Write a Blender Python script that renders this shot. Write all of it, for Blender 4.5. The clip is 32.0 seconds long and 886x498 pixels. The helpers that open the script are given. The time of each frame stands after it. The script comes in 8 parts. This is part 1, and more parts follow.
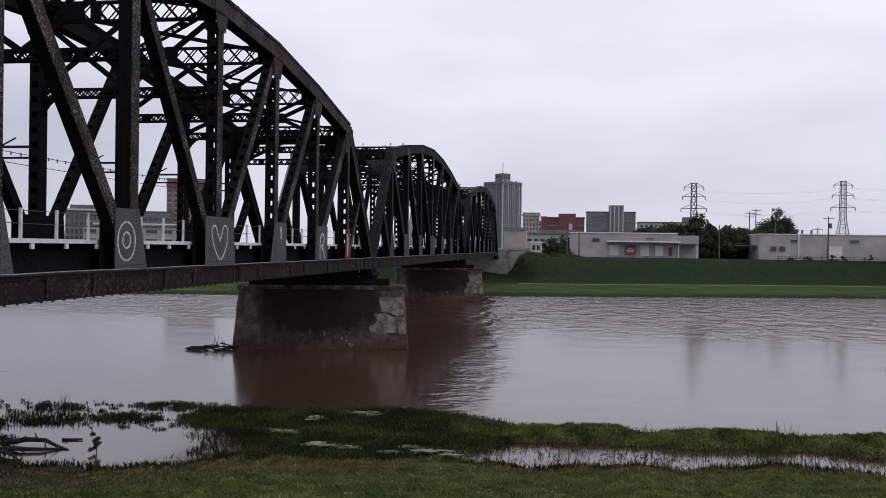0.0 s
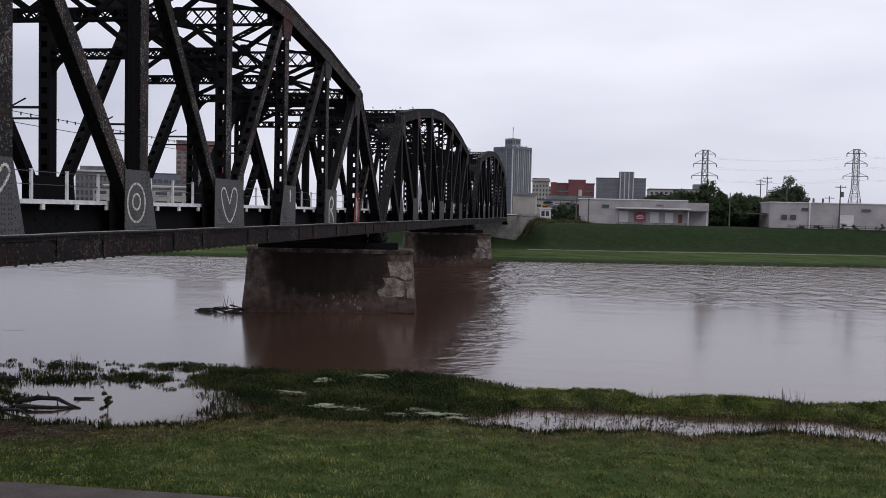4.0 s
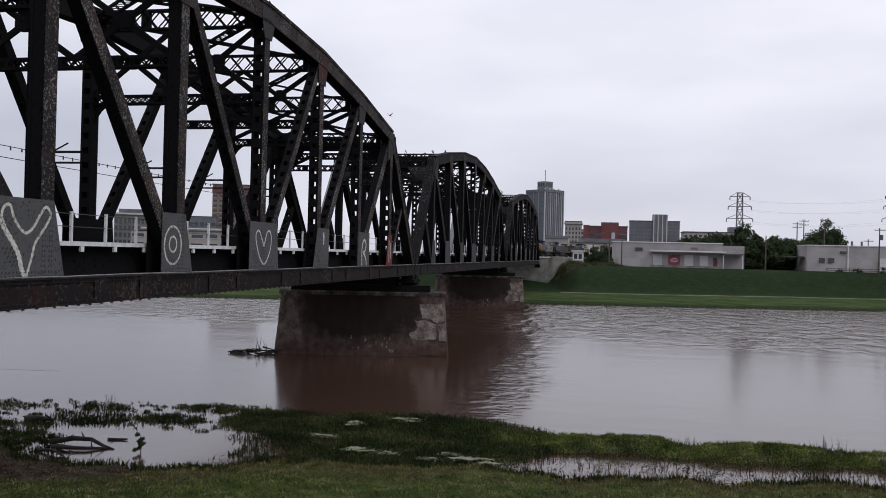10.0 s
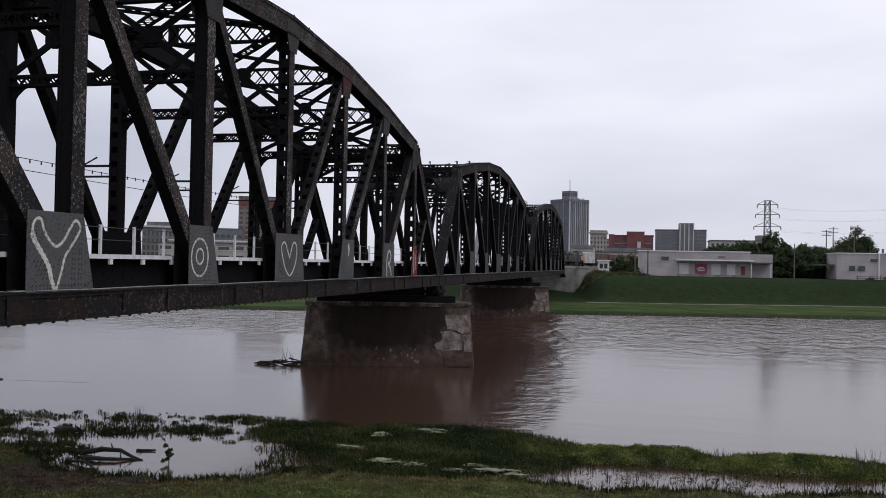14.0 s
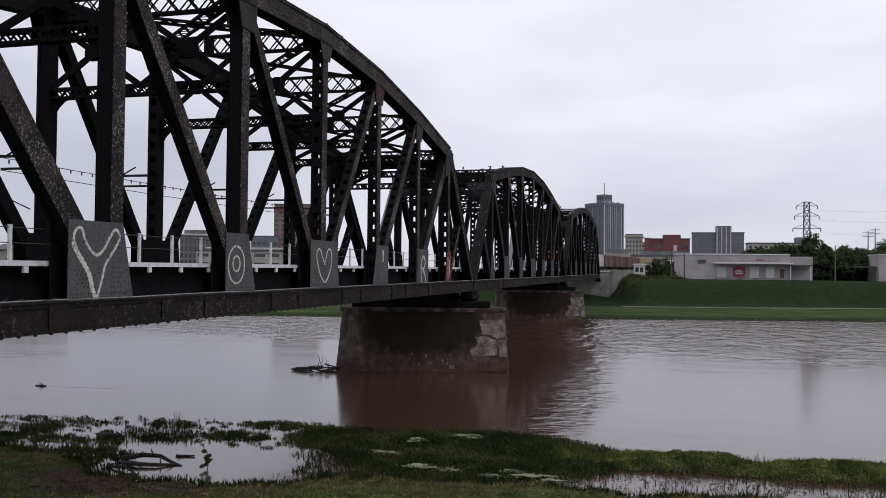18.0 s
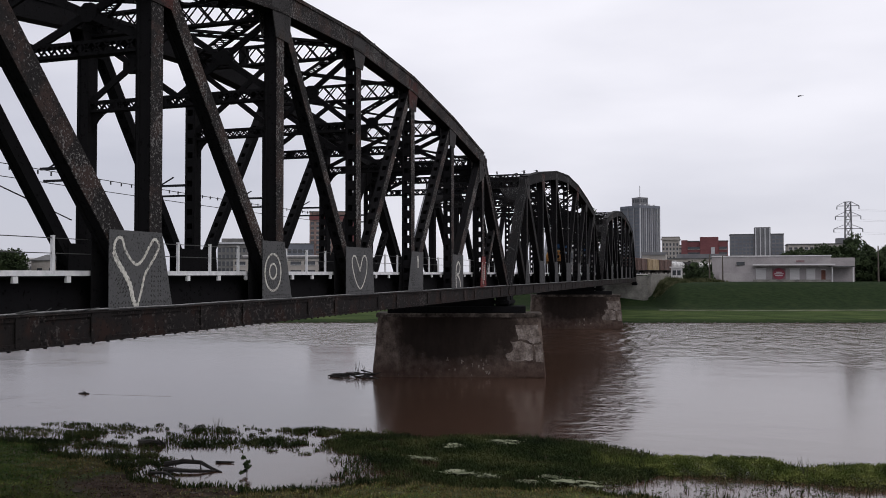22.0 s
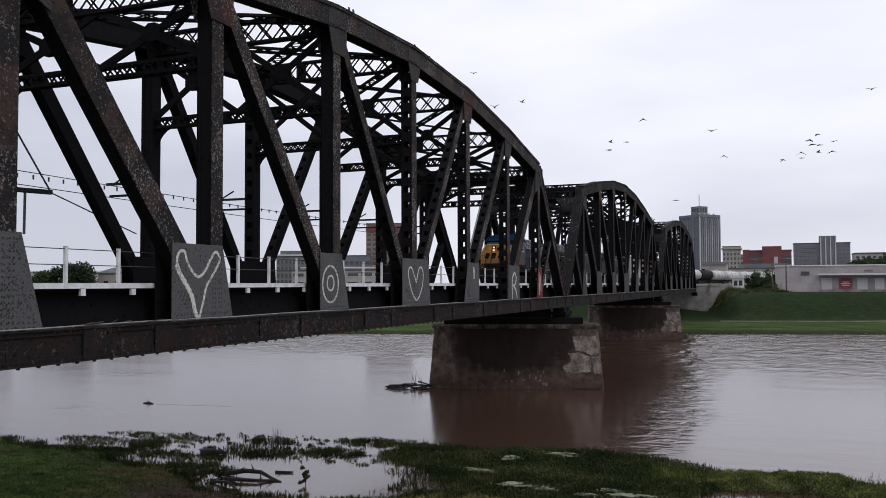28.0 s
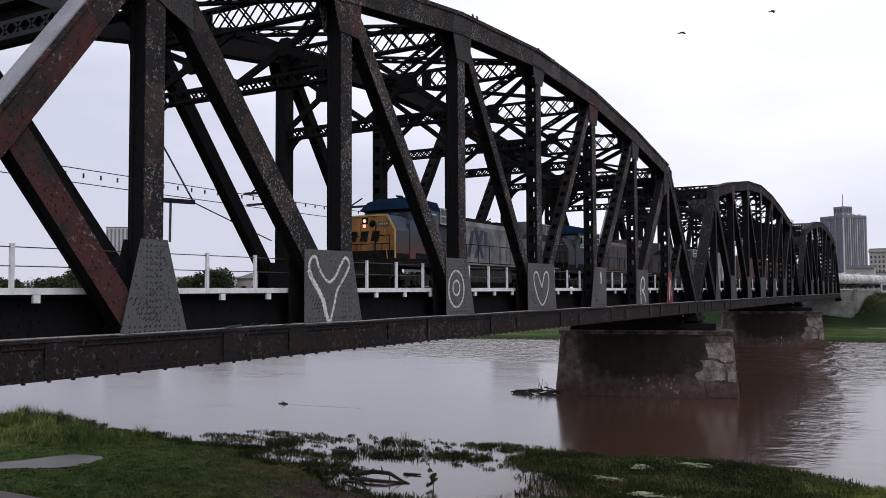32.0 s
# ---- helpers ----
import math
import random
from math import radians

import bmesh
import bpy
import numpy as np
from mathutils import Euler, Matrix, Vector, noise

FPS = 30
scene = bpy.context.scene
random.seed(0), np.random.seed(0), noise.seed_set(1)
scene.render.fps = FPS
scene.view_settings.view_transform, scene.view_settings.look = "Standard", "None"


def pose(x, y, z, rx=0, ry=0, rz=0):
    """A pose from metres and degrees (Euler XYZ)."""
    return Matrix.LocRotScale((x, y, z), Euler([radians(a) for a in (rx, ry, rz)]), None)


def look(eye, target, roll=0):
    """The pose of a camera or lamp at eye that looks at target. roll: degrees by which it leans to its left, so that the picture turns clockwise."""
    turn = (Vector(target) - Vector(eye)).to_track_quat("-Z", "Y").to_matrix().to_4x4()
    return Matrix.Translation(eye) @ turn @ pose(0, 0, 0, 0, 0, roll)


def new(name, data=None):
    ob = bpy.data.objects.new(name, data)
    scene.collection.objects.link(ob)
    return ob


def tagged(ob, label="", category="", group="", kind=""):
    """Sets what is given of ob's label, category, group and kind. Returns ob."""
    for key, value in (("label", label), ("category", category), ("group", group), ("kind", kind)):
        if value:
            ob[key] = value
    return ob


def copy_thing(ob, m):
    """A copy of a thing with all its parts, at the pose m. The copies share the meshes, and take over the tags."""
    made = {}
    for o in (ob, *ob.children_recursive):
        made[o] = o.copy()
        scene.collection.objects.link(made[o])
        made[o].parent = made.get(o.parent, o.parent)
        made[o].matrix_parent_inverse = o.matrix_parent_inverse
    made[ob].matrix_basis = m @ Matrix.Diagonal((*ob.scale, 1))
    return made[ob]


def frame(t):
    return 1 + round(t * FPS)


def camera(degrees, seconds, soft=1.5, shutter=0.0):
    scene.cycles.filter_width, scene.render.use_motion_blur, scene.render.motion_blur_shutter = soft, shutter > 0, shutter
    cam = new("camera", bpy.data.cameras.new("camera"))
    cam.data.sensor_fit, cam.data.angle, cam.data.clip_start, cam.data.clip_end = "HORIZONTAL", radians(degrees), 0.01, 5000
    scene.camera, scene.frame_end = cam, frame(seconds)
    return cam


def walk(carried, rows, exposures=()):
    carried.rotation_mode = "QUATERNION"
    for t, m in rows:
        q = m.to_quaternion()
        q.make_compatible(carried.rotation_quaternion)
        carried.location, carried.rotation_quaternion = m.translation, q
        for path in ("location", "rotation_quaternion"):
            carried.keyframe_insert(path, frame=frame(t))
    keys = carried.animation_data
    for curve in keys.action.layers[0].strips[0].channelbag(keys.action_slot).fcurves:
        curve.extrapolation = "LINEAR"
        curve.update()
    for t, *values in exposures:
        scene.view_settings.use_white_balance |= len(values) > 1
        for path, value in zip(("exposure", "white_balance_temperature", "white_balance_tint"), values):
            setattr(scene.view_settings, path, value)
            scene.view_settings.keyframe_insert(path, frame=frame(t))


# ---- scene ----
cam = camera(55.2, 32.0, soft=0.9)
EYE = 8.6  # the eye stands 8.6 m above the river
TURNS = [
(0.0, 8.453, -0.133, -0.772),
(0.5, 8.408, -0.498, -0.894),
(1.0, 8.358, -1.034, -0.940),
(1.5, 8.403, -1.591, -1.004),
(2.0, 8.503, -2.148, -1.101),
(2.5, 8.710, -2.566, -1.160),
(4.5, 9.147, -2.436, -1.332),
(5.0, 9.269, -2.000, -1.316),
(5.5, 9.469, -1.487, -1.440),
(6.0, 9.705, -1.070, -1.506),
(6.5, 9.922, -0.726, -1.573),
(7.0, 10.130, -0.458, -1.593),
(7.5, 10.317, -0.237, -1.538),
(8.0, 10.460, -0.086, -1.479),
(8.5, 10.646, 0.067, -1.468),
(9.0, 10.827, 0.146, -1.483),
(9.5, 11.004, 0.250, -1.473),
(10.0, 11.240, 0.308, -1.439),
(10.5, 11.421, 0.389, -1.433),
(11.0, 11.603, 0.464, -1.373),
(11.5, 11.750, 0.536, -1.382),
(12.0, 11.943, 0.580, -1.316),
(12.5, 12.213, 0.639, -1.217),
(13.0, 12.419, 0.755, -1.163),
(13.5, 12.669, 0.871, -1.117),
(14.0, 12.916, 0.979, -1.075),
(14.5, 13.165, 1.058, -0.995),
(16.5, 14.373, 1.206, -0.730),
(17.0, 14.682, 1.287, -0.760),
(17.5, 15.008, 1.314, -0.706),
(18.0, 15.231, 1.308, -0.580),
(18.5, 15.499, 1.368, -0.462),
(19.0, 15.831, 1.458, -0.377),
(19.5, 16.128, 1.519, -0.279),
(20.0, 16.450, 1.594, -0.128),
(20.5, 16.710, 1.637, -0.116),
(21.0, 16.982, 1.662, -0.070),
(21.5, 17.271, 1.668, 0.005),
(22.0, 17.592, 1.667, 0.073),
(22.5, 17.875, 1.679, 0.150),
(23.0, 18.070, 1.735, 0.149),
(23.5, 18.350, 1.798, 0.168),
(24.0, 18.596, 1.845, 0.197),
(24.5, 18.819, 1.850, 0.176),
(25.0, 19.121, 1.883, 0.208),
(25.5, 19.427, 1.977, 0.190),
(27.5, 20.953, 2.434, 0.249),
(28.0, 21.376, 2.434, 0.284),
(28.5, 21.910, 2.421, 0.312),
(29.0, 22.421, 2.406, 0.363),
(29.5, 23.001, 2.516, 0.375),
(30.0, 23.637, 2.563, 0.379),
(30.5, 24.640, 2.642, 0.344),
(31.0, 26.290, 2.721, 0.322),
(31.5, 28.062, 2.795, 0.318),
(32.0, 29.833, 2.801, 0.285)
]
walk(cam, [(t, pose(0, 0, EYE, 90 + pitch, roll, yaw)) for t, yaw, pitch, roll in TURNS],
     [(0.0, 0.0, 6250, 13), (1.0, 0.08, 6230, 14), (2.0, 0.15, 6220, 15), (4.5, 0.05, 6300, 11), (6.0, 0.01, 6350, 10), (12.0, 0.03, 6300, 10), (19.0, 0.05, 6350, 10), (24.0, 0.09, 6550, 10), (28.0, 0.15, 6350, 10), (32.0, 0.30, 6250, 11)])

# ---- world and light: bright overcast ----
world = bpy.data.worlds.new("overcast")
scene.world = world
world.use_nodes = True
wn, wl = world.node_tree.nodes, world.node_tree.links
wn.clear()
w_out, w_bg = wn.new("ShaderNodeOutputWorld"), wn.new("ShaderNodeBackground")
sky = wn.new("ShaderNodeTexSky")
sky.sky_type, sky.sun_disc = "NISHITA", False
sky.sun_elevation, sky.sun_rotation = radians(52), radians(115)
sky_dim = wn.new("ShaderNodeVectorMath")
sky_dim.operation = "SCALE"
sky_dim.inputs[3].default_value = 0.1
wl.new(sky.outputs[0], sky_dim.inputs[0])
w_co = wn.new("ShaderNodeTexCoord")
w_map = wn.new("ShaderNodeMapping")
w_map.inputs["Scale"].default_value = (1.0, 1.0, 3.6)
wl.new(w_co.outputs["Generated"], w_map.inputs[0])
w_noise = wn.new("ShaderNodeTexNoise")
w_noise.inputs["Scale"].default_value = 2.6
w_noise.inputs["Detail"].default_value = 5
w_noise.inputs["Roughness"].default_value = 0.45
wl.new(w_map.outputs[0], w_noise.inputs["Vector"])
w_sep = wn.new("ShaderNodeSeparateXYZ")
wl.new(w_co.outputs["Generated"], w_sep.inputs[0])
w_lift = wn.new("ShaderNodeMath")  # cloud deck: paler with height, mottled by the noise
w_lift.operation = "MULTIPLY_ADD"
w_lift.inputs[1].default_value = 1.25
wl.new(w_sep.outputs[2], w_lift.inputs[0])
w_mot = wn.new("ShaderNodeMath")
w_mot.operation = "MULTIPLY_ADD"
w_mot.inputs[1].default_value, w_mot.inputs[2].default_value = 0.75, -0.155
wl.new(w_noise.outputs["Fac"], w_mot.inputs[0])
w_far = wn.new("ShaderNodeMapRange")  # heavier, greyer cloud upstream
w_far.interpolation_type = "SMOOTHSTEP"
w_far.inputs["From Min"].default_value, w_far.inputs["From Max"].default_value = -0.92, -0.12
w_far.inputs["To Min"].default_value, w_far.inputs["To Max"].default_value = -0.46, -0.03
wl.new(w_sep.outputs[0], w_far.inputs[0])
w_side = wn.new("ShaderNodeMath")
wl.new(w_far.outputs[0], w_side.inputs[0])
wl.new(w_mot.outputs[0], w_side.inputs[1])
wl.new(w_side.outputs[0], w_lift.inputs[2])
w_ramp = wn.new("ShaderNodeValToRGB")
w_ramp.color_ramp.elements[0].position, w_ramp.color_ramp.elements[0].color = 0.0, (0.545, 0.55, 0.63, 1)
w_ramp.color_ramp.elements[1].position, w_ramp.color_ramp.elements[1].color = 0.62, (0.98, 0.965, 1.03, 1)
wl.new(w_lift.outputs[0], w_ramp.inputs[0])
w_mix = wn.new("ShaderNodeMix")
w_mix.data_type = "RGBA"
w_mix.inputs[0].default_value = 0.93
wl.new(sky_dim.outputs[0], w_mix.inputs[6])
wl.new(w_ramp.outputs[0], w_mix.inputs[7])
wl.new(w_mix.outputs[2], w_bg.inputs[0])
w_bg.inputs[1].default_value = 1.0
wl.new(w_bg.outputs[0], w_out.inputs[0])

sun_data = bpy.data.lights.new("sun", "SUN")
sun_data.energy, sun_data.angle, sun_data.color = 0.7, radians(25), (1.0, 0.96, 0.92)
sun = new("sun", sun_data)
sun.matrix_world = look((60, -28, 80), (0, 0, 0))


# ---- materials ----
def material(name, stops, scale=1.0, rough=0.8, metal=0.0, bump=0.0, fine=0.0, fine_scale=0.0, stretch=(1, 1, 1), detail=6.0,
             lo=0.35, hi=0.65, rand=0.0, glow=0.0, spec=0.5, warp=0.0, world_space=False):
    """Noise between colour stops, fine grain on top, bump, and a shade by object."""
    m = bpy.data.materials.new(name)
    m.use_nodes = True
    n, l = m.node_tree.nodes, m.node_tree.links
    b = n["Principled BSDF"]
    co = n.new("ShaderNodeTexCoord")
    src = co.outputs["Object"]
    if world_space:
        src = n.new("ShaderNodeNewGeometry").outputs["Position"]
    mp = n.new("ShaderNodeMapping")
    mp.inputs["Scale"].default_value = stretch
    l.new(src, mp.inputs[0])
    nz = n.new("ShaderNodeTexNoise")
    nz.inputs["Scale"].default_value, nz.inputs["Detail"].default_value, nz.inputs["Roughness"].default_value = scale, detail, 0.6
    nz.inputs["Distortion"].default_value = warp
    l.new(mp.outputs[0], nz.inputs["Vector"])
    ramp = n.new("ShaderNodeValToRGB")
    e = ramp.color_ramp.elements
    while len(e) < len(stops):
        e.new(0.5)
    for i, c in enumerate(stops):
        e[i].position, e[i].color = lo + (hi - lo) * i / max(1, len(stops) - 1), (*c, 1)
    l.new(nz.outputs["Fac"], ramp.inputs[0])
    colour = ramp.outputs[0]
    fs = fine_scale or scale * 14
    fz = n.new("ShaderNodeTexNoise")
    fz.inputs["Scale"].default_value, fz.inputs["Detail"].default_value = fs, 4
    l.new(mp.outputs[0], fz.inputs["Vector"])
    if fine:
        mr = n.new("ShaderNodeMapRange")
        mr.inputs["From Min"].default_value, mr.inputs["From Max"].default_value = 0.3, 0.7
        mr.inputs["To Min"].default_value, mr.inputs["To Max"].default_value = 1 - fine, 1 + fine
        l.new(fz.outputs["Fac"], mr.inputs[0])
        mul = n.new("ShaderNodeVectorMath")
        mul.operation = "SCALE"
        l.new(colour, mul.inputs[0])
        l.new(mr.outputs[0], mul.inputs[3])
        colour = mul.outputs[0]
    if rand:
        oi = n.new("ShaderNodeObjectInfo")
        gi = n.new("ShaderNodeNewGeometry")
        ad = n.new("ShaderNodeMath")
        l.new(oi.outputs["Random"], ad.inputs[0])
        l.new(gi.outputs["Random Per Island"], ad.inputs[1])
        mr = n.new("ShaderNodeMapRange")
        mr.inputs["From Max"].default_value = 2.0
        mr.inputs["To Min"].default_value, mr.inputs["To Max"].default_value = 1 - rand, 1 + rand
        l.new(ad.outputs[0], mr.inputs[0])
        mul = n.new("ShaderNodeVectorMath")
        mul.operation = "SCALE"
        l.new(colour, mul.inputs[0])
        l.new(mr.outputs[0], mul.inputs[3])
        colour = mul.outputs[0]
    l.new(colour, b.inputs["Base Color"])
    b.inputs["Roughness"].default_value, b.inputs["Metallic"].default_value = rough, metal
    b.inputs["Specular IOR Level"].default_value = spec
    if bump:
        bp = n.new("ShaderNodeBump")
        bp.inputs["Strength"].default_value, bp.inputs["Distance"].default_value = 0.7, bump
        l.new(fz.outputs["Fac"], bp.inputs["Height"])
        l.new(bp.outputs[0], b.inputs["Normal"])
    if glow:
        l.new(colour, b.inputs["Emission Color"])
        b.inputs["Emission Strength"].default_value = glow
    return m


def flaked(name, paint, bare, rust, cover=0.60, rust_cover=0.60, scale=5.0, rough=0.82, spec=0.12):
    """Old paint on riveted steel: paint, flaked spots down to pale primer, and rust blooms."""
    m = bpy.data.materials.new(name)
    m.use_nodes = True
    n, l = m.node_tree.nodes, m.node_tree.links
    b = n["Principled BSDF"]
    co = n.new("ShaderNodeTexCoord")

    def noise(s, d, r=0.6):
        z = n.new("ShaderNodeTexNoise")
        z.inputs["Scale"].default_value, z.inputs["Detail"].default_value, z.inputs["Roughness"].default_value = s, d, r
        l.new(co.outputs["Object"], z.inputs["Vector"])
        return z.outputs["Fac"]

    def step(v, a, w):
        r = n.new("ShaderNodeMapRange")
        r.inputs["From Min"].default_value, r.inputs["From Max"].default_value = a, a + w
        l.new(v, r.inputs[0])
        return r.outputs[0]

    def mix(f, c0, c1):
        x = n.new("ShaderNodeMix")
        x.data_type = "RGBA"
        l.new(f, x.inputs[0])
        for k, c in ((6, c0), (7, c1)):
            if isinstance(c, tuple):
                x.inputs[k].default_value = (*c, 1)
            else:
                l.new(c, x.inputs[k])
        return x.outputs[2]

    big, fine = noise(0.55, 5), noise(scale, 8, 0.72)
    worn = n.new("ShaderNodeMath")
    worn.operation = "MULTIPLY_ADD"
    worn.inputs[1].default_value = 0.35
    l.new(big, worn.inputs[0])
    sub = n.new("ShaderNodeMath")
    sub.operation = "SUBTRACT"
    l.new(fine, sub.inputs[0])
    sub.inputs[1].default_value = 0.175
    l.new(sub.outputs[0], worn.inputs[2])
    shade = mix(noise(24, 3), tuple(c * 0.7 for c in paint), tuple(c * 1.4 for c in paint))
    rusty = mix(step(noise(0.8, 7, 0.7), rust_cover, 0.1), shade, rust)
    flake = step(worn.outputs[0], cover, 0.02)
    pits = step(noise(scale * 1.4, 4, 0.6), 0.60, 0.03)  # dark pits and rivet shadows of lost paint
    pitted = mix(pits, rusty, tuple(c * 0.3 for c in paint))
    l.new(mix(flake, pitted, bare), b.inputs["Base Color"])
    b.inputs["Roughness"].default_value = rough
    b.inputs["Specular IOR Level"].default_value = spec
    bp = n.new("ShaderNodeBump")
    bp.inputs["Strength"].default_value, bp.inputs["Distance"].default_value = 0.6, 0.02
    l.new(worn.outputs[0], bp.inputs["Height"])
    l.new(bp.outputs[0], b.inputs["Normal"])
    return m


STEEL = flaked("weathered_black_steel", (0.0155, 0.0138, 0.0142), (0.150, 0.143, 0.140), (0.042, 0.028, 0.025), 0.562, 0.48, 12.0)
STEEL_RUST = flaked("rusty_black_steel", (0.022, 0.018, 0.018), (0.13, 0.115, 0.112), (0.054, 0.0215, 0.0190), 0.60, 0.44, 8.0)
CHORD_STEEL = flaked("oily_brown_black_steel", (0.012, 0.0102, 0.0102), (0.055, 0.048, 0.046), (0.022, 0.0125, 0.0105), 0.585, 0.5, 6.0)
# Black steel darkened for shade: inner faces, webs, far truss, bracing, floor
STEEL_IN = flaked("shade_black_steel", (0.0080, 0.0078, 0.0086), (0.03, 0.03, 0.03), (0.009, 0.007, 0.006), 0.70, 0.62, 5.0, 0.9, 0.06)
# Dimmed copies of steel and plate paint: the far spans' weaker light as colour
STEEL_DIM = flaked("dimmed_far_steel", (0.0085, 0.008, 0.0085), (0.10, 0.10, 0.10), (0.020, 0.014, 0.013), 0.60, 0.55, 9.0)
PLATE_DIM = flaked("dimmed_far_plate", (0.055, 0.055, 0.058), (0.02, 0.02, 0.021), (0.06, 0.05, 0.045), 0.55, 0.6, 8.0)
STEEL_SMOOTH = material("dark_blue_black_steel", [(0.010, 0.011, 0.014), (0.020, 0.021, 0.026)], 1.5, 0.75, bump=0.004, fine=0.2, spec=0.15)
GREYPAINT = flaked("grey_gusset_paint", (0.080, 0.080, 0.083), (0.026, 0.026, 0.028), (0.10, 0.085, 0.075), 0.572, 0.66, 12)
REDPAINT = flaked("red_spray_paint", (0.13, 0.025, 0.024), (0.10, 0.10, 0.10), (0.12, 0.04, 0.03), 0.58, 0.6, 6)
MARKWHITE = material("white_spray_paint", [(0.10, 0.10, 0.095), (0.36, 0.35, 0.32), (0.56, 0.545, 0.50)], 9, 0.8, fine=0.25, lo=0.30, hi=0.58)
RAILWHITE = material("white_rail_paint", [(0.5, 0.5, 0.52), (0.68, 0.68, 0.69)], 3, 0.55, fine=0.08)
# Sky brightness on the upward end-post cover, painted in as pale grey
COVER_SKYLIT = material("skylit_cover_plate", [(0.13, 0.135, 0.15), (0.19, 0.195, 0.215)], 1.5, 0.6, fine=0.12, spec=0.4)
STEEL_PLATE = flaked("grey_black_joint_plate", (0.040, 0.038, 0.039), (0.012, 0.011, 0.011), (0.055, 0.042, 0.037), 0.53, 0.56, 14.0)
STUDS = material("dark_rivets", [(0.020, 0.020, 0.021), (0.045, 0.044, 0.044)], 6, 0.8, spec=0.2)
PIPEGREY = material("grey_cable_sheath", [(0.10, 0.10, 0.10), (0.20, 0.20, 0.20)], 4, 0.7, fine=0.2)
CABLE_BLACK = material("black_cable_ends", [(0.006, 0.006, 0.006), (0.02, 0.02, 0.02)], 8, 0.7)
CABLE = material("dark_cable", [(0.03, 0.03, 0.03), (0.05, 0.05, 0.05)], 8, 0.6)
TIEWOOD = material("creosoted_ties", [(0.014, 0.012, 0.011), (0.035, 0.03, 0.027)], 2, 0.95, spec=0.1, bump=0.01, fine=0.3, rand=0.3)
RAILSTEEL = material("rail_steel", [(0.05, 0.04, 0.035), (0.1, 0.085, 0.075)], 3, 0.45, 0.6, fine=0.2)


def build_pier_material():
    """Weathered concrete with a wide soot-brown stain, run marks and pale scaling."""
    m = bpy.data.materials.new("stained_pier_concrete")
    m.use_nodes = True
    n, l = m.node_tree.nodes, m.node_tree.links
    b = n["Principled BSDF"]
    b.inputs["Roughness"].default_value, b.inputs["Specular IOR Level"].default_value = 0.95, 0.12
    co = n.new("ShaderNodeTexCoord")

    def noise(s, d, st=(1, 1, 1), r=0.65):
        mp = n.new("ShaderNodeMapping")
        mp.inputs["Scale"].default_value = st
        l.new(co.outputs["Object"], mp.inputs[0])
        z = n.new("ShaderNodeTexNoise")
        z.inputs["Scale"].default_value, z.inputs["Detail"].default_value, z.inputs["Roughness"].default_value = s, d, r
        l.new(mp.outputs[0], z.inputs["Vector"])
        return z.outputs["Fac"]

    def span(v, a, c, lo=0.0, hi=1.0):
        r = n.new("ShaderNodeMapRange")
        r.inputs["From Min"].default_value, r.inputs["From Max"].default_value = a, c
        r.inputs["To Min"].default_value, r.inputs["To Max"].default_value = lo, hi
        l.new(v, r.inputs[0])
        return r.outputs[0]

    def op(kind, v, w):
        x = n.new("ShaderNodeMath")
        x.operation = kind
        l.new(v, x.inputs[0])
        if isinstance(w, float):
            x.inputs[1].default_value = w
        else:
            l.new(w, x.inputs[1])
        return x.outputs[0]

    def mix(f, c0, c1):
        x = n.new("ShaderNodeMix")
        x.data_type = "RGBA"
        l.new(f, x.inputs[0])
        for k, c in ((6, c0), (7, c1)):
            if isinstance(c, tuple):
                x.inputs[k].default_value = (*c, 1)
            else:
                l.new(c, x.inputs[k])
        return x.outputs[2]

    sep = n.new("ShaderNodeSeparateXYZ")
    l.new(co.outputs["Object"], sep.inputs[0])
    # an old stain, wide in the middle of the face, ragged at its edge
    across = op("POWER", op("MULTIPLY", op("ADD", sep.outputs[0], 0.2), 0.20), 4.0)
    height = op("POWER", op("MULTIPLY", op("ADD", sep.outputs[2], -3.9), 0.33), 2.0)
    reach = op("ADD", op("ADD", across, height), op("MULTIPLY", span(noise(0.55, 7), 0.25, 0.75, -1.0, 1.0), 0.55))
    stain = span(reach, 1.45, 0.55)
    grey = mix(span(noise(1.5, 10, (1, 1, 0.8), 0.75), 0.32, 0.68), (0.020, 0.014, 0.012), (0.165, 0.130, 0.112))
    dark = mix(noise(1.4, 7, (1, 1, 0.35)), (0.011, 0.0085, 0.0075), (0.036, 0.026, 0.022))
    body = mix(stain, grey, dark)
    # river silt left on the foot of the pier by high water
    silt = op("MULTIPLY", span(op("ADD", sep.outputs[2], op("MULTIPLY", noise(0.9, 6), 1.6)), 2.6, 1.2), 0.75)
    body = mix(silt, body, mix(noise(2.2, 8), (0.020, 0.011, 0.009), (0.085, 0.052, 0.042)))
    scale = span(noise(3.2, 8, (1, 1, 0.7), 0.75), 0.62, 0.68)
    l.new(mix(op("MULTIPLY", scale, span(stain, 1.0, 0.3)), body, (0.17, 0.15, 0.14)), b.inputs["Base Color"])
    bp = n.new("ShaderNodeBump")
    bp.inputs["Strength"].default_value, bp.inputs["Distance"].default_value = 0.8, 0.06
    l.new(noise(3.0, 8), bp.inputs["Height"])
    l.new(bp.outputs[0], b.inputs["Normal"])
    return m


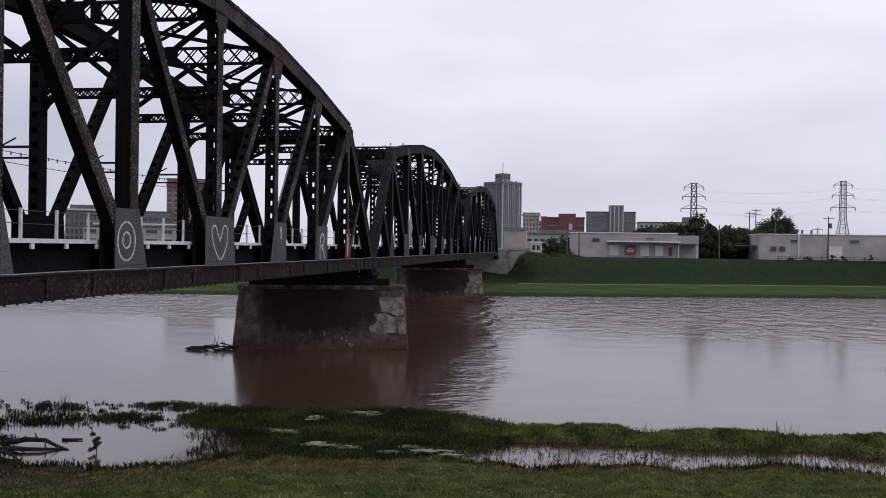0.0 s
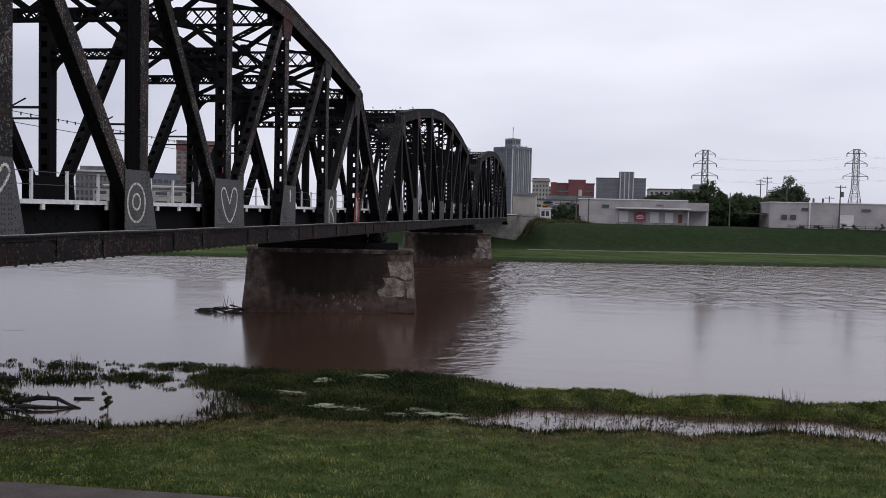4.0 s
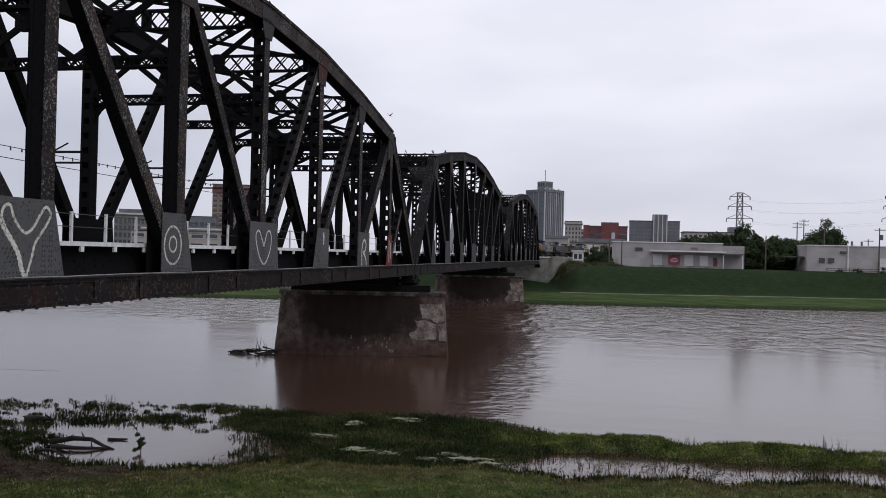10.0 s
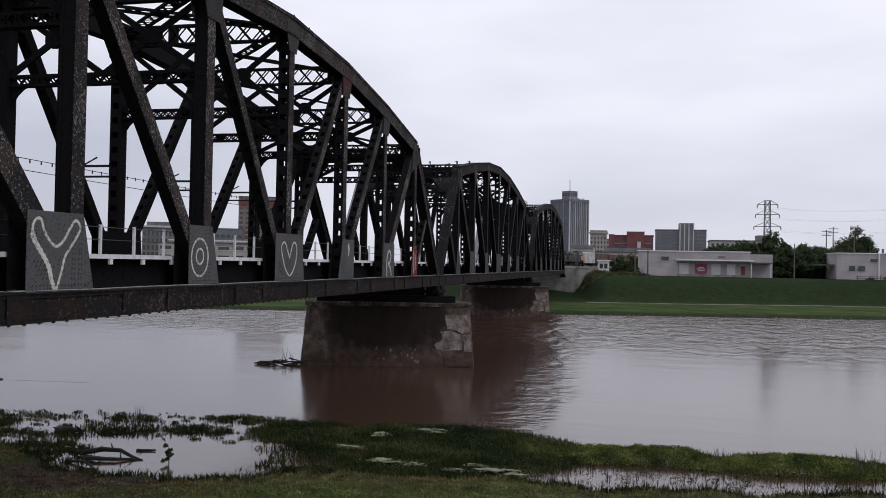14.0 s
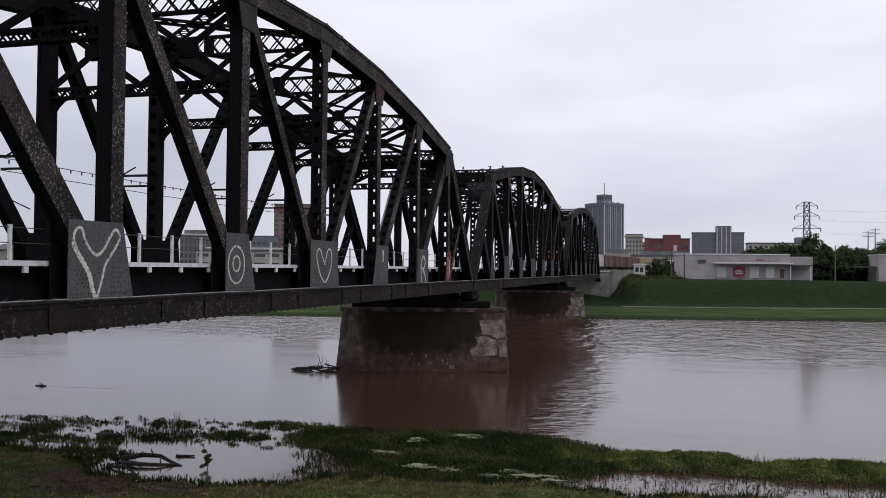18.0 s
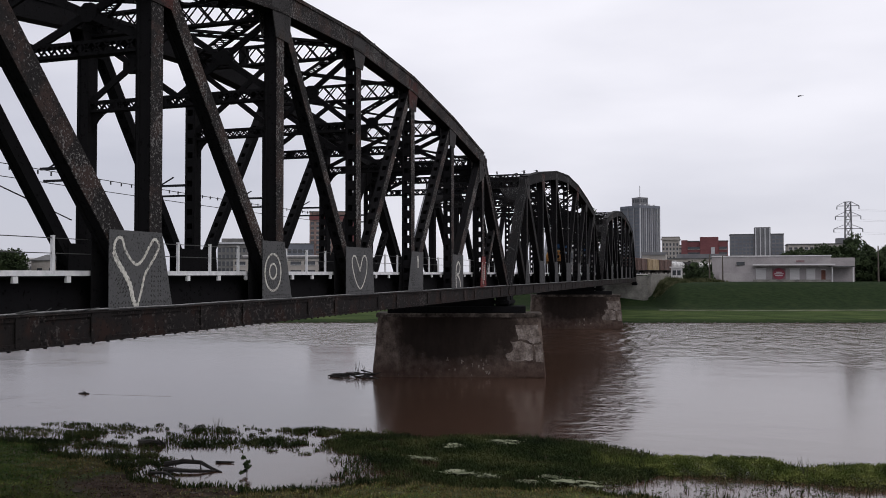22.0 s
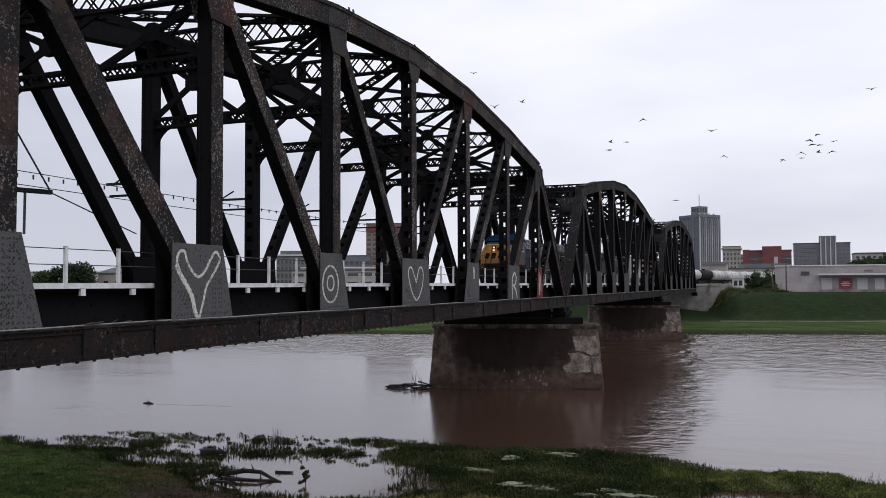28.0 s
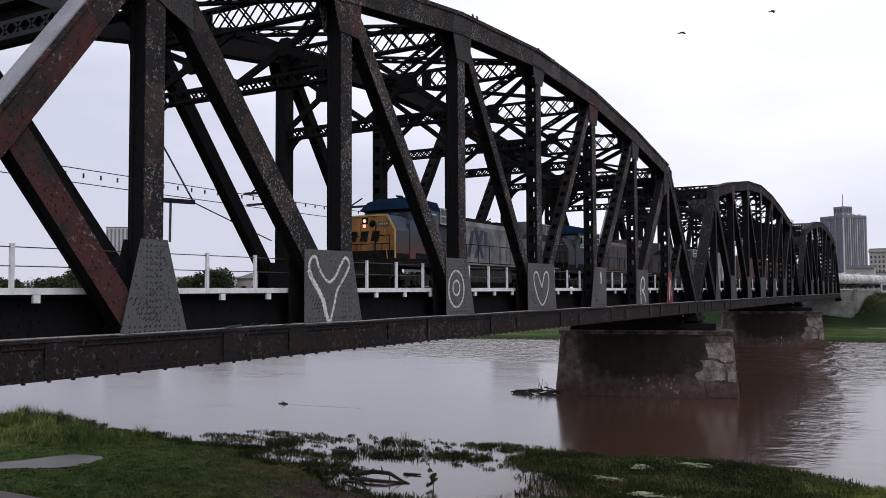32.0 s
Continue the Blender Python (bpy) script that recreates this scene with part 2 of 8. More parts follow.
STONE = build_pier_material()
STONE_CAP = material("pier_coping_stone", [(0.014, 0.011, 0.010), (0.055, 0.045, 0.039), (0.12, 0.10, 0.09)], 0.8, 0.95, bump=0.04, fine=0.45, fine_scale=5, rand=0.12, spec=0.15)
STONE_PALE = material("patched_pier_concrete", [(0.075, 0.060, 0.053), (0.15, 0.126, 0.113), (0.24, 0.21, 0.195)], 1.1, 0.95, bump=0.05, fine=0.35, fine_scale=7, rand=0.28, spec=0.15, detail=9)
CONCRETE = material("abutment_concrete", [(0.13, 0.125, 0.115), (0.25, 0.24, 0.22)], 0.5, 0.9, bump=0.02, fine=0.25)


def build_water_material():
    m = bpy.data.materials.new("muddy_river_water")
    m.use_nodes = True
    n, l = m.node_tree.nodes, m.node_tree.links
    b = n["Principled BSDF"]
    b.inputs["Base Color"].default_value = (0.052, 0.029, 0.020, 1)
    b.inputs["Roughness"].default_value = 0.15
    b.inputs["Specular Tint"].default_value = (1.0, 0.955, 1.0, 1)
    b.inputs["IOR"].default_value = 1.62
    co = n.new("ShaderNodeTexCoord")

    def waves(sx, sy, d, w=0.0):
        mp = n.new("ShaderNodeMapping")
        mp.inputs["Scale"].default_value = (sx, sy, 1)
        mp.inputs["Rotation"].default_value = (0, 0, radians(-8))
        l.new(co.outputs["Object"], mp.inputs[0])
        z = n.new("ShaderNodeTexNoise")
        z.inputs["Scale"].default_value, z.inputs["Detail"].default_value, z.inputs["Distortion"].default_value = 1, d, w
        l.new(mp.outputs[0], z.inputs["Vector"])
        return z.outputs["Fac"]

    def level(v):  # waves about their mean
        z = n.new("ShaderNodeMath")
        z.operation = "SUBTRACT"
        z.inputs[1].default_value = 0.5
        l.new(v, z.inputs[0])
        return z.outputs[0]

    patch = n.new("ShaderNodeMapRange")
    patch.inputs["From Min"].default_value, patch.inputs["From Max"].default_value = 0.40, 0.62
    patch.inputs["To Min"].default_value, patch.inputs["To Max"].default_value = 0.05, 1.0
    far = n.new("ShaderNodeSeparateXYZ")  # livelier riffles towards the far bank
    l.new(co.outputs["Object"], far.inputs[0])
    grow = n.new("ShaderNodeMapRange")
    grow.inputs["From Min"].default_value, grow.inputs["From Max"].default_value = 80.0, 122.0
    grow.inputs["To Min"].default_value, grow.inputs["To Max"].default_value = -0.20, 0.34
    l.new(far.outputs[1], grow.inputs[0])
    dx = n.new("ShaderNodeMath")  # broken water in the wake of the first pier
    dx.operation = "MULTIPLY_ADD"
    dx.inputs[1].default_value, dx.inputs[2].default_value = 0.24, 1.56
    l.new(far.outputs[0], dx.inputs[0])
    sq = n.new("ShaderNodeMath")
    sq.operation = "POWER"
    sq.inputs[1].default_value = 2
    l.new(dx.outputs[0], sq.inputs[0])
    tail = n.new("ShaderNodeMapRange")
    tail.inputs["From Min"].default_value, tail.inputs["From Max"].default_value = 0.0, 0.6
    tail.inputs["To Min"].default_value, tail.inputs["To Max"].default_value = 0.25, 0.0
    l.new(sq.outputs[0], tail.inputs[0])
    both0 = n.new("ShaderNodeMath")
    l.new(tail.outputs[0], both0.inputs[0])
    l.new(grow.outputs[0], both0.inputs[1])
    both = n.new("ShaderNodeMath")
    l.new(waves(0.035, 0.05, 4), both.inputs[0])
    l.new(both0.outputs[0], both.inputs[1])
    l.new(both.outputs[0], patch.inputs[0])
    small = n.new("ShaderNodeMath")
    small.operation = "MULTIPLY"
    l.new(level(waves(0.6, 0.95, 3, 0.7)), small.inputs[0])
    l.new(patch.outputs[0], small.inputs[1])
    bp = n.new("ShaderNodeBump")
    bp.inputs["Strength"].default_value, bp.inputs["Distance"].default_value = 1.0, 0.15
    l.new(small.outputs[0], bp.inputs["Height"])
    bp2 = n.new("ShaderNodeBump")
    bp2.inputs["Strength"].default_value, bp2.inputs["Distance"].default_value = 1.0, 0.035
    l.new(waves(0.10, 0.22, 2), bp2.inputs["Height"])
    l.new(bp.outputs[0], bp2.inputs["Normal"])
    open_water = n.new("ShaderNodeMapRange")  # the longer swell runs only towards the far bank
    open_water.inputs["From Min"].default_value, open_water.inputs["From Max"].default_value = 72.0, 112.0
    open_water.inputs["To Min"].default_value, open_water.inputs["To Max"].default_value = 0.16, 1.0
    l.new(far.outputs[1], open_water.inputs[0])
    reach = n.new("ShaderNodeMath")
    reach.operation = "MULTIPLY"
    l.new(open_water.outputs[0], reach.inputs[0])
    l.new(patch.outputs[0], reach.inputs[1])
    swell = n.new("ShaderNodeMath")
    swell.operation = "MULTIPLY"
    l.new(level(waves(0.42, 0.24, 3, 0.5)), swell.inputs[0])
    l.new(reach.outputs[0], swell.inputs[1])
    bp3 = n.new("ShaderNodeBump")
    bp3.inputs["Strength"].default_value, bp3.inputs["Distance"].default_value = 1.0, 0.75
    l.new(swell.outputs[0], bp3.inputs["Height"])
    l.new(bp2.outputs[0], bp3.inputs["Normal"])
    l.new(bp3.outputs[0], b.inputs["Normal"])
    return m


WATER = build_water_material()


def build_ground_material():
    """Mown grass with worn earth; the river bed and the wet edge are mud."""
    m = bpy.data.materials.new("bank_grass_and_earth")
    m.use_nodes = True
    n, l = m.node_tree.nodes, m.node_tree.links
    b = n["Principled BSDF"]
    b.inputs["Roughness"].default_value = 0.95
    b.inputs["Specular IOR Level"].default_value = 0.04
    geo = n.new("ShaderNodeNewGeometry")

    def noise(s, d, st=(1, 1, 1)):
        mp = n.new("ShaderNodeMapping")
        mp.inputs["Scale"].default_value = st
        l.new(geo.outputs["Position"], mp.inputs[0])
        z = n.new("ShaderNodeTexNoise")
        z.inputs["Scale"].default_value, z.inputs["Detail"].default_value, z.inputs["Roughness"].default_value = s, d, 0.65
        l.new(mp.outputs[0], z.inputs["Vector"])
        return z.outputs["Fac"]

    def ramp(v, stops):
        r = n.new("ShaderNodeValToRGB")
        e = r.color_ramp.elements
        while len(e) < len(stops):
            e.new(0.5)
        for i, (p, c) in enumerate(stops):
            e[i].position, e[i].color = p, (*c, 1)
        l.new(v, r.inputs[0])
        return r.outputs[0]

    def mix(f, a, c):
        x = n.new("ShaderNodeMix")
        x.data_type = "RGBA"
        l.new(f, x.inputs[0])
        l.new(a, x.inputs[6])
        l.new(c, x.inputs[7])
        return x.outputs[2]

    grass = ramp(noise(0.35, 8), [(0.3, (0.008, 0.016, 0.007)), (0.5, (0.013, 0.024, 0.010)), (0.7, (0.022, 0.032, 0.014))])
    blades = ramp(noise(1.7, 9, (0.5, 1, 0.6)), [(0.35, (0.006, 0.012, 0.005)), (0.65, (0.030, 0.043, 0.016))])
    half = n.new("ShaderNodeValue")
    half.outputs[0].default_value = 0.45
    turf = mix(half.outputs[0], grass, blades)
    mud = ramp(noise(1.6, 9), [(0.35, (0.018, 0.012, 0.010)), (0.5, (0.046, 0.032, 0.026)), (0.65, (0.088, 0.064, 0.052))])
    sep = n.new("ShaderNodeSeparateXYZ")
    l.new(geo.outputs["Position"], sep.inputs[0])
    low = n.new("ShaderNodeMapRange")
    low.inputs["From Min"].default_value, low.inputs["From Max"].default_value = 0.10, 0.0
    l.new(sep.outputs[2], low.inputs[0])
    att = n.new("ShaderNodeAttribute")  # trodden earth
    att.attribute_name = "earth"
    worn = n.new("ShaderNodeMath")
    worn.operation = "MAXIMUM"
    l.new(low.outputs[0], worn.inputs[0])
    l.new(att.outputs["Fac"], worn.inputs[1])
    lush = n.new("ShaderNodeAttribute")  # the mown bench along the far water's edge
    lush.attribute_name = "mown"
    bench = ramp(noise(0.5, 7, (0.3, 1, 1)), [(0.30, (0.016, 0.030, 0.009)), (0.5, (0.034, 0.054, 0.016)), (0.68, (0.070, 0.088, 0.030))])
    turf = mix(lush.outputs["Fac"], turf, bench)
    l.new(mix(worn.outputs[0], turf, mud), b.inputs["Base Color"])
    bp = n.new("ShaderNodeBump")
    bp.inputs["Strength"].default_value, bp.inputs["Distance"].default_value = 0.8, 0.08
    l.new(noise(6, 6), bp.inputs["Height"])
    l.new(bp.outputs[0], b.inputs["Normal"])
    return m


GROUND = build_ground_material()
BLADE = material("wet_grass_blades", [(0.011, 0.018, 0.008), (0.026, 0.037, 0.013), (0.062, 0.068, 0.027)], 0.3, 0.9, rand=0.45, spec=0.05, world_space=True)
LAWN = material("lawn_blades", [(0.035, 0.050, 0.013), (0.092, 0.118, 0.032), (0.18, 0.188, 0.068)], 1.1, 0.9, rand=0.6, spec=0.05, world_space=True)
LUSH = material("lush_blades", [(0.016, 0.036, 0.010), (0.040, 0.074, 0.019), (0.085, 0.115, 0.034)], 1.1, 0.9, rand=0.6, spec=0.05, world_space=True)
STRAW = material("trampled_grass", [(0.055, 0.048, 0.020), (0.125, 0.100, 0.042), (0.21, 0.18, 0.088)], 1.3, 0.9, rand=0.5, spec=0.05, world_space=True)
LITTER = material("leaf_litter", [(0.026, 0.016, 0.012), (0.058, 0.037, 0.028), (0.12, 0.088, 0.066)], 3.0, 0.95, rand=0.5, spec=0.05, world_space=True)
STRAW_PALE = material("dead_reeds", [(0.10, 0.115, 0.070), (0.20, 0.21, 0.145)], 2.0, 0.9, rand=0.5, spec=0.05, world_space=True)
PATHWAY = material("old_asphalt_path", [(0.045, 0.036, 0.033), (0.075, 0.060, 0.055)], 0.9, 0.9, bump=0.01, fine=0.3)
PUDDLE_WATER = material("puddle_water", [(0.035, 0.029, 0.026), (0.050, 0.043, 0.038)], 0.5, 0.32, spec=0.08, world_space=True)
REED = material("bank_weeds", [(0.024, 0.036, 0.010), (0.066, 0.086, 0.021), (0.15, 0.165, 0.050)], 0.7, 0.9, rand=0.4, spec=0.06, world_space=True)
LEAF = material("tree_leaves", [(0.014, 0.024, 0.009), (0.03, 0.046, 0.016)], 0.4, 0.85, rand=0.35, spec=0.2)
SHAGGY = material("shaggy_olive_weeds", [(0.026, 0.032, 0.014), (0.060, 0.066, 0.032), (0.105, 0.105, 0.062)], 0.5, 0.9, rand=0.4, spec=0.05, world_space=True)
TRAIL = material("pale_trail_paving", [(0.035, 0.045, 0.018), (0.065, 0.072, 0.036), (0.11, 0.11, 0.075)], 0.35, 0.9, fine=0.25, world_space=True)
RUBBLE = material("shore_stones", [(0.025, 0.022, 0.018), (0.15, 0.14, 0.125)], 0.9, 0.9, fine=0.2, rand=0.5, world_space=True)
BARK = material("bark", [(0.03, 0.024, 0.018), (0.06, 0.048, 0.036)], 3, 0.95, bump=0.02, fine=0.3)
DRIFT = material("wet_driftwood", [(0.006, 0.005, 0.0045), (0.018, 0.015, 0.012)], 3, 0.85, bump=0.01, fine=0.3)


# ---- mesh helpers ----
class Geo:
    """Collects plain solids for one mesh."""

    def __init__(self):
        self.v, self.f, self.m, self.slot = [], [], [], 0

    def add(self, verts, faces):
        k = len(self.v)
        self.v.extend(verts)
        self.f.extend([tuple(i + k for i in f) for f in faces])
        self.m.extend([self.slot] * len(faces))
        return self

    def box(self, x0, x1, y0, y1, z0, z1):
        return self.add([(x0, y0, z0), (x1, y0, z0), (x1, y1, z0), (x0, y1, z0), (x0, y0, z1), (x1, y0, z1), (x1, y1, z1), (x0, y1, z1)],
                        [(3, 2, 1, 0), (4, 5, 6, 7), (0, 1, 5, 4), (1, 2, 6, 5), (2, 3, 7, 6), (3, 0, 4, 7)])

    def beam(self, a, b, u, hu, hv, hu2=None, hv2=None):
        """A box from a to b; hu is its half width along u, hv across."""
        a, b = Vector(a), Vector(b)
        d = (b - a).normalized()
        u = Vector(u)
        u = (u - d * u.dot(d)).normalized()
        w = d.cross(u)
        pts = []
        for p, p_u, p_w in ((a, hu, hv), (b, hu2 or hu, hv2 or hv)):
            for s, t in ((-1, -1), (1, -1), (1, 1), (-1, 1)):
                pts.append(tuple(p + u * (s * p_u) + w * (t * p_w)))
        return self.add(pts, [(3, 2, 1, 0), (4, 5, 6, 7), (0, 1, 5, 4), (1, 2, 6, 5), (2, 3, 7, 6), (3, 0, 4, 7)])

    def prism(self, poly, off):
        """A flat polygon pushed along off."""
        n = len(poly)
        off = Vector(off)
        pts = [tuple(p) for p in poly] + [tuple(Vector(p) + off) for p in poly]
        return self.add(pts, [tuple(range(n - 1, -1, -1)), tuple(range(n, 2 * n))] + [(i, (i + 1) % n, n + (i + 1) % n, n + i) for i in range(n)])

    def cyl(self, a, b, r, n=8, r2=None):
        a, b = Vector(a), Vector(b)
        d = (b - a).normalized()
        u = d.orthogonal().normalized()
        w = d.cross(u)
        r2 = r if r2 is None else r2
        pts = [tuple(p + (u * math.cos(2 * math.pi * i / n) + w * math.sin(2 * math.pi * i / n)) * q) for p, q in ((a, r), (b, r2)) for i in range(n)]
        return self.add(pts, [tuple(range(n - 1, -1, -1)), tuple(range(n, 2 * n))] + [(i, (i + 1) % n, n + (i + 1) % n, n + i) for i in range(n)])

    def ribbon(self, pts, width, nrm, thick=0.006):
        """A painted stroke along pts on a face with normal nrm: one strip, mitred at its bends."""
        nrm = Vector(nrm)
        p = [Vector(q) for q in pts]
        n = len(p)
        closed = (p[0] - p[-1]).length < 1e-6
        verts = []
        for i in range(n):
            a = p[i - 1] if i else (p[-2] if closed else p[0])
            b = p[i + 1] if i < n - 1 else (p[1] if closed else p[-1])
            s = (b - a).normalized().cross(nrm)
            w = width * (1 + 0.25 * math.sin(i * 2.7) * (not closed)) / 2
            verts += [tuple(p[i] - s * w), tuple(p[i] + s * w), tuple(p[i] + s * w + nrm * thick), tuple(p[i] - s * w + nrm * thick)]
        faces = []
        for i in range(n - 1):
            k, m = i * 4, i * 4 + 4
            faces += [(k + 3, k + 2, m + 2, m + 3), (k + 2, k + 1, m + 1, m + 2), (k, k + 3, m + 3, m)]
        return self.add(verts, faces)

    def mesh(self, name, mat, smooth=False):
        me = bpy.data.meshes.new(name)
        me.from_pydata(self.v, [], self.f)
        for m in mat if isinstance(mat, (list, tuple)) else (mat,):
            me.materials.append(m)
        if any(self.m):
            me.polygons.foreach_set("material_index", self.m)
        if smooth:
            me.polygons.foreach_set("use_smooth", [True] * len(me.polygons))
        me.update()
        return me


def part(name, g, mat, parent, label="", smooth=False, at=None):
    ob = new(name, g.mesh(name, mat, smooth) if isinstance(g, Geo) else g)
    ob.parent = parent
    if at:
        ob.location = at
    if label:
        tagged(ob, label)
    return ob


def thing(name, x, y, z, label, category, group="", kind="", rz=0):
    ob = new(name)
    ob.matrix_basis = pose(x, y, z, 0, 0, rz)
    ob.empty_display_size = 0.3
    return tagged(ob, label, category, group, kind)


def solo(name, g, mat, label, category="", group="", kind="", at=(0, 0, 0), smooth=False, rz=0):
    ob = new(name, g.mesh(name, mat, smooth))
    ob.matrix_basis = pose(*at, 0, 0, rz)
    return tagged(ob, label, category, group, kind)


def smoothstep(a, b, x):
    t = min(1, max(0, (x - a) / (b - a)))
    return t * t * (3 - 2 * t)


# ---- ground and river ----
SKEW = 0.28  # the river crosses the bridge at a slant


def near_shore(x):
    """Where the near bank meets the water."""
    y = 33.6 + 1.6 * smoothstep(0, 9, x) - 4.0 * math.exp(-((x + 19.5) / 6.5) ** 2) + 1.2 * smoothstep(-28, -36, x) + 0.3 * smoothstep(-44, -53, x)
    return y + 0.35 * math.sin(x * 0.9) + 0.22 * math.sin(x * 2.3 + 1)


def ground_z(x, y):
    v = y - SKEW * x
    if v < 100:
        u = y - near_shore(x)
        wob = 0.06 * noise.noise(Vector((x * 0.5, y * 0.5, 0))) + 0.03 * noise.noise(Vector((x * 2.1, y * 2.1, 4)))
        if u < 0:
            dip = ((x + 37.9) / 3.2) ** 2 + ((y - 26.8) / 3.2) ** 2
            if dip < 1:
                return 0.2 + 0.09 * dip
            z = 0.03 + 0.045 * min(-u, 7) + 6.4 * max(0, min(1, (19.0 - y) / 16.6))
            return z + wob * min(1, -u + 0.2)
        return max(-2.4, -0.035 - 0.012 * u - 0.16 * max(0, u - 7.5)) + wob * 0.5
    back = 19 * smoothstep(-6, -15, x)  # the levee is set back where the bridge lands
    s = v - 153
    if s < 0:
        return max(-2.4, 0.12 * s)
    z = 0.45 * smoothstep(0, 3, s) + 0.035 * min(s, 25)
    z += 5.25 * smoothstep(25 + back, 43 + back, s)
    return z + 0.1 * noise.noise(Vector((x * 0.12, y * 0.12, 2)))


def axis(parts):
    out = []
    for a, b, s in parts:
        n = max(1, round((b - a) / s))
        out += [a + (b - a) * i / n for i in range(n)]
    return out + [parts[-1][1]]


def build_ground():
    xs = axis([(-4500, -300, 300), (-300, -80, 10), (-80, -62, 2), (-62, 22, 0.4), (22, 120, 3.5), (120, 400, 20), (400, 4500, 300)])
    ys = axis([(-60, 0, 6), (0, 18, 1.2), (18, 46, 0.35), (46, 110, 8), (110, 240, 2.0), (240, 400, 20), (400, 4600, 300)])
    g = Geo()
    nx = len(xs)
    g.v = [(x, y, ground_z(x, y)) for y in ys for x in xs]
    g.f = [(j * nx + i, j * nx + i + 1, (j + 1) * nx + i + 1, (j + 1) * nx + i) for j in range(len(ys) - 1) for i in range(nx - 1)]
    me = g.mesh("ground", GROUND, True)
    att = me.attributes.new("earth", "FLOAT", "POINT")
    vals = []
    for x, y, z in g.v:
        e = 0.0
        if y < 60:
            e = 1.5 * math.exp(-((x + 21.6) / 4.0) ** 2 - ((y - 29.0) / 3.0) ** 2)
            e += 0.6 * math.exp(-((y - near_shore(x) + 1.2) / 1.8) ** 2)
            e *= 0.6 + 0.8 * noise.noise(Vector((x * 0.9, y * 0.9, 7)))
        vals.append(max(0.0, min(1.0, e)))
    att.data.foreach_set("value", vals)
    att = me.attributes.new("mown", "FLOAT", "POINT")
    att.data.foreach_set("value", [smoothstep(1, 4, y - SKEW * x - 153) * (1 - smoothstep(24.5, 26.5, y - SKEW * x - 153)) if y > 100 else 0.85 * (1 - smoothstep(44, 60, y)) for x, y, z in g.v])
    return tagged(new("ground", me), "grassy river banks and levees with worn muddy edges", "ground", kind="structure")


build_ground()
# a pale paved trail along the head of the far bench, and rubble at the water's edge
trail = Geo()
for i in range(80):
    x0, x1 = -10 + i * 2.0, -8 + i * 2.0
    e = [(x, SKEW * x + 153 + o) for x, o in ((x0, 22.2 + 0.5 * noise.noise(Vector((x0 * 0.3, 0, 0)))), (x1, 22.2 + 0.5 * noise.noise(Vector((x1 * 0.3, 0, 0)))), (x1, 24.2), (x0, 24.2))]
    trail.prism([(x, y, ground_z(x, y) + 0.02) for x, y in e], (0, 0, 0.05))
solo("river_trail", trail, TRAIL, "narrow worn trail in the grass along the far bank", "path", kind="structure")
rubble = Geo()
rnd_shore = random.Random(5)
for i in range(420):
    x = rnd_shore.uniform(-70, 130)
    y = SKEW * x + 153 + rnd_shore.gauss(0.5, 0.5)
    r = rnd_shore.uniform(0.05, 0.2) * (1.6 if rnd_shore.random() < 0.08 else 1)
    z = max(-0.02, ground_z(x, y))
    rubble.prism([(x + r * rnd_shore.uniform(0.7, 1.2) * math.cos(k * 1.257), y + r * rnd_shore.uniform(0.6, 1.0) * math.sin(k * 1.257), z - 0.05) for k in range(5)], (0.03, 0.02, 0.05 + r * 0.7))
tagged(solo("shore_rubble", rubble, RUBBLE, "scattered pale stones along the far waterline", "stones"), kind="stuff")
river = Geo().box(-1500, 1500, 26.5, 620, -0.02, 0.0)
solo("river_water", river, WATER, "wide muddy brown river with a rippled surface", "water", kind="structure")

# ---- the bridge: three riveted through-truss spans of eight panels ----
PANEL, HALF = 8.0, 4.595
NEAR_X, SPAN_Y = -16.90, 6.59  # plane of the near truss, and the start of the first span
MID_X = NEAR_X - HALF
SPAN = 8 * PANEL
TOP = {1: 9.28, 2: 10.6, 3: 11.58, 4: 11.98, 5: 11.58, 6: 10.6, 7: 9.28}
LOW0, LOW1 = -1.90, -1.05  # bottom chord


def top_mid(j):
    return TOP[j] - 0.5


def rivets(g, a, b, nrm, side, half, pitch=0.16, r=0.022):
    """Two rows of rivet heads along a member's face."""
    a, b, nrm, side = Vector(a), Vector(b), Vector(nrm), Vector(side)
    n = int((b - a).length / pitch)
    for i in range(n):
        for s in (-1, 1):
            c = a.lerp(b, (i + 0.5) / n) + side * (s * half)
            t = (b - a).normalized()
            g.add([tuple(c - t * r - side * r), tuple(c + t * r - side * r), tuple(c + t * r + side * r), tuple(c - t * r + side * r), tuple(c + nrm * 0.016)],
                  [(0, 1, 4), (1, 2, 4), (2, 3, 4), (3, 0, 4)])


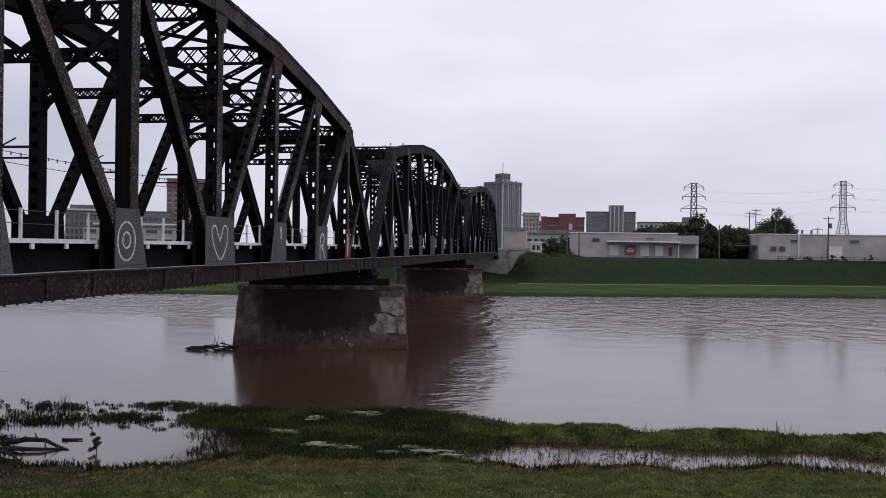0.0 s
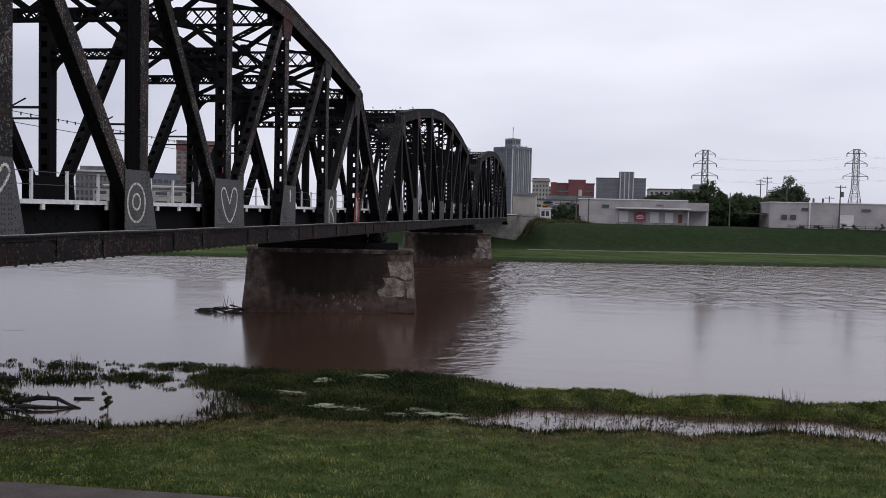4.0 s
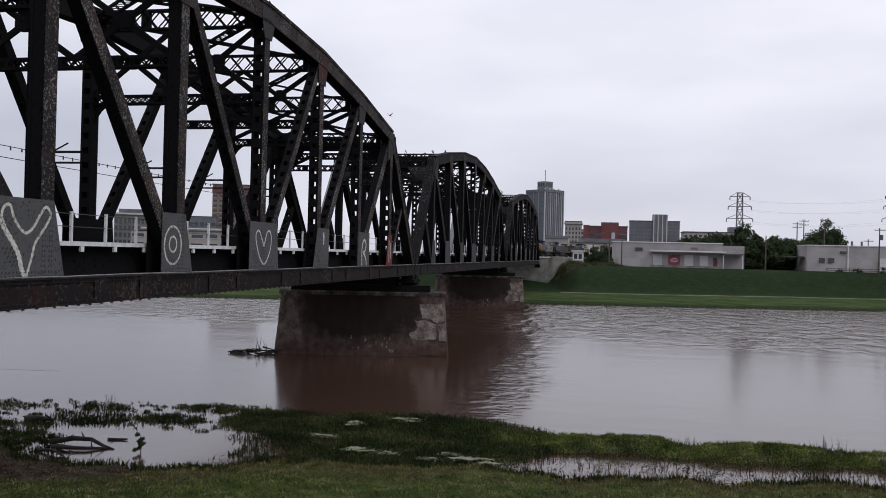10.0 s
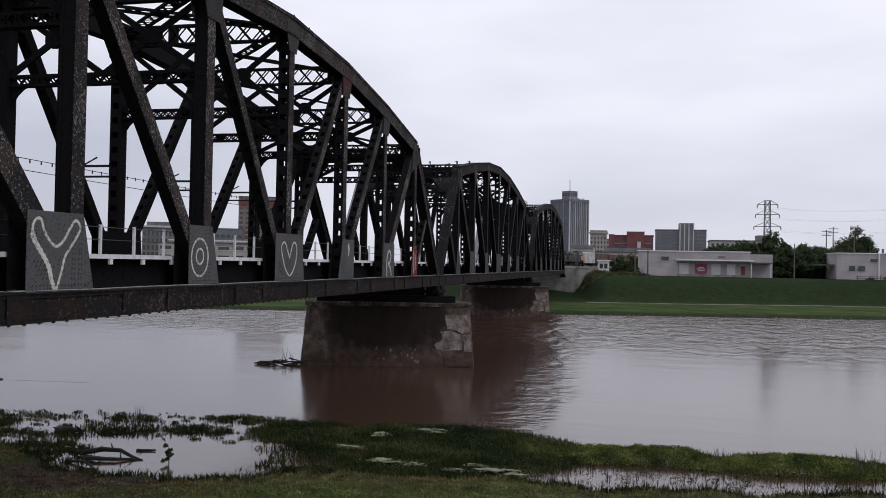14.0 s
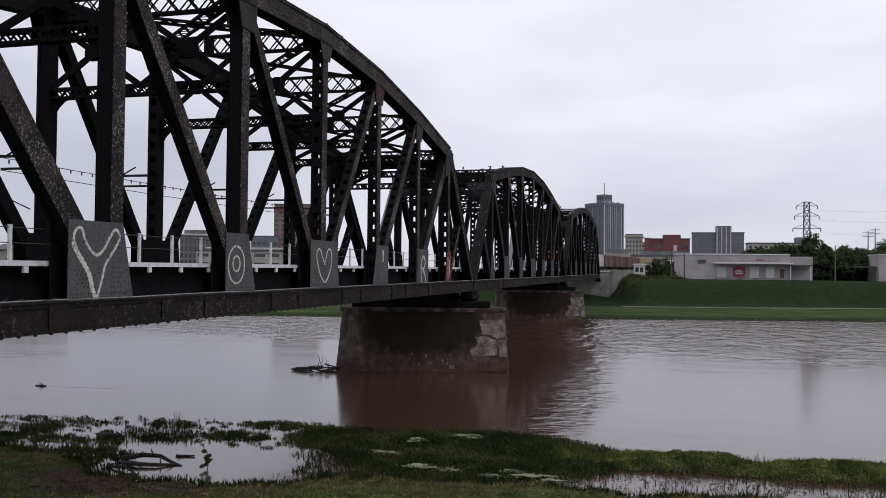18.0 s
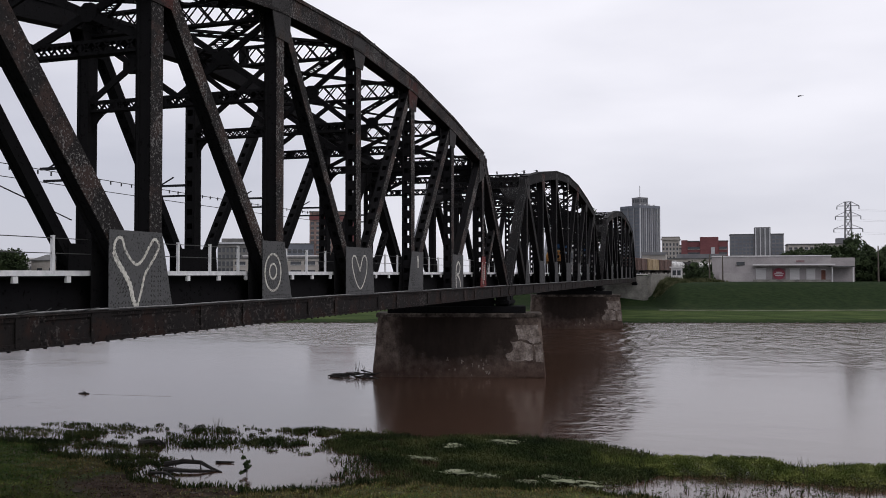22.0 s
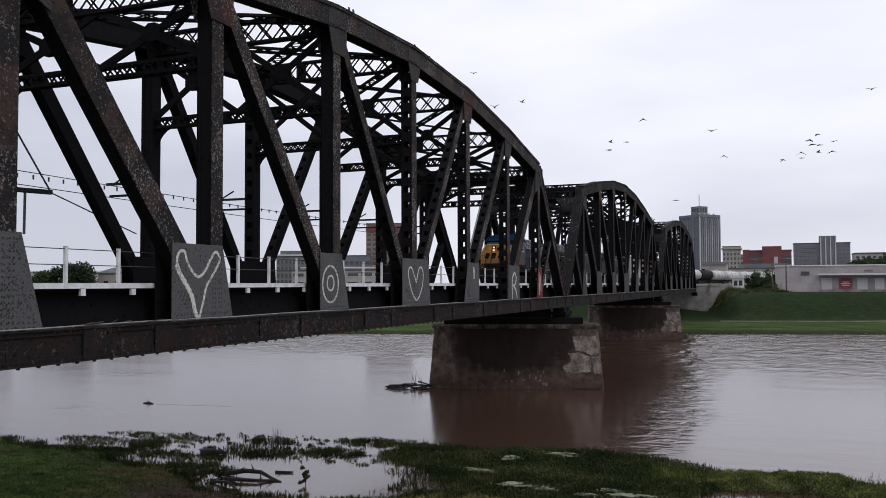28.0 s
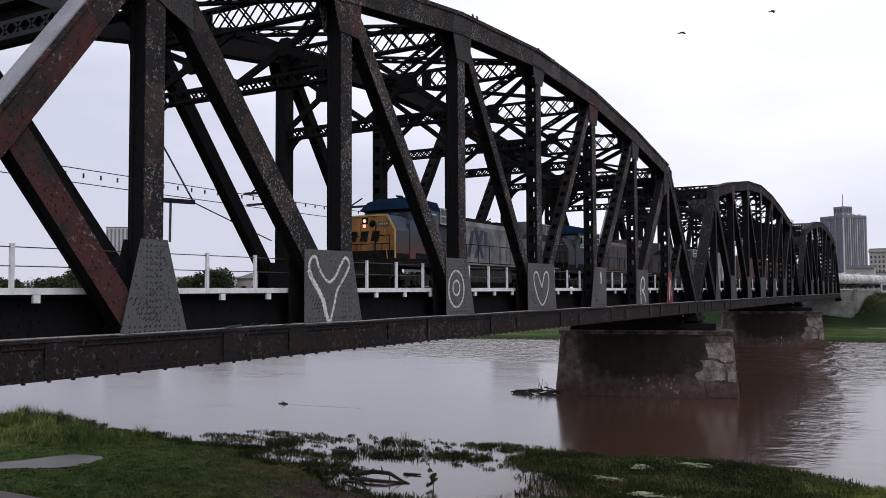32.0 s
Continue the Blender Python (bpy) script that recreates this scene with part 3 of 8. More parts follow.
def member(a, b, width, depth, laced, out, riveted=False):
    """A built-up member in the plane of a truss: two side plates with flanges, joined by a web or by battens."""
    g = Geo()
    a, b = Vector(a), Vector(b)
    d = (b - a).normalized()
    x = Vector((1, 0, 0))
    s = d.cross(x).normalized()
    hw, hd = width / 2, depth / 2
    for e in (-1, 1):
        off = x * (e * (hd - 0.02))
        # outer plate flaked; inner plate and web get the shade-darkened black
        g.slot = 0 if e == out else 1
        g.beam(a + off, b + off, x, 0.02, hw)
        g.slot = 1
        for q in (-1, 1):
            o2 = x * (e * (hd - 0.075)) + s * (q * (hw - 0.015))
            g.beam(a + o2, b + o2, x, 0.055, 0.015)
    if laced:
        length = (b - a).length
        n = int(length / 0.72)
        for q in (-1, 1):
            for i in range(n):
                c = a + d * (length * (i + 0.5) / n) + s * (q * (hw - 0.012))
                g.beam(c - d * 0.22, c + d * 0.22, x, hd - 0.11, 0.008)
    else:
        for q in (-1, 1):
            o = s * (q * (hw - 0.05))
            g.beam(a + o, b + o, x, hd - 0.04, 0.012)
    g.slot = 0
    if riveted:
        o = x * (out * hd)
        rivets(g, a + o, b + o, (out, 0, 0), s, hw - 0.07)
    return g


def chord(a, b, width, depth, out, riveted=False, plate=False):
    """A box chord with a wider cover plate and stiffener ribs along its side."""
    g = Geo()
    a, b = Vector(a), Vector(b)
    d = (b - a).normalized()
    x = Vector((1, 0, 0))
    up = x.cross(d)
    if up.z < 0:
        up = -up
    ext = d * 0.04
    g.slot = 1
    g.beam(a - ext, b + ext, x, width / 2, depth / 2)
    g.slot = 0
    side_o = x * (out * (width / 2 + 0.004))
    g.beam(a + side_o, b + side_o, x, 0.004, depth / 2 - 0.01)
    g.slot = 2 if plate else 0
    g.beam(a - ext + up * (depth / 2 + 0.015), b + ext + up * (depth / 2 + 0.015), x, width / 2 + 0.07, 0.018)
    if plate:
        rivets(g, a + up * (depth / 2 + 0.034), b + up * (depth / 2 + 0.034), up, x, width / 2 - 0.03, 0.16, 0.028)
    g.slot = 0
    for e in (-1, 1):
        for q in (-1, 1):
            o = x * (e * (width / 2 + 0.03)) + up * (q * (depth / 2 - 0.06))
            g.beam(a + o, b + o, x, 0.03, 0.06)
    if riveted:
        o = x * (out * (width / 2 + 0.06))
        rivets(g, a + o, b + o, (out, 0, 0), up, depth / 2 - 0.06, 0.2)
    return g


def laced_beam(a, b, height, depth, cell, up=(0, 0, 1)):
    """A light strut: angles along its edges, crossed flats between."""
    g = Geo()
    a, b = Vector(a), Vector(b)
    d = (b - a).normalized()
    up = Vector(up)
    up = (up - d * up.dot(d)).normalized()
    w = d.cross(up)
    h = height / 2
    for q in (-1, 1):
        o = up * (q * (h - 0.04))
        g.beam(a + o, b + o, up, 0.055, depth / 2)
    length = (b - a).length
    n = max(1, round(length / cell))
    for i in range(n):
        p, r = a + d * (length * i / n), a + d * (length * (i + 1) / n)
        for e in (-1, 1):
            o = w * (e * (depth / 2 - 0.015))
            g.beam(p + o - up * h, r + o + up * h, w, 0.01, 0.035)
            g.beam(p + o + up * h, r + o - up * h, w, 0.01, 0.035)
        if i % 6 == 3:
            g.beam(p + d * 0.05, p + d * 0.45, w, depth / 2 - 0.005, h)
    return g


def gusset_shape(j):
    """Left and right edges of the foot plate at a joint, at its foot and head."""
    e = {1: (-0.99, 1.10, -0.40, 0.42), 2: (-2.18, 0.84, -2.18, 0.27), 3: (-1.40, 1.0, -1.40, 0.36), 4: (-1.52, 2.0, -1.52, 1.72),
         5: (-0.87, 1.75, -0.2, 1.8), 6: (-0.3, 2.4, -0.1, 2.4), 7: (-0.95, 0.75, -0.45, 0.5)}[j]
    return e


def build_truss(span, side):
    """One truss of a span; side is +1 for the truss nearer the river bank walk."""
    x = side * HALF
    rv = side > 0
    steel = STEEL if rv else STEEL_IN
    gussets = {}
    # bottom chord, in spliced lengths
    for j in range(8):
        g = Geo()
        g.box(x - 0.36, x + 0.36, j * PANEL, (j + 1) * PANEL - 0.012, LOW0 + 0.03, LOW1 - 0.03)
        for z in (LOW0, LOW1 - 0.03):
            g.box(x - 0.44, x + 0.44, j * PANEL, (j + 1) * PANEL - 0.012, z, z + 0.03)
        for z in (LOW0 + 0.03, LOW1 - 0.15):
            g.box(x + side * 0.36, x + side * 0.40, j * PANEL, (j + 1) * PANEL - 0.012, z, z + 0.12) if rv else None
        if rv:
            for z in (LOW0 + 0.09, LOW1 - 0.09):
                rivets(g, (x + 0.40, j * PANEL, z), (x + 0.40, (j + 1) * PANEL, z), (1, 0, 0), (0, 0, 1), 0.0, 0.17)
            for q in range(13):  # nuts below the flange
                g.box(x + 0.34, x + 0.41, j * PANEL + 0.3 + 0.6 * q, j * PANEL + 0.36 + 0.6 * q, LOW0 - 0.045, LOW0)
            for y in (j * PANEL + 2.7, j * PANEL + 5.4):
                g.box(x + 0.40, x + 0.42, y - 0.4, y + 0.4, LOW0 + 0.04, LOW1 - 0.05)
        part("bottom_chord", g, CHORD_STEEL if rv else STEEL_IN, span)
    if rv:  # a slack service cable laid along the chord
        line = [(x + 0.30 + 0.03 * math.sin(i * 0.9), i * 1.0, LOW1 + 0.035 + 0.02 * abs(math.sin(i * 0.37))) for i in range(65)]
        cable = Geo()
        cable.v = [(px + 0.028 * c, py, pz + 0.028 * s) for px, py, pz in line for c, s in ((1, 0), (0, 1), (-1, 0), (0, -1))]
        cable.f = [(i * 4 + k, i * 4 + (k + 1) % 4, i * 4 + 4 + (k + 1) % 4, i * 4 + 4 + k) for i in range(64) for k in range(4)]
        cable.m = [0] * len(cable.f)
        part("service_cable", cable, PIPEGREY, span, "grey service cable lying on the bottom chord")
    # top chord and end posts
    for j in range(1, 7):
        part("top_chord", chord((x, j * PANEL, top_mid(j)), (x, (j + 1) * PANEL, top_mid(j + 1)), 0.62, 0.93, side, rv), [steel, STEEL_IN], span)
    for j0, j1, foot, head, deep in ((0, 1, (0.38, -1.55), (7.95, 8.87), 0.70), (8, 7, (64.1, -1.1), (56.0, 8.8), 0.78)):
        part("end_post", chord((x, *foot), (x, *head), 0.62, deep, side, rv, True), [STEEL_RUST if rv and j0 == 0 else steel, STEEL_IN, COVER_SKYLIT if j0 == 0 else STEEL_SMOOTH], span,
             "inclined box end post, rust showing through black paint")
    # posts
    for j in range(1, 8):
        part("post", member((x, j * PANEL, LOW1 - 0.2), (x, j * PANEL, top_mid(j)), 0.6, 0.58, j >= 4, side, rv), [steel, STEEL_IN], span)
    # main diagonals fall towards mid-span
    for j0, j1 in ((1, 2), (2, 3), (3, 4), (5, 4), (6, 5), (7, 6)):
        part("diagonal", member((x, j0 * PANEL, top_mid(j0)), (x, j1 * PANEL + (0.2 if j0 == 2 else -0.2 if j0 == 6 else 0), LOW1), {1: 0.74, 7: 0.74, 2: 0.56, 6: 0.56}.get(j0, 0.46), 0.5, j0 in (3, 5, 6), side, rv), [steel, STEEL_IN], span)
    # short struts from the end posts to the first post's foot
    for j0, j1 in ((0, 1), (8, 7)):
        e = 1 if j0 == 0 else -1
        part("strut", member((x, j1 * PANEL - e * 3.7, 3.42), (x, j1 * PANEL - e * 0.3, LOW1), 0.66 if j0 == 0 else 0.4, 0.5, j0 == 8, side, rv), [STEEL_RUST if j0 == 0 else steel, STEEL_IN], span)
    # foot plates and head plates, on both faces of the members
    for j in range(1, 8):
        b0, b1, t0, t1 = gusset_shape(j)
        for e in (1, -1):
            fx = x + e * 0.295
            y = j * PANEL
            poly = [(fx, y + b0, LOW1 + 0.01), (fx, y + b1, LOW1 + 0.01), (fx, y + t1, 1.3), (fx, y + t0, 1.3)]
            g = Geo().prism(poly if e > 0 else poly[::-1], (e * 0.025, 0, 0))
            outer = e == side
            ob = part("foot_plate", g, (GREYPAINT if outer and rv else STEEL_IN), span, "grey-painted riveted foot plate" if outer and rv else "")
            if outer:
                gussets[j] = ob
            if outer and rv:
                studs = Geo()
                f1 = fx + 0.025
                for half in (0.10, 0.22):
                    rivets(studs, (f1, y, LOW1 + 0.15), (f1, y, 1.22), (1, 0, 0), (0, 1, 0), half, 0.15, 0.026)
                rivets(studs, (f1, y + b0 + 0.2, LOW1 + 0.14), (f1, y + b1 - 0.2, LOW1 + 0.14), (1, 0, 0), (0, 0, 1), 0.06, 0.15, 0.026)
                if b1 - b0 > 1.8:  # the diagonal's rivets fan out on one side
                    for q in range(3):
                        rivets(studs, (f1, y + b0 + 0.25 + 0.16 * q, LOW1 + 0.95), (f1, y + b0 + 0.75 + 0.16 * q, LOW1 + 0.35), (1, 0, 0), (0, 0.77, 0.64), 0.03, 0.15, 0.024)
                tagged(part("rivets", studs, STUDS, ob, "dark rivet heads"), kind="stuff")
            z0 = top_mid(j)
            sl = 0.0 if j == 4 else (1 if j < 4 else -1)
            h = 1.25 if j in (2, 3, 5, 6) else 1.0
            poly = [(fx, y - 0.8, z0 - 0.35), (fx, y - 0.42 - 0.3 * (sl < 0), z0 - h - 0.3), (fx, y + 0.42 + 0.3 * (sl > 0), z0 - h - 0.3), (fx, y + 0.8, z0 - 0.35), (fx, y + 0.7, z0 + 0.2), (fx, y - 0.7, z0 + 0.2)]
            if j in (1, 7):  # deeper on the side of the main diagonal
                s = 1 if j == 1 else -1
                poly = [(fx, y - s * 1.0, z0 + 0.1), (fx, y - s * 0.95, z0 - 0.9), (fx, y - s * 0.4, z0 - 1.25), (fx, y + s * 0.35, z0 - 1.6), (fx, y + s * 1.2, z0 - 1.95), (fx, y + s * 1.1, z0 - 0.3), (fx, y + s * 0.7, z0 + 0.35)]
                poly = poly if s > 0 else poly[::-1]
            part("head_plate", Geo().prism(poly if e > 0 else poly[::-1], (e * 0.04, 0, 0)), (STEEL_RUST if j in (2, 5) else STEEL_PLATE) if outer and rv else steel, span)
    # bearings
    for yb in (0.5, SPAN - 0.5):
        g = Geo().box(x - 0.5, x + 0.5, yb - 0.45, yb + 0.45, LOW0 - 0.35, LOW0)
        g.box(x - 0.65, x + 0.65, yb - 0.6, yb + 0.6, LOW0 - 0.65, LOW0 - 0.35)
        for k in range(4):
            g.cyl((x - 0.55, yb - 0.36 + k * 0.24, LOW0 - 0.72), (x + 0.55, yb - 0.36 + k * 0.24, LOW0 - 0.72), 0.09, 8)
        part("bearing", g, STEEL_IN, span)
    return gussets


def build_span():
    span = thing("bridge_span", MID_X, SPAN_Y, EYE, "black riveted steel through-truss railway bridge span, weathered and rusting", "bridge span", "spans of the railway bridge")
    gussets = build_truss(span, 1)
    build_truss(span, -1)
    low = 7.3
    # sway frames at the posts
    for j in range(1, 8):
        y, z1 = j * PANEL, top_mid(j)
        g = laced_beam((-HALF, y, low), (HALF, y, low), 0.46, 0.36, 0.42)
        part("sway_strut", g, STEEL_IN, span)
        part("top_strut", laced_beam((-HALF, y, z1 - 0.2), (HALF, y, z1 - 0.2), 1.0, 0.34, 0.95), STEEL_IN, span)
        if z1 - low > 1.8:
            for s in (-1, 1):
                for c in ((-1, 1) if z1 - low > 2.4 else (-1, 1)):
                    x0, x1 = (0, s * (HALF - 0.2)) if c > 0 else (s * (HALF - 0.2), 0)
                    part("sway_brace", Geo().beam((x0, y + 0.06 * c, low + 0.2), (x1, y + 0.06 * c, z1 - 0.65), (0, 1, 0), 0.05, 0.13), STEEL_IN, span)
            for s_ in (-1, 1):
                part("brace_plate", Geo().prism([(s_ * HALF / 2 + 0.38 * math.cos(a * math.pi / 4 + 0.39), y - 0.12, (low + z1) / 2 - 0.22 + 0.34 * math.sin(a * math.pi / 4 + 0.39)) for a in range(8)], (0, 0.24, 0)), STEEL_IN, span)
        else:
            part("portal_plate", Geo().box(-HALF, HALF, y - 0.03, y + 0.03, low + 0.4, z1 - 0.4), STEEL_IN, span)
        for s in (-1, 1):  # curved knees under the sway strut
            arc = [(s * (HALF - 0.2), y - 0.06, low - 0.15)]
            arc += [(s * (HALF - 0.25 - 1.25 * (1 - math.cos(a * math.pi / 12))), y - 0.06, low - 1.55 + 1.4 * math.sin(a * math.pi / 12)) for a in range(7)]
            poly = arc if s < 0 else arc[::-1]
            part("knee", Geo().prism(poly, (0, 0.12, 0)), STEEL_IN, span)
    # top laterals
    for j in range(1, 7):
        ya, yb, za, zb = j * PANEL, (j + 1) * PANEL, top_mid(j) - 0.1, top_mid(j + 1) - 0.1
        part("top_lateral", laced_beam((-HALF + 0.2, ya, za), (HALF - 0.2, yb, zb), 0.62, 0.12, 1.05, (0.5, 1, 0)), STEEL_IN, span)
        part("top_lateral", laced_beam((HALF - 0.2, ya, za - 0.05), (-HALF + 0.2, yb, zb - 0.05), 0.62, 0.12, 1.05, (-0.5, 1, 0)), STEEL_IN, span)
    # portals at the inclined end posts
    for j0, j1 in ((0, 1), (8, 7)):
        y1, z1 = j1 * PANEL, top_mid(j1)
        for f, name, h in ((0.97, "portal_head", 0.7), (0.78, "portal_strut", 0.45)):
            yy, zz = y1 + (j0 - j1) * PANEL * (1 - f), LOW1 - 0.3 + (z1 - LOW1 + 0.3) * f
            part(name, laced_beam((-HALF, yy, zz), (HALF, yy, zz), h, 0.3, 0.55), STEEL_SMOOTH, span)
        yy, zz = y1 + (j0 - j1) * PANEL * 0.12, LOW1 - 0.3 + (z1 - LOW1 + 0.3) * 0.88
        for s in (-1, 1):
            part("portal_brace", Geo().beam((0, yy, zz + 0.7), (s * HALF, yy + (j0 - j1) * 1.0, zz - 1.1), (0, 1, 0), 0.08, 0.12), STEEL_SMOOTH, span)
            part("portal_plate", Geo().prism([(s * (HALF - 0.3), yy, zz + 0.6), (s * (HALF - 2.2), yy, zz + 0.5), (s * (HALF - 0.3), yy + (j0 - j1) * 1.2, zz - 1.6)], (0, 0.04, 0)), STEEL_SMOOTH, span)
    # floor: cross girders, stringers and side girders below the walkway
    for j in range(0, 9):
        y = min(max(j * PANEL, 0.35), SPAN - 0.35)
        g = Geo().box(-HALF + 0.3, HALF - 0.3, y - 0.02, y + 0.02, -1.7, -0.45)
        for z in (-1.72, -0.47):
            g.box(-HALF + 0.3, HALF - 0.3, y - 0.2, y + 0.2, z, z + 0.04)
        part("floor_beam", g, STEEL_IN, span)
    for xs in (-2.05 - 0.75, -2.05 + 0.75, 2.05 - 0.75, 2.05 + 0.75):
        g = Geo().box(xs - 0.015, xs + 0.015, 0.1, SPAN - 0.1, -1.25, -0.42)
        g.box(xs - 0.16, xs + 0.16, 0.1, SPAN - 0.1, -0.42, -0.39)
        part("stringer", g, STEEL_IN, span)
    part("fascia_girder", Geo().box(3.75, 3.79, 0.1, SPAN - 0.1, -1.05, -0.1).box(3.6, 4.1, 0.1, SPAN - 0.1, -0.12, -0.08), STEEL_IN, span)
    part("fascia_girder", Geo().box(-3.79, -3.75, 0.1, SPAN - 0.1, -1.05, -0.1), STEEL_IN, span)
    # bottom laterals
    for j in range(8):
        for s in (-1, 1):
            part("bottom_lateral", Geo().beam((-s * (HALF - 0.4), j * PANEL, -1.6), (s * (HALF - 0.4), (j + 1) * PANEL, -1.6 + 0.01 * s), (0, 0, 1), 0.06, 0.12), STEEL_IN, span)
    g = Geo()
    for i in range(int(SPAN / 0.5)):
        yy = 0.3 + i * 0.5
        for c in (-2.05, 2.05):
            g.box(c - 1.5, c + 1.5, yy - 0.11, yy + 0.11, -0.385, -0.26)
    tagged(part("ties", g, TIEWOOD, span, "creosoted timber ties"), kind="stuff")
    for c in (-2.05, 2.05):
        for s in (-0.735, 0.735):
            g = Geo().box(c + s - 0.07, c + s + 0.07, 0, SPAN, -0.26, -0.24).box(c + s - 0.01, c + s + 0.01, 0, SPAN, -0.24, -0.13).box(c + s - 0.036, c + s + 0.036, 0, SPAN, -0.13, -0.10)
            part("rail", g, RAILSTEEL, span)
    return span, gussets


span_1, foot_plates = build_span()
span_2 = copy_thing(span_1, pose(MID_X, SPAN_Y + SPAN + 0.25, EYE))
span_3 = copy_thing(span_1, pose(MID_X, SPAN_Y + 2 * SPAN + 0.5, EYE))

for far_span in (span_2, span_3):
    for ob in far_span.children:
        if ob.name.startswith(("end_post", "strut")) and ob.data.materials[0] is STEEL_RUST:
            ob.data = ob.data.copy()
            ob.data.materials[0] = STEEL_DIM
            if len(ob.data.materials) > 2:
                ob.data.materials[2] = STEEL_DIM
# the two far spans: same steel, their dimmer light put into the colour; their parts share one darker set of meshes
dim = {}
for far_span in (span_2, span_3):
    for ob in far_span.children:
        if any(m in (STEEL, STEEL_SMOOTH, GREYPAINT) for m in ob.data.materials):
            if ob.data.name not in dim:
                me = ob.data.copy()
                for k, m in enumerate(ob.data.materials):
                    if m in (STEEL, STEEL_SMOOTH):
                        me.materials[k] = STEEL_DIM
                    elif m is GREYPAINT:
                        me.materials[k] = PLATE_DIM
                dim[ob.data.name] = me
            ob.data = dim[ob.data.name]


# ---- sprayed marks on the foot plates of the first span ----
def mark(j, strokes, mat=MARKWHITE, name="sprayed_mark", label="white sprayed mark"):
    """Strokes as (points across and up from the plate's centre line, width)."""
    g = Geo()
    for pts, w in strokes:
        g.ribbon([(HALF + 0.322 + 0.004 * len(g.f) / 400, j * PANEL + u, v) for u, v in pts], w, (1, 0, 0), 0.004)
    ob = new(name, g.mesh(name, mat))
    ob.parent = foot_plates[j]
    return tagged(ob, label)


def loop(cu, cv, ru, rv, n=28):
    return [(cu + ru * math.cos(2 * math.pi * i / n), cv + rv * math.sin(2 * math.pi * i / n)) for i in range(n + 1)]


def spline(pts, n=6):
    out = []
    p = [pts[0]] + list(pts) + [pts[-1]]
    for i in range(1, len(p) - 2):
        for k in range(n):
            t = k / n
            out.append(tuple(0.5 * (2 * p[i][q] + (p[i + 1][q] - p[i - 1][q]) * t + (2 * p[i - 1][q] - 5 * p[i][q] + 4 * p[i + 1][q] - p[i + 2][q]) * t * t
                                    + (3 * p[i][q] - p[i - 1][q] - 3 * p[i + 1][q] + p[i + 2][q]) * t ** 3) for q in (0, 1)))
    return out + [tuple(pts[-1])]


mark(2, [(spline([(-1.98, 0.62), (-1.95, 0.9), (-1.8, 1.06), (-1.62, 1.04), (-1.5, 0.75), (-1.25, 0.45), (-0.93, 0.29), (-0.62, 0.5), (-0.35, 0.85), (-0.12, 1.08), (0.06, 1.0), (0.1, 0.8), (-0.2, 0.4), (-0.55, 0.0), (-0.72, -0.5), (-0.92, -1.0)]), 0.09),
         (spline([(-2.0, 0.66), (-1.85, 0.4), (-1.5, 0.0), (-1.25, -0.35), (-1.12, -0.75), (-0.95, -1.0)]), 0.17)], name="sprayed_letter", label="white sprayed letter Y outline")
mark(3, [(loop(-0.59, 0.06, 0.64, 0.73), 0.085)], name="sprayed_ring", label="white sprayed outer ring")
mark(3, [(loop(-0.59, 0.1, 0.28, 0.30, 16), 0.08)], name="sprayed_ring", label="white sprayed inner ring")
mark(4, [(spline([(0.14, 0.12), (0.3, 0.5), (0.5, 0.83), (0.8, 0.88), (1.0, 0.6), (0.95, 0.1), (0.65, -0.4), (0.18, -0.74), (-0.3, -0.45), (-0.68, 0.1), (-0.85, 0.6), (-0.68, 0.86), (-0.4, 0.82), (-0.15, 0.5), (0.14, 0.12)]), 0.085)],
     name="sprayed_heart", label="white sprayed heart outline")
mark(5, [([(0.75, 1.05), (0.82, 0.75), (0.8, 0.35)], 0.2)], label="short white sprayed stroke")
mark(6, [(spline([(0.7, -0.95), (0.62, -0.2), (0.75, 0.5), (1.2, 0.8), (1.6, 0.45), (1.3, 0.0), (0.95, -0.05), (1.5, -0.4), (1.75, -0.9)]), 0.16)], name="sprayed_letter", label="white sprayed letter R")
foot_plates[7].data = foot_plates[7].data.copy()
foot_plates[7].data.materials[0] = REDPAINT
mark(7, [([(-0.3, 0.9), (-0.2, -0.8)], 0.14), ([(0.1, 0.7), (0.2, -0.5)], 0.12)], name="sprayed_streak", label="pale streaks over red spray paint")


# ---- walkway railing ----
def build_railing(y0, length):
    rail = thing("walkway_railing", NEAR_X - 0.42, y0, EYE, "white-painted steel walkway railing with cables and kick plate", "railing", "railings along the bridge")
    part("kick_plate", Geo().box(-0.02, 0.02, 0, length, -0.02, 0.10), RAILWHITE, rail)
    part("edge_angle", Geo().box(-0.5, 0.03, 0, length, -0.05, -0.02), RAILWHITE, rail)
    part("walkway_grating", Geo().box(-1.0, -0.03, 0, length, -0.10, -0.051), STEEL_IN, rail)
    n = int(length / 1.92)
    post = Geo().box(-0.04, 0.04, -0.045, 0.045, 0.0, 1.06).box(-0.045, 0.045, -0.052, 0.052, 1.06, 1.075).mesh("railing_post", RAILWHITE)
    clip = Geo().box(-0.05, 0.03, -0.085, 0.085, -0.24, -0.06).mesh("bracket", RAILWHITE)
    for i in range(n):
        part("railing_post", post, None, rail, at=(0, 0.5 + 1.92 * i, 0))
        part("bracket", clip, None, rail, at=(0.0, 1.1 + 1.92 * i, 0))
    for z in (0.58, 1.0):
        part("cable", Geo().beam((0, 0, z), (0, length, z), (0, 0, 1), 0.012, 0.012), CABLE, rail)


for k in range(3):
    build_railing(SPAN_Y + 0.4 + k * (SPAN + 0.25), SPAN - 0.6)


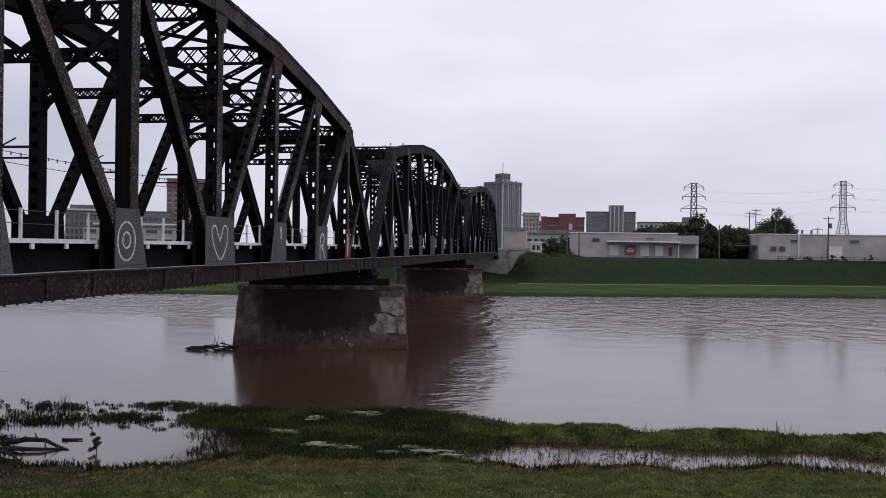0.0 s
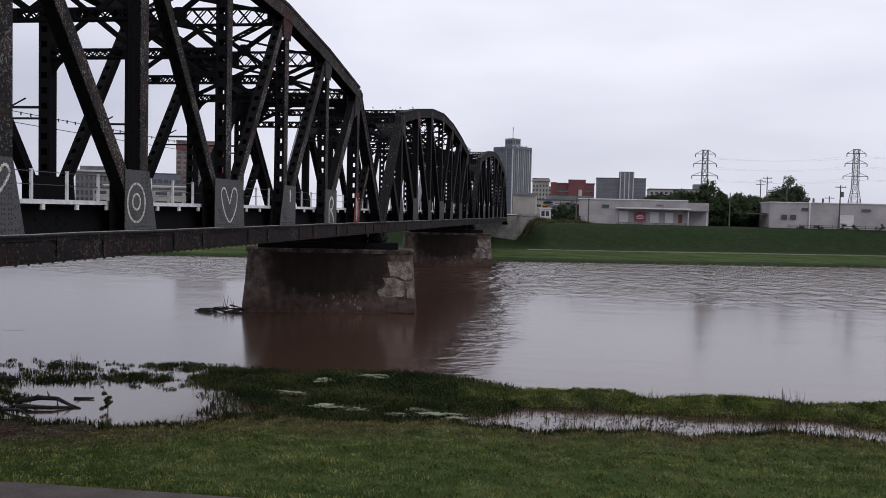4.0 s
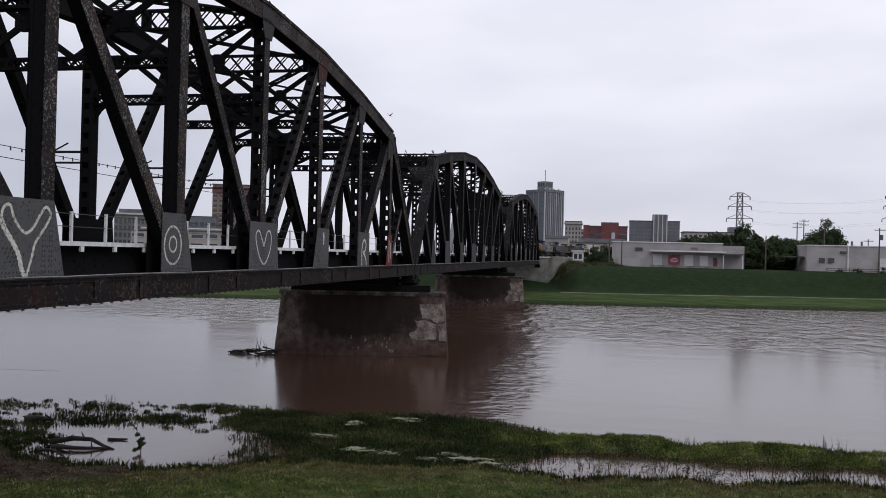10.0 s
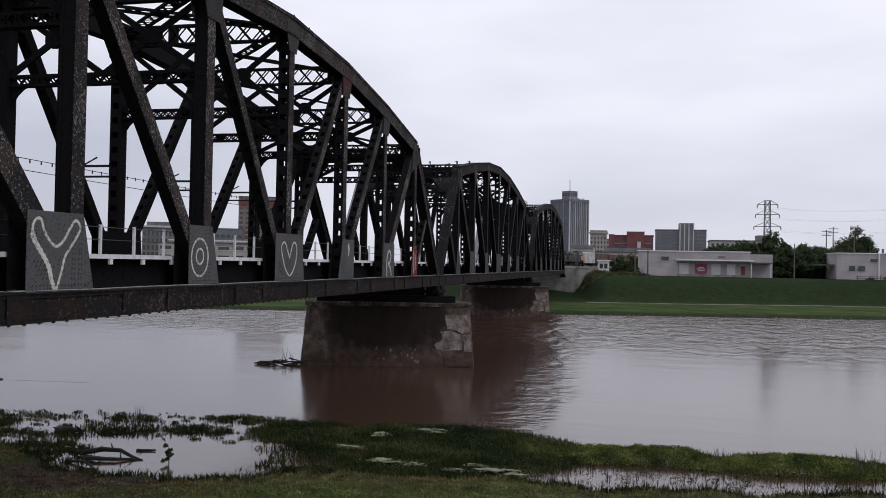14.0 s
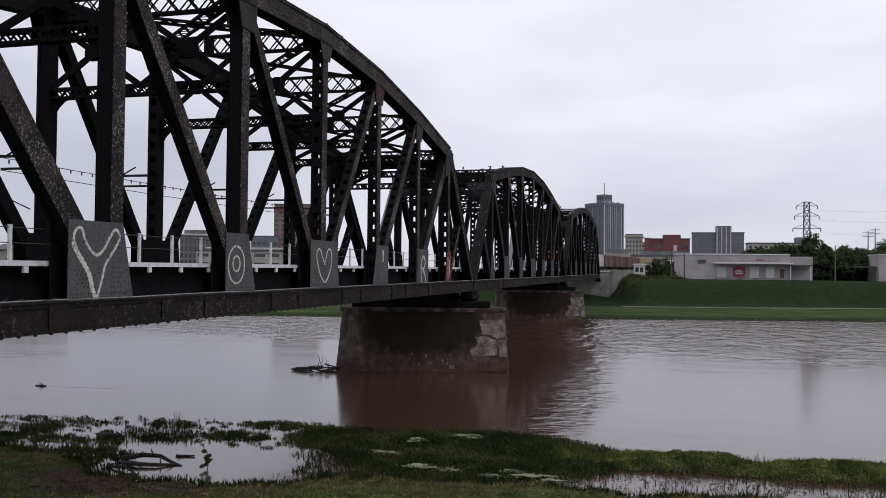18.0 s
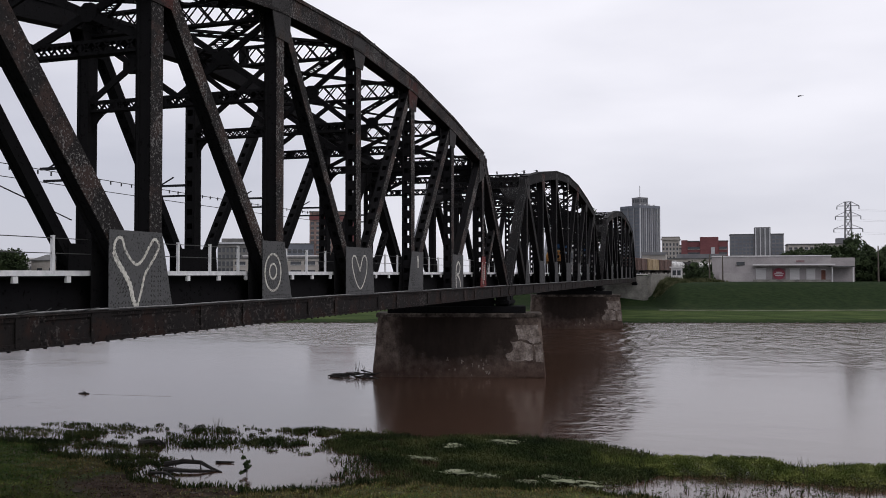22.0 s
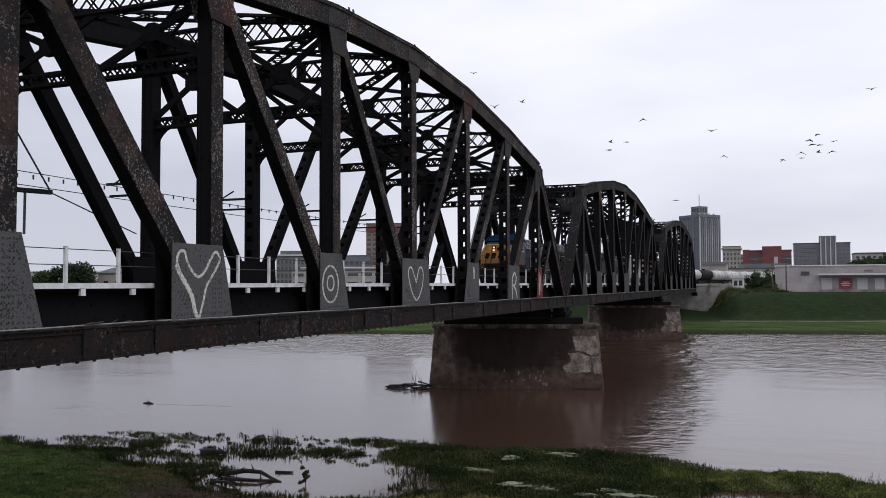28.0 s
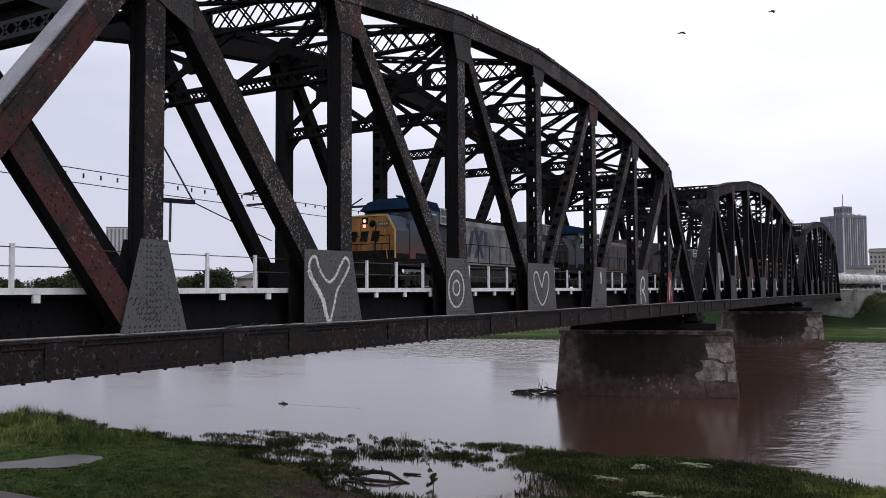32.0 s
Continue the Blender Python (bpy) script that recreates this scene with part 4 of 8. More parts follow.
# ---- concrete piers ----
def build_pier(yc, seed):
    """A battered concrete pier, aligned with the river, with worn arrises, patches, coping and a bearing bench."""
    rnd = random.Random(seed)
    px, py = -20.62, yc - 1.1
    pier = thing("concrete_pier", px, py, 0, "old brown-stained concrete pier with pale patches and crumbling edges", "bridge pier", "piers in the river", rz=math.degrees(math.atan(SKEW * 0.95)))
    half_l, half_t, batter, top = 7.25, 1.95, 0.085, 4.95
    levels = [-2.5] + [-0.6 + 0.30 * i for i in range(19)]
    levels[-1] = top
    nl, nt = 44, 12
    g = Geo()
    for z in levels:
        hl, ht = half_l - z * batter, half_t - z * batter
        ring = [(-hl + 2 * hl * i / nl, -ht, 0, -1) for i in range(nl)] + [(hl, -ht + 2 * ht * i / nt, 1, 0) for i in range(nt)]
        ring += [(hl - 2 * hl * i / nl, ht, 0, 1) for i in range(nl)] + [(-hl, ht - 2 * ht * i / nt, -1, 0) for i in range(nt)]
        for i, (x, y, nx, ny) in enumerate(ring):
            d = 0.035 * noise.noise(Vector((x * 0.9, y * 0.9, z * 0.9 + seed))) + 0.03 * noise.noise(Vector((x * 2.7, y * 2.7, z * 2.7 + seed)))
            if i in (0, nl, nl + nt, 2 * nl + nt):  # arrises crumbled back
                k = 0.10 + 0.10 * abs(noise.noise(Vector((x, y, z * 1.7 + seed))))
                x, y = x - math.copysign(k, x), y - math.copysign(k, y)
            g.v.append((x + nx * d, y + ny * d, z))
    m = 2 * (nl + nt)
    g.f = [(j * m + i, j * m + (i + 1) % m, (j + 1) * m + (i + 1) % m, (j + 1) * m + i) for j in range(len(levels) - 1) for i in range(m)]
    g.f.append(tuple((len(levels) - 1) * m + i for i in range(m)))
    part("body", g, STONE, pier)

    def patch(outline, name, mat, lift=0.03):
        """A skin of concrete on the face towards the bank, following its slope."""
        pts = []
        for k in range(len(outline)):
            (x0, z0), (x1, z1) = outline[k], outline[(k + 1) % len(outline)]
            for q in (0.0, 0.25, 0.5, 0.75):
                x, z = x0 + (x1 - x0) * q + (rnd.uniform(-0.06, 0.06) if q else 0), z0 + (z1 - z0) * q + (rnd.uniform(-0.06, 0.06) if q else 0)
                x = min(x, half_l - z * batter - 0.12)
                pts.append((x, -(half_t - z * batter) - 0.02, z))
        part(name, Geo().prism(pts, (0, -lift, 0)), mat, pier)

    flip = seed > 5
    pale = [[(4.7, 4.3), (6.6, 4.35), (6.8, 2.95), (6.2, 2.75), (5.6, 3.1), (4.95, 3.1)], [(4.3, 2.95), (5.2, 3.0), (6.1, 2.65), (6.15, 1.45), (4.8, 1.3), (4.0, 1.45), (3.9, 1.85), (4.55, 2.3)],
            [(6.25, 2.65), (7.1, 2.85), (7.2, 1.25), (6.4, 1.3)], [(4.6, 1.18), (7.2, 1.15), (7.3, 0.1), (4.9, 0.08)], [(-5.8, 1.6), (-4.9, 1.5), (-4.8, 0.8), (-5.6, 0.75)]]
    for i, o in enumerate(pale):
        if flip and i == 4:
            continue
        patch(o, "concrete_patch", STONE_PALE if i < 3 else STONE, 0.03 if i < 3 else 0.05)
    for i in range(16 if not flip else 9):  # small scabs and drips low on the face
        x, z = rnd.uniform(-1.0, 2.8), rnd.uniform(0.1, 1.4)
        w, h = rnd.uniform(0.04, 0.16), rnd.uniform(0.10, 0.32)
        patch([(x, z), (x + w, z + 0.02), (x + w * 0.8, z + h), (x - 0.02, z + h * 0.9)], "scab", STONE_PALE, 0.015)
    n = 5
    for i in range(n):
        w = 2 * (half_l - top * batter + 0.12) / n
        x0 = -(half_l - top * batter + 0.12) + i * w
        t = half_t - top * batter + 0.12
        c = Geo()
        ks = 7
        for q in range(ks):  # a worn coping length, its front arris nibbled
            x = x0 + 0.008 + (w - 0.016) * q / (ks - 1)
            j = [0.05 * noise.noise(Vector((x * 1.9, s, seed))) for s in range(4)]
            c.v += [(x, -t + 0.05 - j[0], top), (x, -t + 0.05 + 2 * j[1], top + 0.24), (x, -t + 0.14 + 2 * j[2], top + 0.34), (x, t, top + 0.36), (x, t, top)]
        for q in range(ks - 1):
            c.f += [(q * 5 + e, q * 5 + 5 + e, q * 5 + 5 + (e + 1) % 5, q * 5 + (e + 1) % 5) for e in range(5)]
        c.f += [(4, 3, 2, 1, 0), tuple((ks - 1) * 5 + e for e in range(5))]
        part("coping", c, STONE_CAP, pier)
    bench = Geo().box(-6.0, 5.6, -1.35, 1.4, top + 0.34, EYE + LOW0 - 0.85)
    part("bearing_bench", bench, STEEL_IN, pier, "dark bearing bench under the trusses")
    # added block, so the open gap above the bench shows black
    part("end_diaphragm", Geo().box(-6.0, 3.0, -0.75, 0.8, EYE + LOW0 - 0.85, EYE + LOW0 + 0.1), STEEL_IN, pier, "added black block closing the gap between the bearings")
    return pier


build_pier(SPAN_Y + SPAN + 0.12, 3)
build_pier(SPAN_Y + 2 * SPAN + 0.37, 8)

# ---- far abutment and the track beyond it ----
BRICK_WALL = material("brown_brick", [(0.10, 0.042, 0.032), (0.17, 0.07, 0.052)], 0.5, 0.9, fine=0.2)
RED_BRICK = material("red_brick", [(0.115, 0.038, 0.042), (0.165, 0.058, 0.062)], 0.12, 0.9, fine=0.12)
GREY_STONE = material("grey_city_masonry", [(0.10, 0.10, 0.10), (0.16, 0.155, 0.15)], 0.15, 0.9, fine=0.1)
TAN_BRICK = material("dull_tan_brick", [(0.13, 0.085, 0.075), (0.20, 0.14, 0.125)], 0.12, 0.9, fine=0.15)
BEIGE = material("beige_masonry", [(0.26, 0.235, 0.215), (0.36, 0.335, 0.31)], 0.15, 0.9, fine=0.1)
GREY_PANEL = material("grey_concrete_panel", [(0.12, 0.12, 0.13), (0.18, 0.18, 0.19)], 0.1, 0.85, fine=0.1)
LIGHT_PANEL = material("pale_concrete_fin", [(0.36, 0.36, 0.38), (0.46, 0.46, 0.48)], 0.1, 0.85, fine=0.08)
FIN_GREY = material("grey_concrete_fin", [(0.22, 0.22, 0.235), (0.29, 0.29, 0.305)], 0.1, 0.85, fine=0.08)
DARK_WINDOW = material("dark_window_glass", [(0.02, 0.023, 0.028), (0.05, 0.055, 0.065)], 0.3, 0.15, spec=0.6)
BLUE_WINDOW = material("slate_window_band", [(0.085, 0.095, 0.12), (0.12, 0.13, 0.155)], 0.2, 0.3)
WHITE_WALL = material("white_block_wall", [(0.27, 0.25, 0.255), (0.37, 0.345, 0.35)], 0.25, 0.85, bump=0.01, fine=0.08)
WHITE_TRIM = material("white_trim", [(0.55, 0.53, 0.54), (0.64, 0.62, 0.63)], 0.6, 0.7, fine=0.05)
DOOR_GREY = material("roller_door", [(0.48, 0.47, 0.48), (0.58, 0.57, 0.58)], 1.5, 0.6, fine=0.08, stretch=(0.2, 1, 6))
SIGN_DULL = material("dull_pink_board", [(0.17, 0.10, 0.11), (0.23, 0.14, 0.15)], 0.8, 0.7, fine=0.1)
SIGN_RED = material("red_sign_paint", [(0.22, 0.03, 0.055), (0.30, 0.05, 0.08)], 0.8, 0.6, fine=0.1)
ROOF_DARK = material("dark_roofing", [(0.06, 0.06, 0.062), (0.1, 0.1, 0.1)], 0.5, 0.9, fine=0.2)
GALV = material("galvanised_steel", [(0.07, 0.07, 0.076), (0.12, 0.12, 0.13)], 2, 0.5, 0.4, fine=0.15)
POLE_WOOD = material("grey_pole_wood", [(0.06, 0.05, 0.042), (0.11, 0.095, 0.08)], 2, 0.9, fine=0.3, stretch=(4, 4, 0.5))
PLAIN = 6.62  # level of the land behind the far levee
END_Y = SPAN_Y + 3 * SPAN + 0.5

abut = thing("abutment", MID_X, END_Y, 0, "pale concrete bridge abutment with a slanted wing wall", "abutment")
part("breast_wall", Geo().box(-7.2, 7.6, 0.9, 3.4, -1, EYE - 0.6), CONCRETE, abut)
part("bearing_shelf", Geo().box(-7.2, 7.6, -0.9, 0.88, -1, EYE + LOW0 - 0.85), CONCRETE, abut)
part("wing_wall", Geo().prism([(7.62, 0.2, -1), (7.62, 0.2, EYE - 0.55), (11.5, 9, EYE - 0.55), (11.5, 9, 2)], (0.6, 0, 0)), CONCRETE, abut, "slanted concrete wing wall")
part("coping", Geo().prism([(7.5, 0.1, EYE - 0.54), (8.4, 0.1, EYE - 0.54), (12.3, 9.1, EYE - 0.54), (11.4, 9.1, EYE - 0.54)], (0, 0, 0.35)), CONCRETE, abut)
CURVE_Y, CURVE_R = 215.0, 400.0  # beyond the bridge the line swings away downstream


def along(s, off=0.0):
    """A place on the line, s metres along, off metres to the side of its middle, and the heading."""
    if s <= CURVE_Y:
        return MID_X + off, s, 0.0
    a = (s - CURVE_Y) / CURVE_R
    return MID_X + CURVE_R - (CURVE_R - off) * math.cos(a), CURVE_Y + (CURVE_R - off) * math.sin(a), -math.degrees(a)


def sweep(sections, s0, s1, step=6.0):
    g = Geo()
    n = max(1, int((s1 - s0) / step))
    k = len(sections)
    for i in range(n + 1):
        for off, z in sections:
            x, y, h = along(s0 + (s1 - s0) * i / n, off)
            g.v.append((x, y, z))
    for i in range(n):
        for q in range(k):
            r = (q + 1) % k
            g.f.append((i * k + q, i * k + r, (i + 1) * k + r, (i + 1) * k + q))
            g.m.append(0)
    return g


fill = sweep([(-9.5, 5.5), (-6.0, EYE - 0.42), (6.0, EYE - 0.42), (9.5, 5.5)], END_Y + 3.4, 700)
solo("embankment", fill, GROUND, "grassy railway embankment beyond the bridge", "embankment", kind="structure")
near_abut = thing("near_abutment", MID_X, SPAN_Y, 0, "concrete abutment at the near end of the bridge", "abutment")
part("breast_wall", Geo().box(-7.2, 7.2, -3.2, -0.15, -1, EYE - 0.6), CONCRETE, near_abut)
part("bearing_shelf", Geo().box(-7.2, 7.2, -0.14, 1.1, -1, EYE + LOW0 - 0.85), CONCRETE, near_abut)
track = thing("track_beyond", MID_X, END_Y, EYE, "railway track on ballast beyond the bridge", "railway track", kind="structure")
track.location = (0, 0, 0)
part("ballast", sweep([(-4.5, EYE - 0.42), (-3.9, EYE - 0.24), (3.9, EYE - 0.24), (4.5, EYE - 0.42)], END_Y + 3.4, 700), CONCRETE, track)
for c in (-2.05, 2.05):
    for s in (-0.735, 0.735):
        part("rail", sweep([(c + s - 0.036, EYE - 0.26), (c + s - 0.036, EYE - 0.10), (c + s + 0.036, EYE - 0.10), (c + s + 0.036, EYE - 0.26)], END_Y - 0.5, 700), RAILSTEEL, track)


# ---- distant city ----
def block(name, x, y, z0, w, d, h, wall, label, category="building", rz=0):
    b = thing(name, x, y, z0, label, category, rz=rz)
    part("wall", Geo().box(-w / 2, w / 2, 0, d, 0, h), wall, b)
    part("roof", Geo().box(-w / 2 - 0.3, w / 2 + 0.3, -0.3, d + 0.3, h, h + 0.6), ROOF_DARK if wall is not WHITE_WALL else WHITE_TRIM, b)
    return b


def windows(b, w, z0, h, cols, rows, ww, wh, mat=DARK_WINDOW, frame_mat=None, x0=None, x1=None):
    """Window panes set into a facade, each with a sill."""
    x0 = -w / 2 if x0 is None else x0
    x1 = w / 2 if x1 is None else x1
    pane = Geo().box(-ww / 2, ww / 2, -0.12, 0.1, -wh / 2, wh / 2).mesh("window", mat)
    sill = Geo().box(-ww / 2 - 0.15, ww / 2 + 0.15, -0.22, -0.121, -wh / 2 - 0.25, -wh / 2).mesh("sill", frame_mat or LIGHT_PANEL)
    for i in range(cols):
        for k in range(rows):
            p = part("window", pane, None, b, at=(x0 + (x1 - x0) * (i + 0.5) / cols, 0, z0 + h * (k + 0.5) / rows))
            part("sill", sill, None, p)


# office tower, its corner towards the river, with vertical fins on both faces
tower = thing("office_tower", -78.5, 1000, PLAIN, "tall grey office tower with pale vertical fins", "building", rz=49)
part("wall", Geo().box(0, 31, 0, 31, 0, 80), BLUE_WINDOW, tower)
part("roof", Geo().box(-0.4, 31.4, -0.4, 31.4, 80, 80.8), ROOF_DARK, tower)
for i in range(11):
    q = 31.0 * i / 10
    thick = 1.5 if i in (0, 10) else 0.75
    q0, q1 = max(-0.7, q - thick / 2), min(31.7, q + thick / 2)
    part("fin", Geo().box(q0, q1, -0.9, -0.02, 6 if 0 < i < 10 else 0, 80), FIN_GREY if i % 3 else LIGHT_PANEL, tower)
    if i in (3, 6, 10):
        part("fin", Geo().box(-0.9, -0.02, q0, q1, 6 if i < 10 else 0, 80), FIN_GREY, tower)
for k in range(1, 19):
    part("spandrel", Geo().box(0.4, 31, -0.35, -0.01, 6 + k * 4.0, 7.1 + k * 4.0), GREY_PANEL, tower)
    part("spandrel", Geo().box(-0.35, -0.01, 0.4, 31, 6 + k * 4.0, 7.1 + k * 4.0), GREY_PANEL, tower)
part("parapet", Geo().box(-1.1, 31.4, -1.1, -0.91, 77.8, 80.8), BLUE_WINDOW, tower)
part("parapet", Geo().box(-1.1, -0.91, -0.9, 31.4, 77.8, 80.8), BLUE_WINDOW, tower)
pent = part("penthouse", Geo().box(7, 20, 7, 20, 80.8, 91), GREY_PANEL, tower)
for i in range(3):
    part("louvre", Geo().box(8.4 + i * 3.8, 10.9 + i * 3.8, 6.8, 6.99, 85, 89), DARK_WINDOW, pent)
    part("louvre", Geo().box(6.8, 6.99, 8.4 + i * 3.8, 10.9 + i * 3.8, 85, 89), DARK_WINDOW, pent)
part("antenna", Geo().cyl((13, 13, 91), (13, 13, 105), 0.4, 6), GALV, tower)
for i in range(4):
    part("roof_unit", Geo().box(1.5 + i * 7.4, 3.2 + i * 7.4, 1.2, 2.8, 80.8, 82.4), LIGHT_PANEL, tower)
annex = block("low_office_block", -26.6, 420, PLAIN, 11, 16, 11.6, BEIGE, "plain pale block at the foot of the tower")
part("cornice", Geo().box(-5.8, 5.8, -0.5, -0.31, 10.9, 12.1), GREY_PANEL, annex)
bank = block("classical_building", -38, 850, PLAIN, 16, 20, 37, BEIGE, "beige masonry building with a heavy cornice")
part("cornice", Geo().box(-9, 9, -1.2, 21, 34.5, 36), BEIGE, bank)
windows(bank, 16, 2, 30, 5, 7, 1.5, 2.6)
bank2 = block("stepped_building", -25, 855, PLAIN, 12, 20, 29, BEIGE, "pale stepped building with window bands")
windows(bank2, 12, 2, 26, 3, 6, 2.6, 1.6)
mid = block("long_low_building", -2, 470, PLAIN, 50, 22, 9.6, BEIGE, "long low pale building among the city blocks")
part("upper_floor", Geo().box(-16, 9, 6, 18, 10.2, 12.4), GREY_PANEL, mid)
windows(mid, 50, 4.5, 4, 14, 1, 2.4, 1.4)
red = block("red_brick_building", -4.5, 600, PLAIN, 30, 24, 23.5, RED_BRICK, "red brick building with a raised centre block")
part("centre_block", Geo().box(-3, 9, -1.5, 10, 0, 26.5), RED_BRICK, red)
part("stair_tower", Geo().box(-15.1, -11, -0.6, 4, 0, 24.5), RED_BRICK, red)
windows(red, 30, 2, 19, 5, 5, 1.8, 1.7, DARK_WINDOW, BEIGE, -10.8, -3.2)
windows(red, 30, 2, 19, 3, 5, 1.8, 1.7, DARK_WINDOW, BEIGE, 9.4, 14.5)
part("billboard", Geo().box(4.2, 6.6, -1.9, -1.6, 15, 19.5), LIGHT_PANEL, red)
part("white_band", Geo().box(-11, -6, -0.7, -0.1, 13.5, 14.6), LIGHT_PANEL, red)
apt = block("apartment_block", 33.5, 700, PLAIN, 39, 22, 32, GREY_PANEL, "grey apartment block with a lift tower")
part("lift_tower", Geo().box(-1.5, 10, -1.2, 12, 0, 37.6), GREY_PANEL, apt)
for i in range(4):
    part("fin", Geo().box(-1.2 + i * 3.4, -0.4 + i * 3.4, -1.9, -1.21, 0, 37), LIGHT_PANEL, apt)
windows(apt, 39, 1, 30, 6, 10, 2.0, 1.7, BLUE_WINDOW, GREY_PANEL, -19, -2.2)
windows(apt, 39, 1, 30, 3, 10, 2.0, 1.7, BLUE_WINDOW, GREY_PANEL, 10.8, 19)
low = block("flat_roofed_flats", 56, 500, PLAIN, 32, 18, 17.5, BEIGE, "long flat-roofed blocks of flats beyond trees")
part("stair_head", Geo().box(9, 16.2, 1, 10, 17.6, 21), GREY_PANEL, low)
windows(low, 32, 8, 9, 12, 3, 1.6, 1.3)

# city behind the truss openings
brick = block("brick_tower_block", -281, 600, PLAIN, 34, 26, 50, TAN_BRICK, "brown brick tower block with rows of windows", rz=18)
windows(brick, 34, 2, 41, 6, 11, 2.6, 2.2, DARK_WINDOW, BEIGE, -17, 9.4)
part("roof_band", Geo().box(-17.2, 17.2, -0.5, 26, 44, 47), RED_BRICK, brick)
part("stair_wall", Geo().box(9.5, 17.3, -0.7, -0.02, 0, 43.9), RED_BRICK, brick)
arcade = block("classical_hall", -367, 600, PLAIN, 26, 22, 27, GREY_STONE, "grey masonry hall with tall windows and an attic storey", rz=22)
part("attic", Geo().box(-10, 10, 1.0, 20, 27.61, 30.6), GREY_STONE, arcade)
part("cornice", Geo().box(-13.8, 13.8, -1.0, -0.31, 26.2, 27.6), LIGHT_PANEL, arcade)
windows(arcade, 26, 2, 22, 8, 4, 2.0, 3.6, DARK_WINDOW, GREY_STONE)
slab = block("dark_glass_block", -305, 590, PLAIN, 25, 20, 25, BLUE_WINDOW, "dark low glass office block", rz=18)
windows(slab, 25, 2, 20, 6, 4, 3, 2.8, DARK_WINDOW, GREY_PANEL)
shed = block("white_service_building", -232, 430, PLAIN, 44, 20, 12, WHITE_WALL, "white low service building", rz=18)
windows(shed, 44, 2, 8, 9, 2, 2, 1.6)
longs = block("long_white_hall", -330, 330, PLAIN, 130, 20, 9.5, WHITE_WALL, "long pale low hall across the river", rz=32)
windows(longs, 130, 2, 6, 24, 1, 3, 1.8)
deck = block("parking_deck", -168, 330, PLAIN, 60, 24, 8.5, BEIGE, "low pale parking deck", rz=18)
windows(deck, 60, 1, 7.5, 10, 2, 4.6, 1.4)
ribbed = block("ribbed_tower", -560, 470, PLAIN, 40, 30, 54, LIGHT_PANEL, "pale ribbed tower block seen through the truss", rz=42)
for i in range(14):
    part("fin", Geo().box(-19.5 + i * 3, -18.3 + i * 3, -0.7, 0, 0, 53), GREY_PANEL, ribbed)


# ---- warehouses on the levee ----
def px_x(px):
    return 0.11 + (px - 1008) * 0.1372


w1 = thing("white_warehouse", px_x(1008), 215, PLAIN, "low white block warehouse with a loading canopy", "warehouse")
part("wall", Geo().box(0, 26.3, 0, 22, 0, 5.95), WHITE_WALL, w1)
part("parapet", Geo().box(-0.15, 26.45, -0.15, 22.1, 5.95, 6.2), WHITE_TRIM, w1)
part("wing", Geo().box(26.31, 31.6, 1.5, 20, 0, 5.6), WHITE_WALL, w1)
part("yard_wall", Geo().box(1.5, 9.6, -1.4, -1.2, 0, 2.1), WHITE_WALL, w1)
part("canopy", Geo().box(9.2, 26.8, -2.6, -0.16, 3.75, 4.05), ROOF_DARK, w1)
part("canopy_edge", Geo().box(9.1, 26.9, -2.75, -2.61, 3.8, 4.15), WHITE_TRIM, w1)
part("dock", Geo().box(9.2, 26.0, -2.2, -0.16, 0, 0.5), CONCRETE, w1)
for a, b_, z0, z1, m, nm in ((9.9, 12.1, 0.5, 3.0, DOOR_GREY, "roller_door"), (17.4, 19.5, 0.5, 3.0, DOOR_GREY, "roller_door"), (21.0, 22.9, 0.5, 2.9, DOOR_GREY, "roller_door"),
                             (24.2, 25.1, 0.5, 2.7, BRICK_WALL, "door")):
    d = part(nm, Geo().box(a, b_, -0.24, -0.16, z0, z1), m, w1)
    part("frame", Geo().box(a - 0.12, b_ + 0.12, -0.2, -0.16, z1, z1 + 0.15), WHITE_TRIM, d)
part("vent", Geo().box(5.6, 7.4, -0.24, -0.16, 3.9, 4.7), DARK_WINDOW, w1)
part("vent", Geo().box(18.8, 20.6, -0.24, -0.16, 4.6, 5.0), SIGN_DULL, w1)
sign = part("round_sign", Geo().cyl((15.0, -0.3, 1.85), (15.0, -0.16, 1.85), 1.35, 28), SIGN_RED, w1, "red round painted sign with pale bars")
part("sign_board", Geo().box(13.55, 16.45, -0.2, -0.161, 0.55, 3.1), SIGN_DULL, w1, "dull pink painted board")
for k, (a, b_) in enumerate(((14.2, 15.8), (14.0, 16.0), (14.4, 15.6))):
    part("bar", Geo().box(a, b_, -0.33, -0.3, 1.35 + k * 0.38, 1.55 + k * 0.38), WHITE_TRIM, sign)
part("porch_roof", Geo().box(25.8, 31.0, -2.4, 1.4, 3.4, 3.6), ROOF_DARK, w1)
for xx in (26.2, 30.6):
    part("porch_post", Geo().box(xx, xx + 0.2, -2.2, -2.0, 0, 3.4), WHITE_TRIM, w1)
w2 = thing("long_warehouse", 45.9, 216, PLAIN, "long low white block warehouse with small windows", "warehouse")
part("wall", Geo().box(0, 70, 0, 24, 0, 6.1), WHITE_WALL, w2)
part("parapet", Geo().box(-0.15, 70.1, -0.15, 24.1, 6.1, 6.3), WHITE_TRIM, w2)
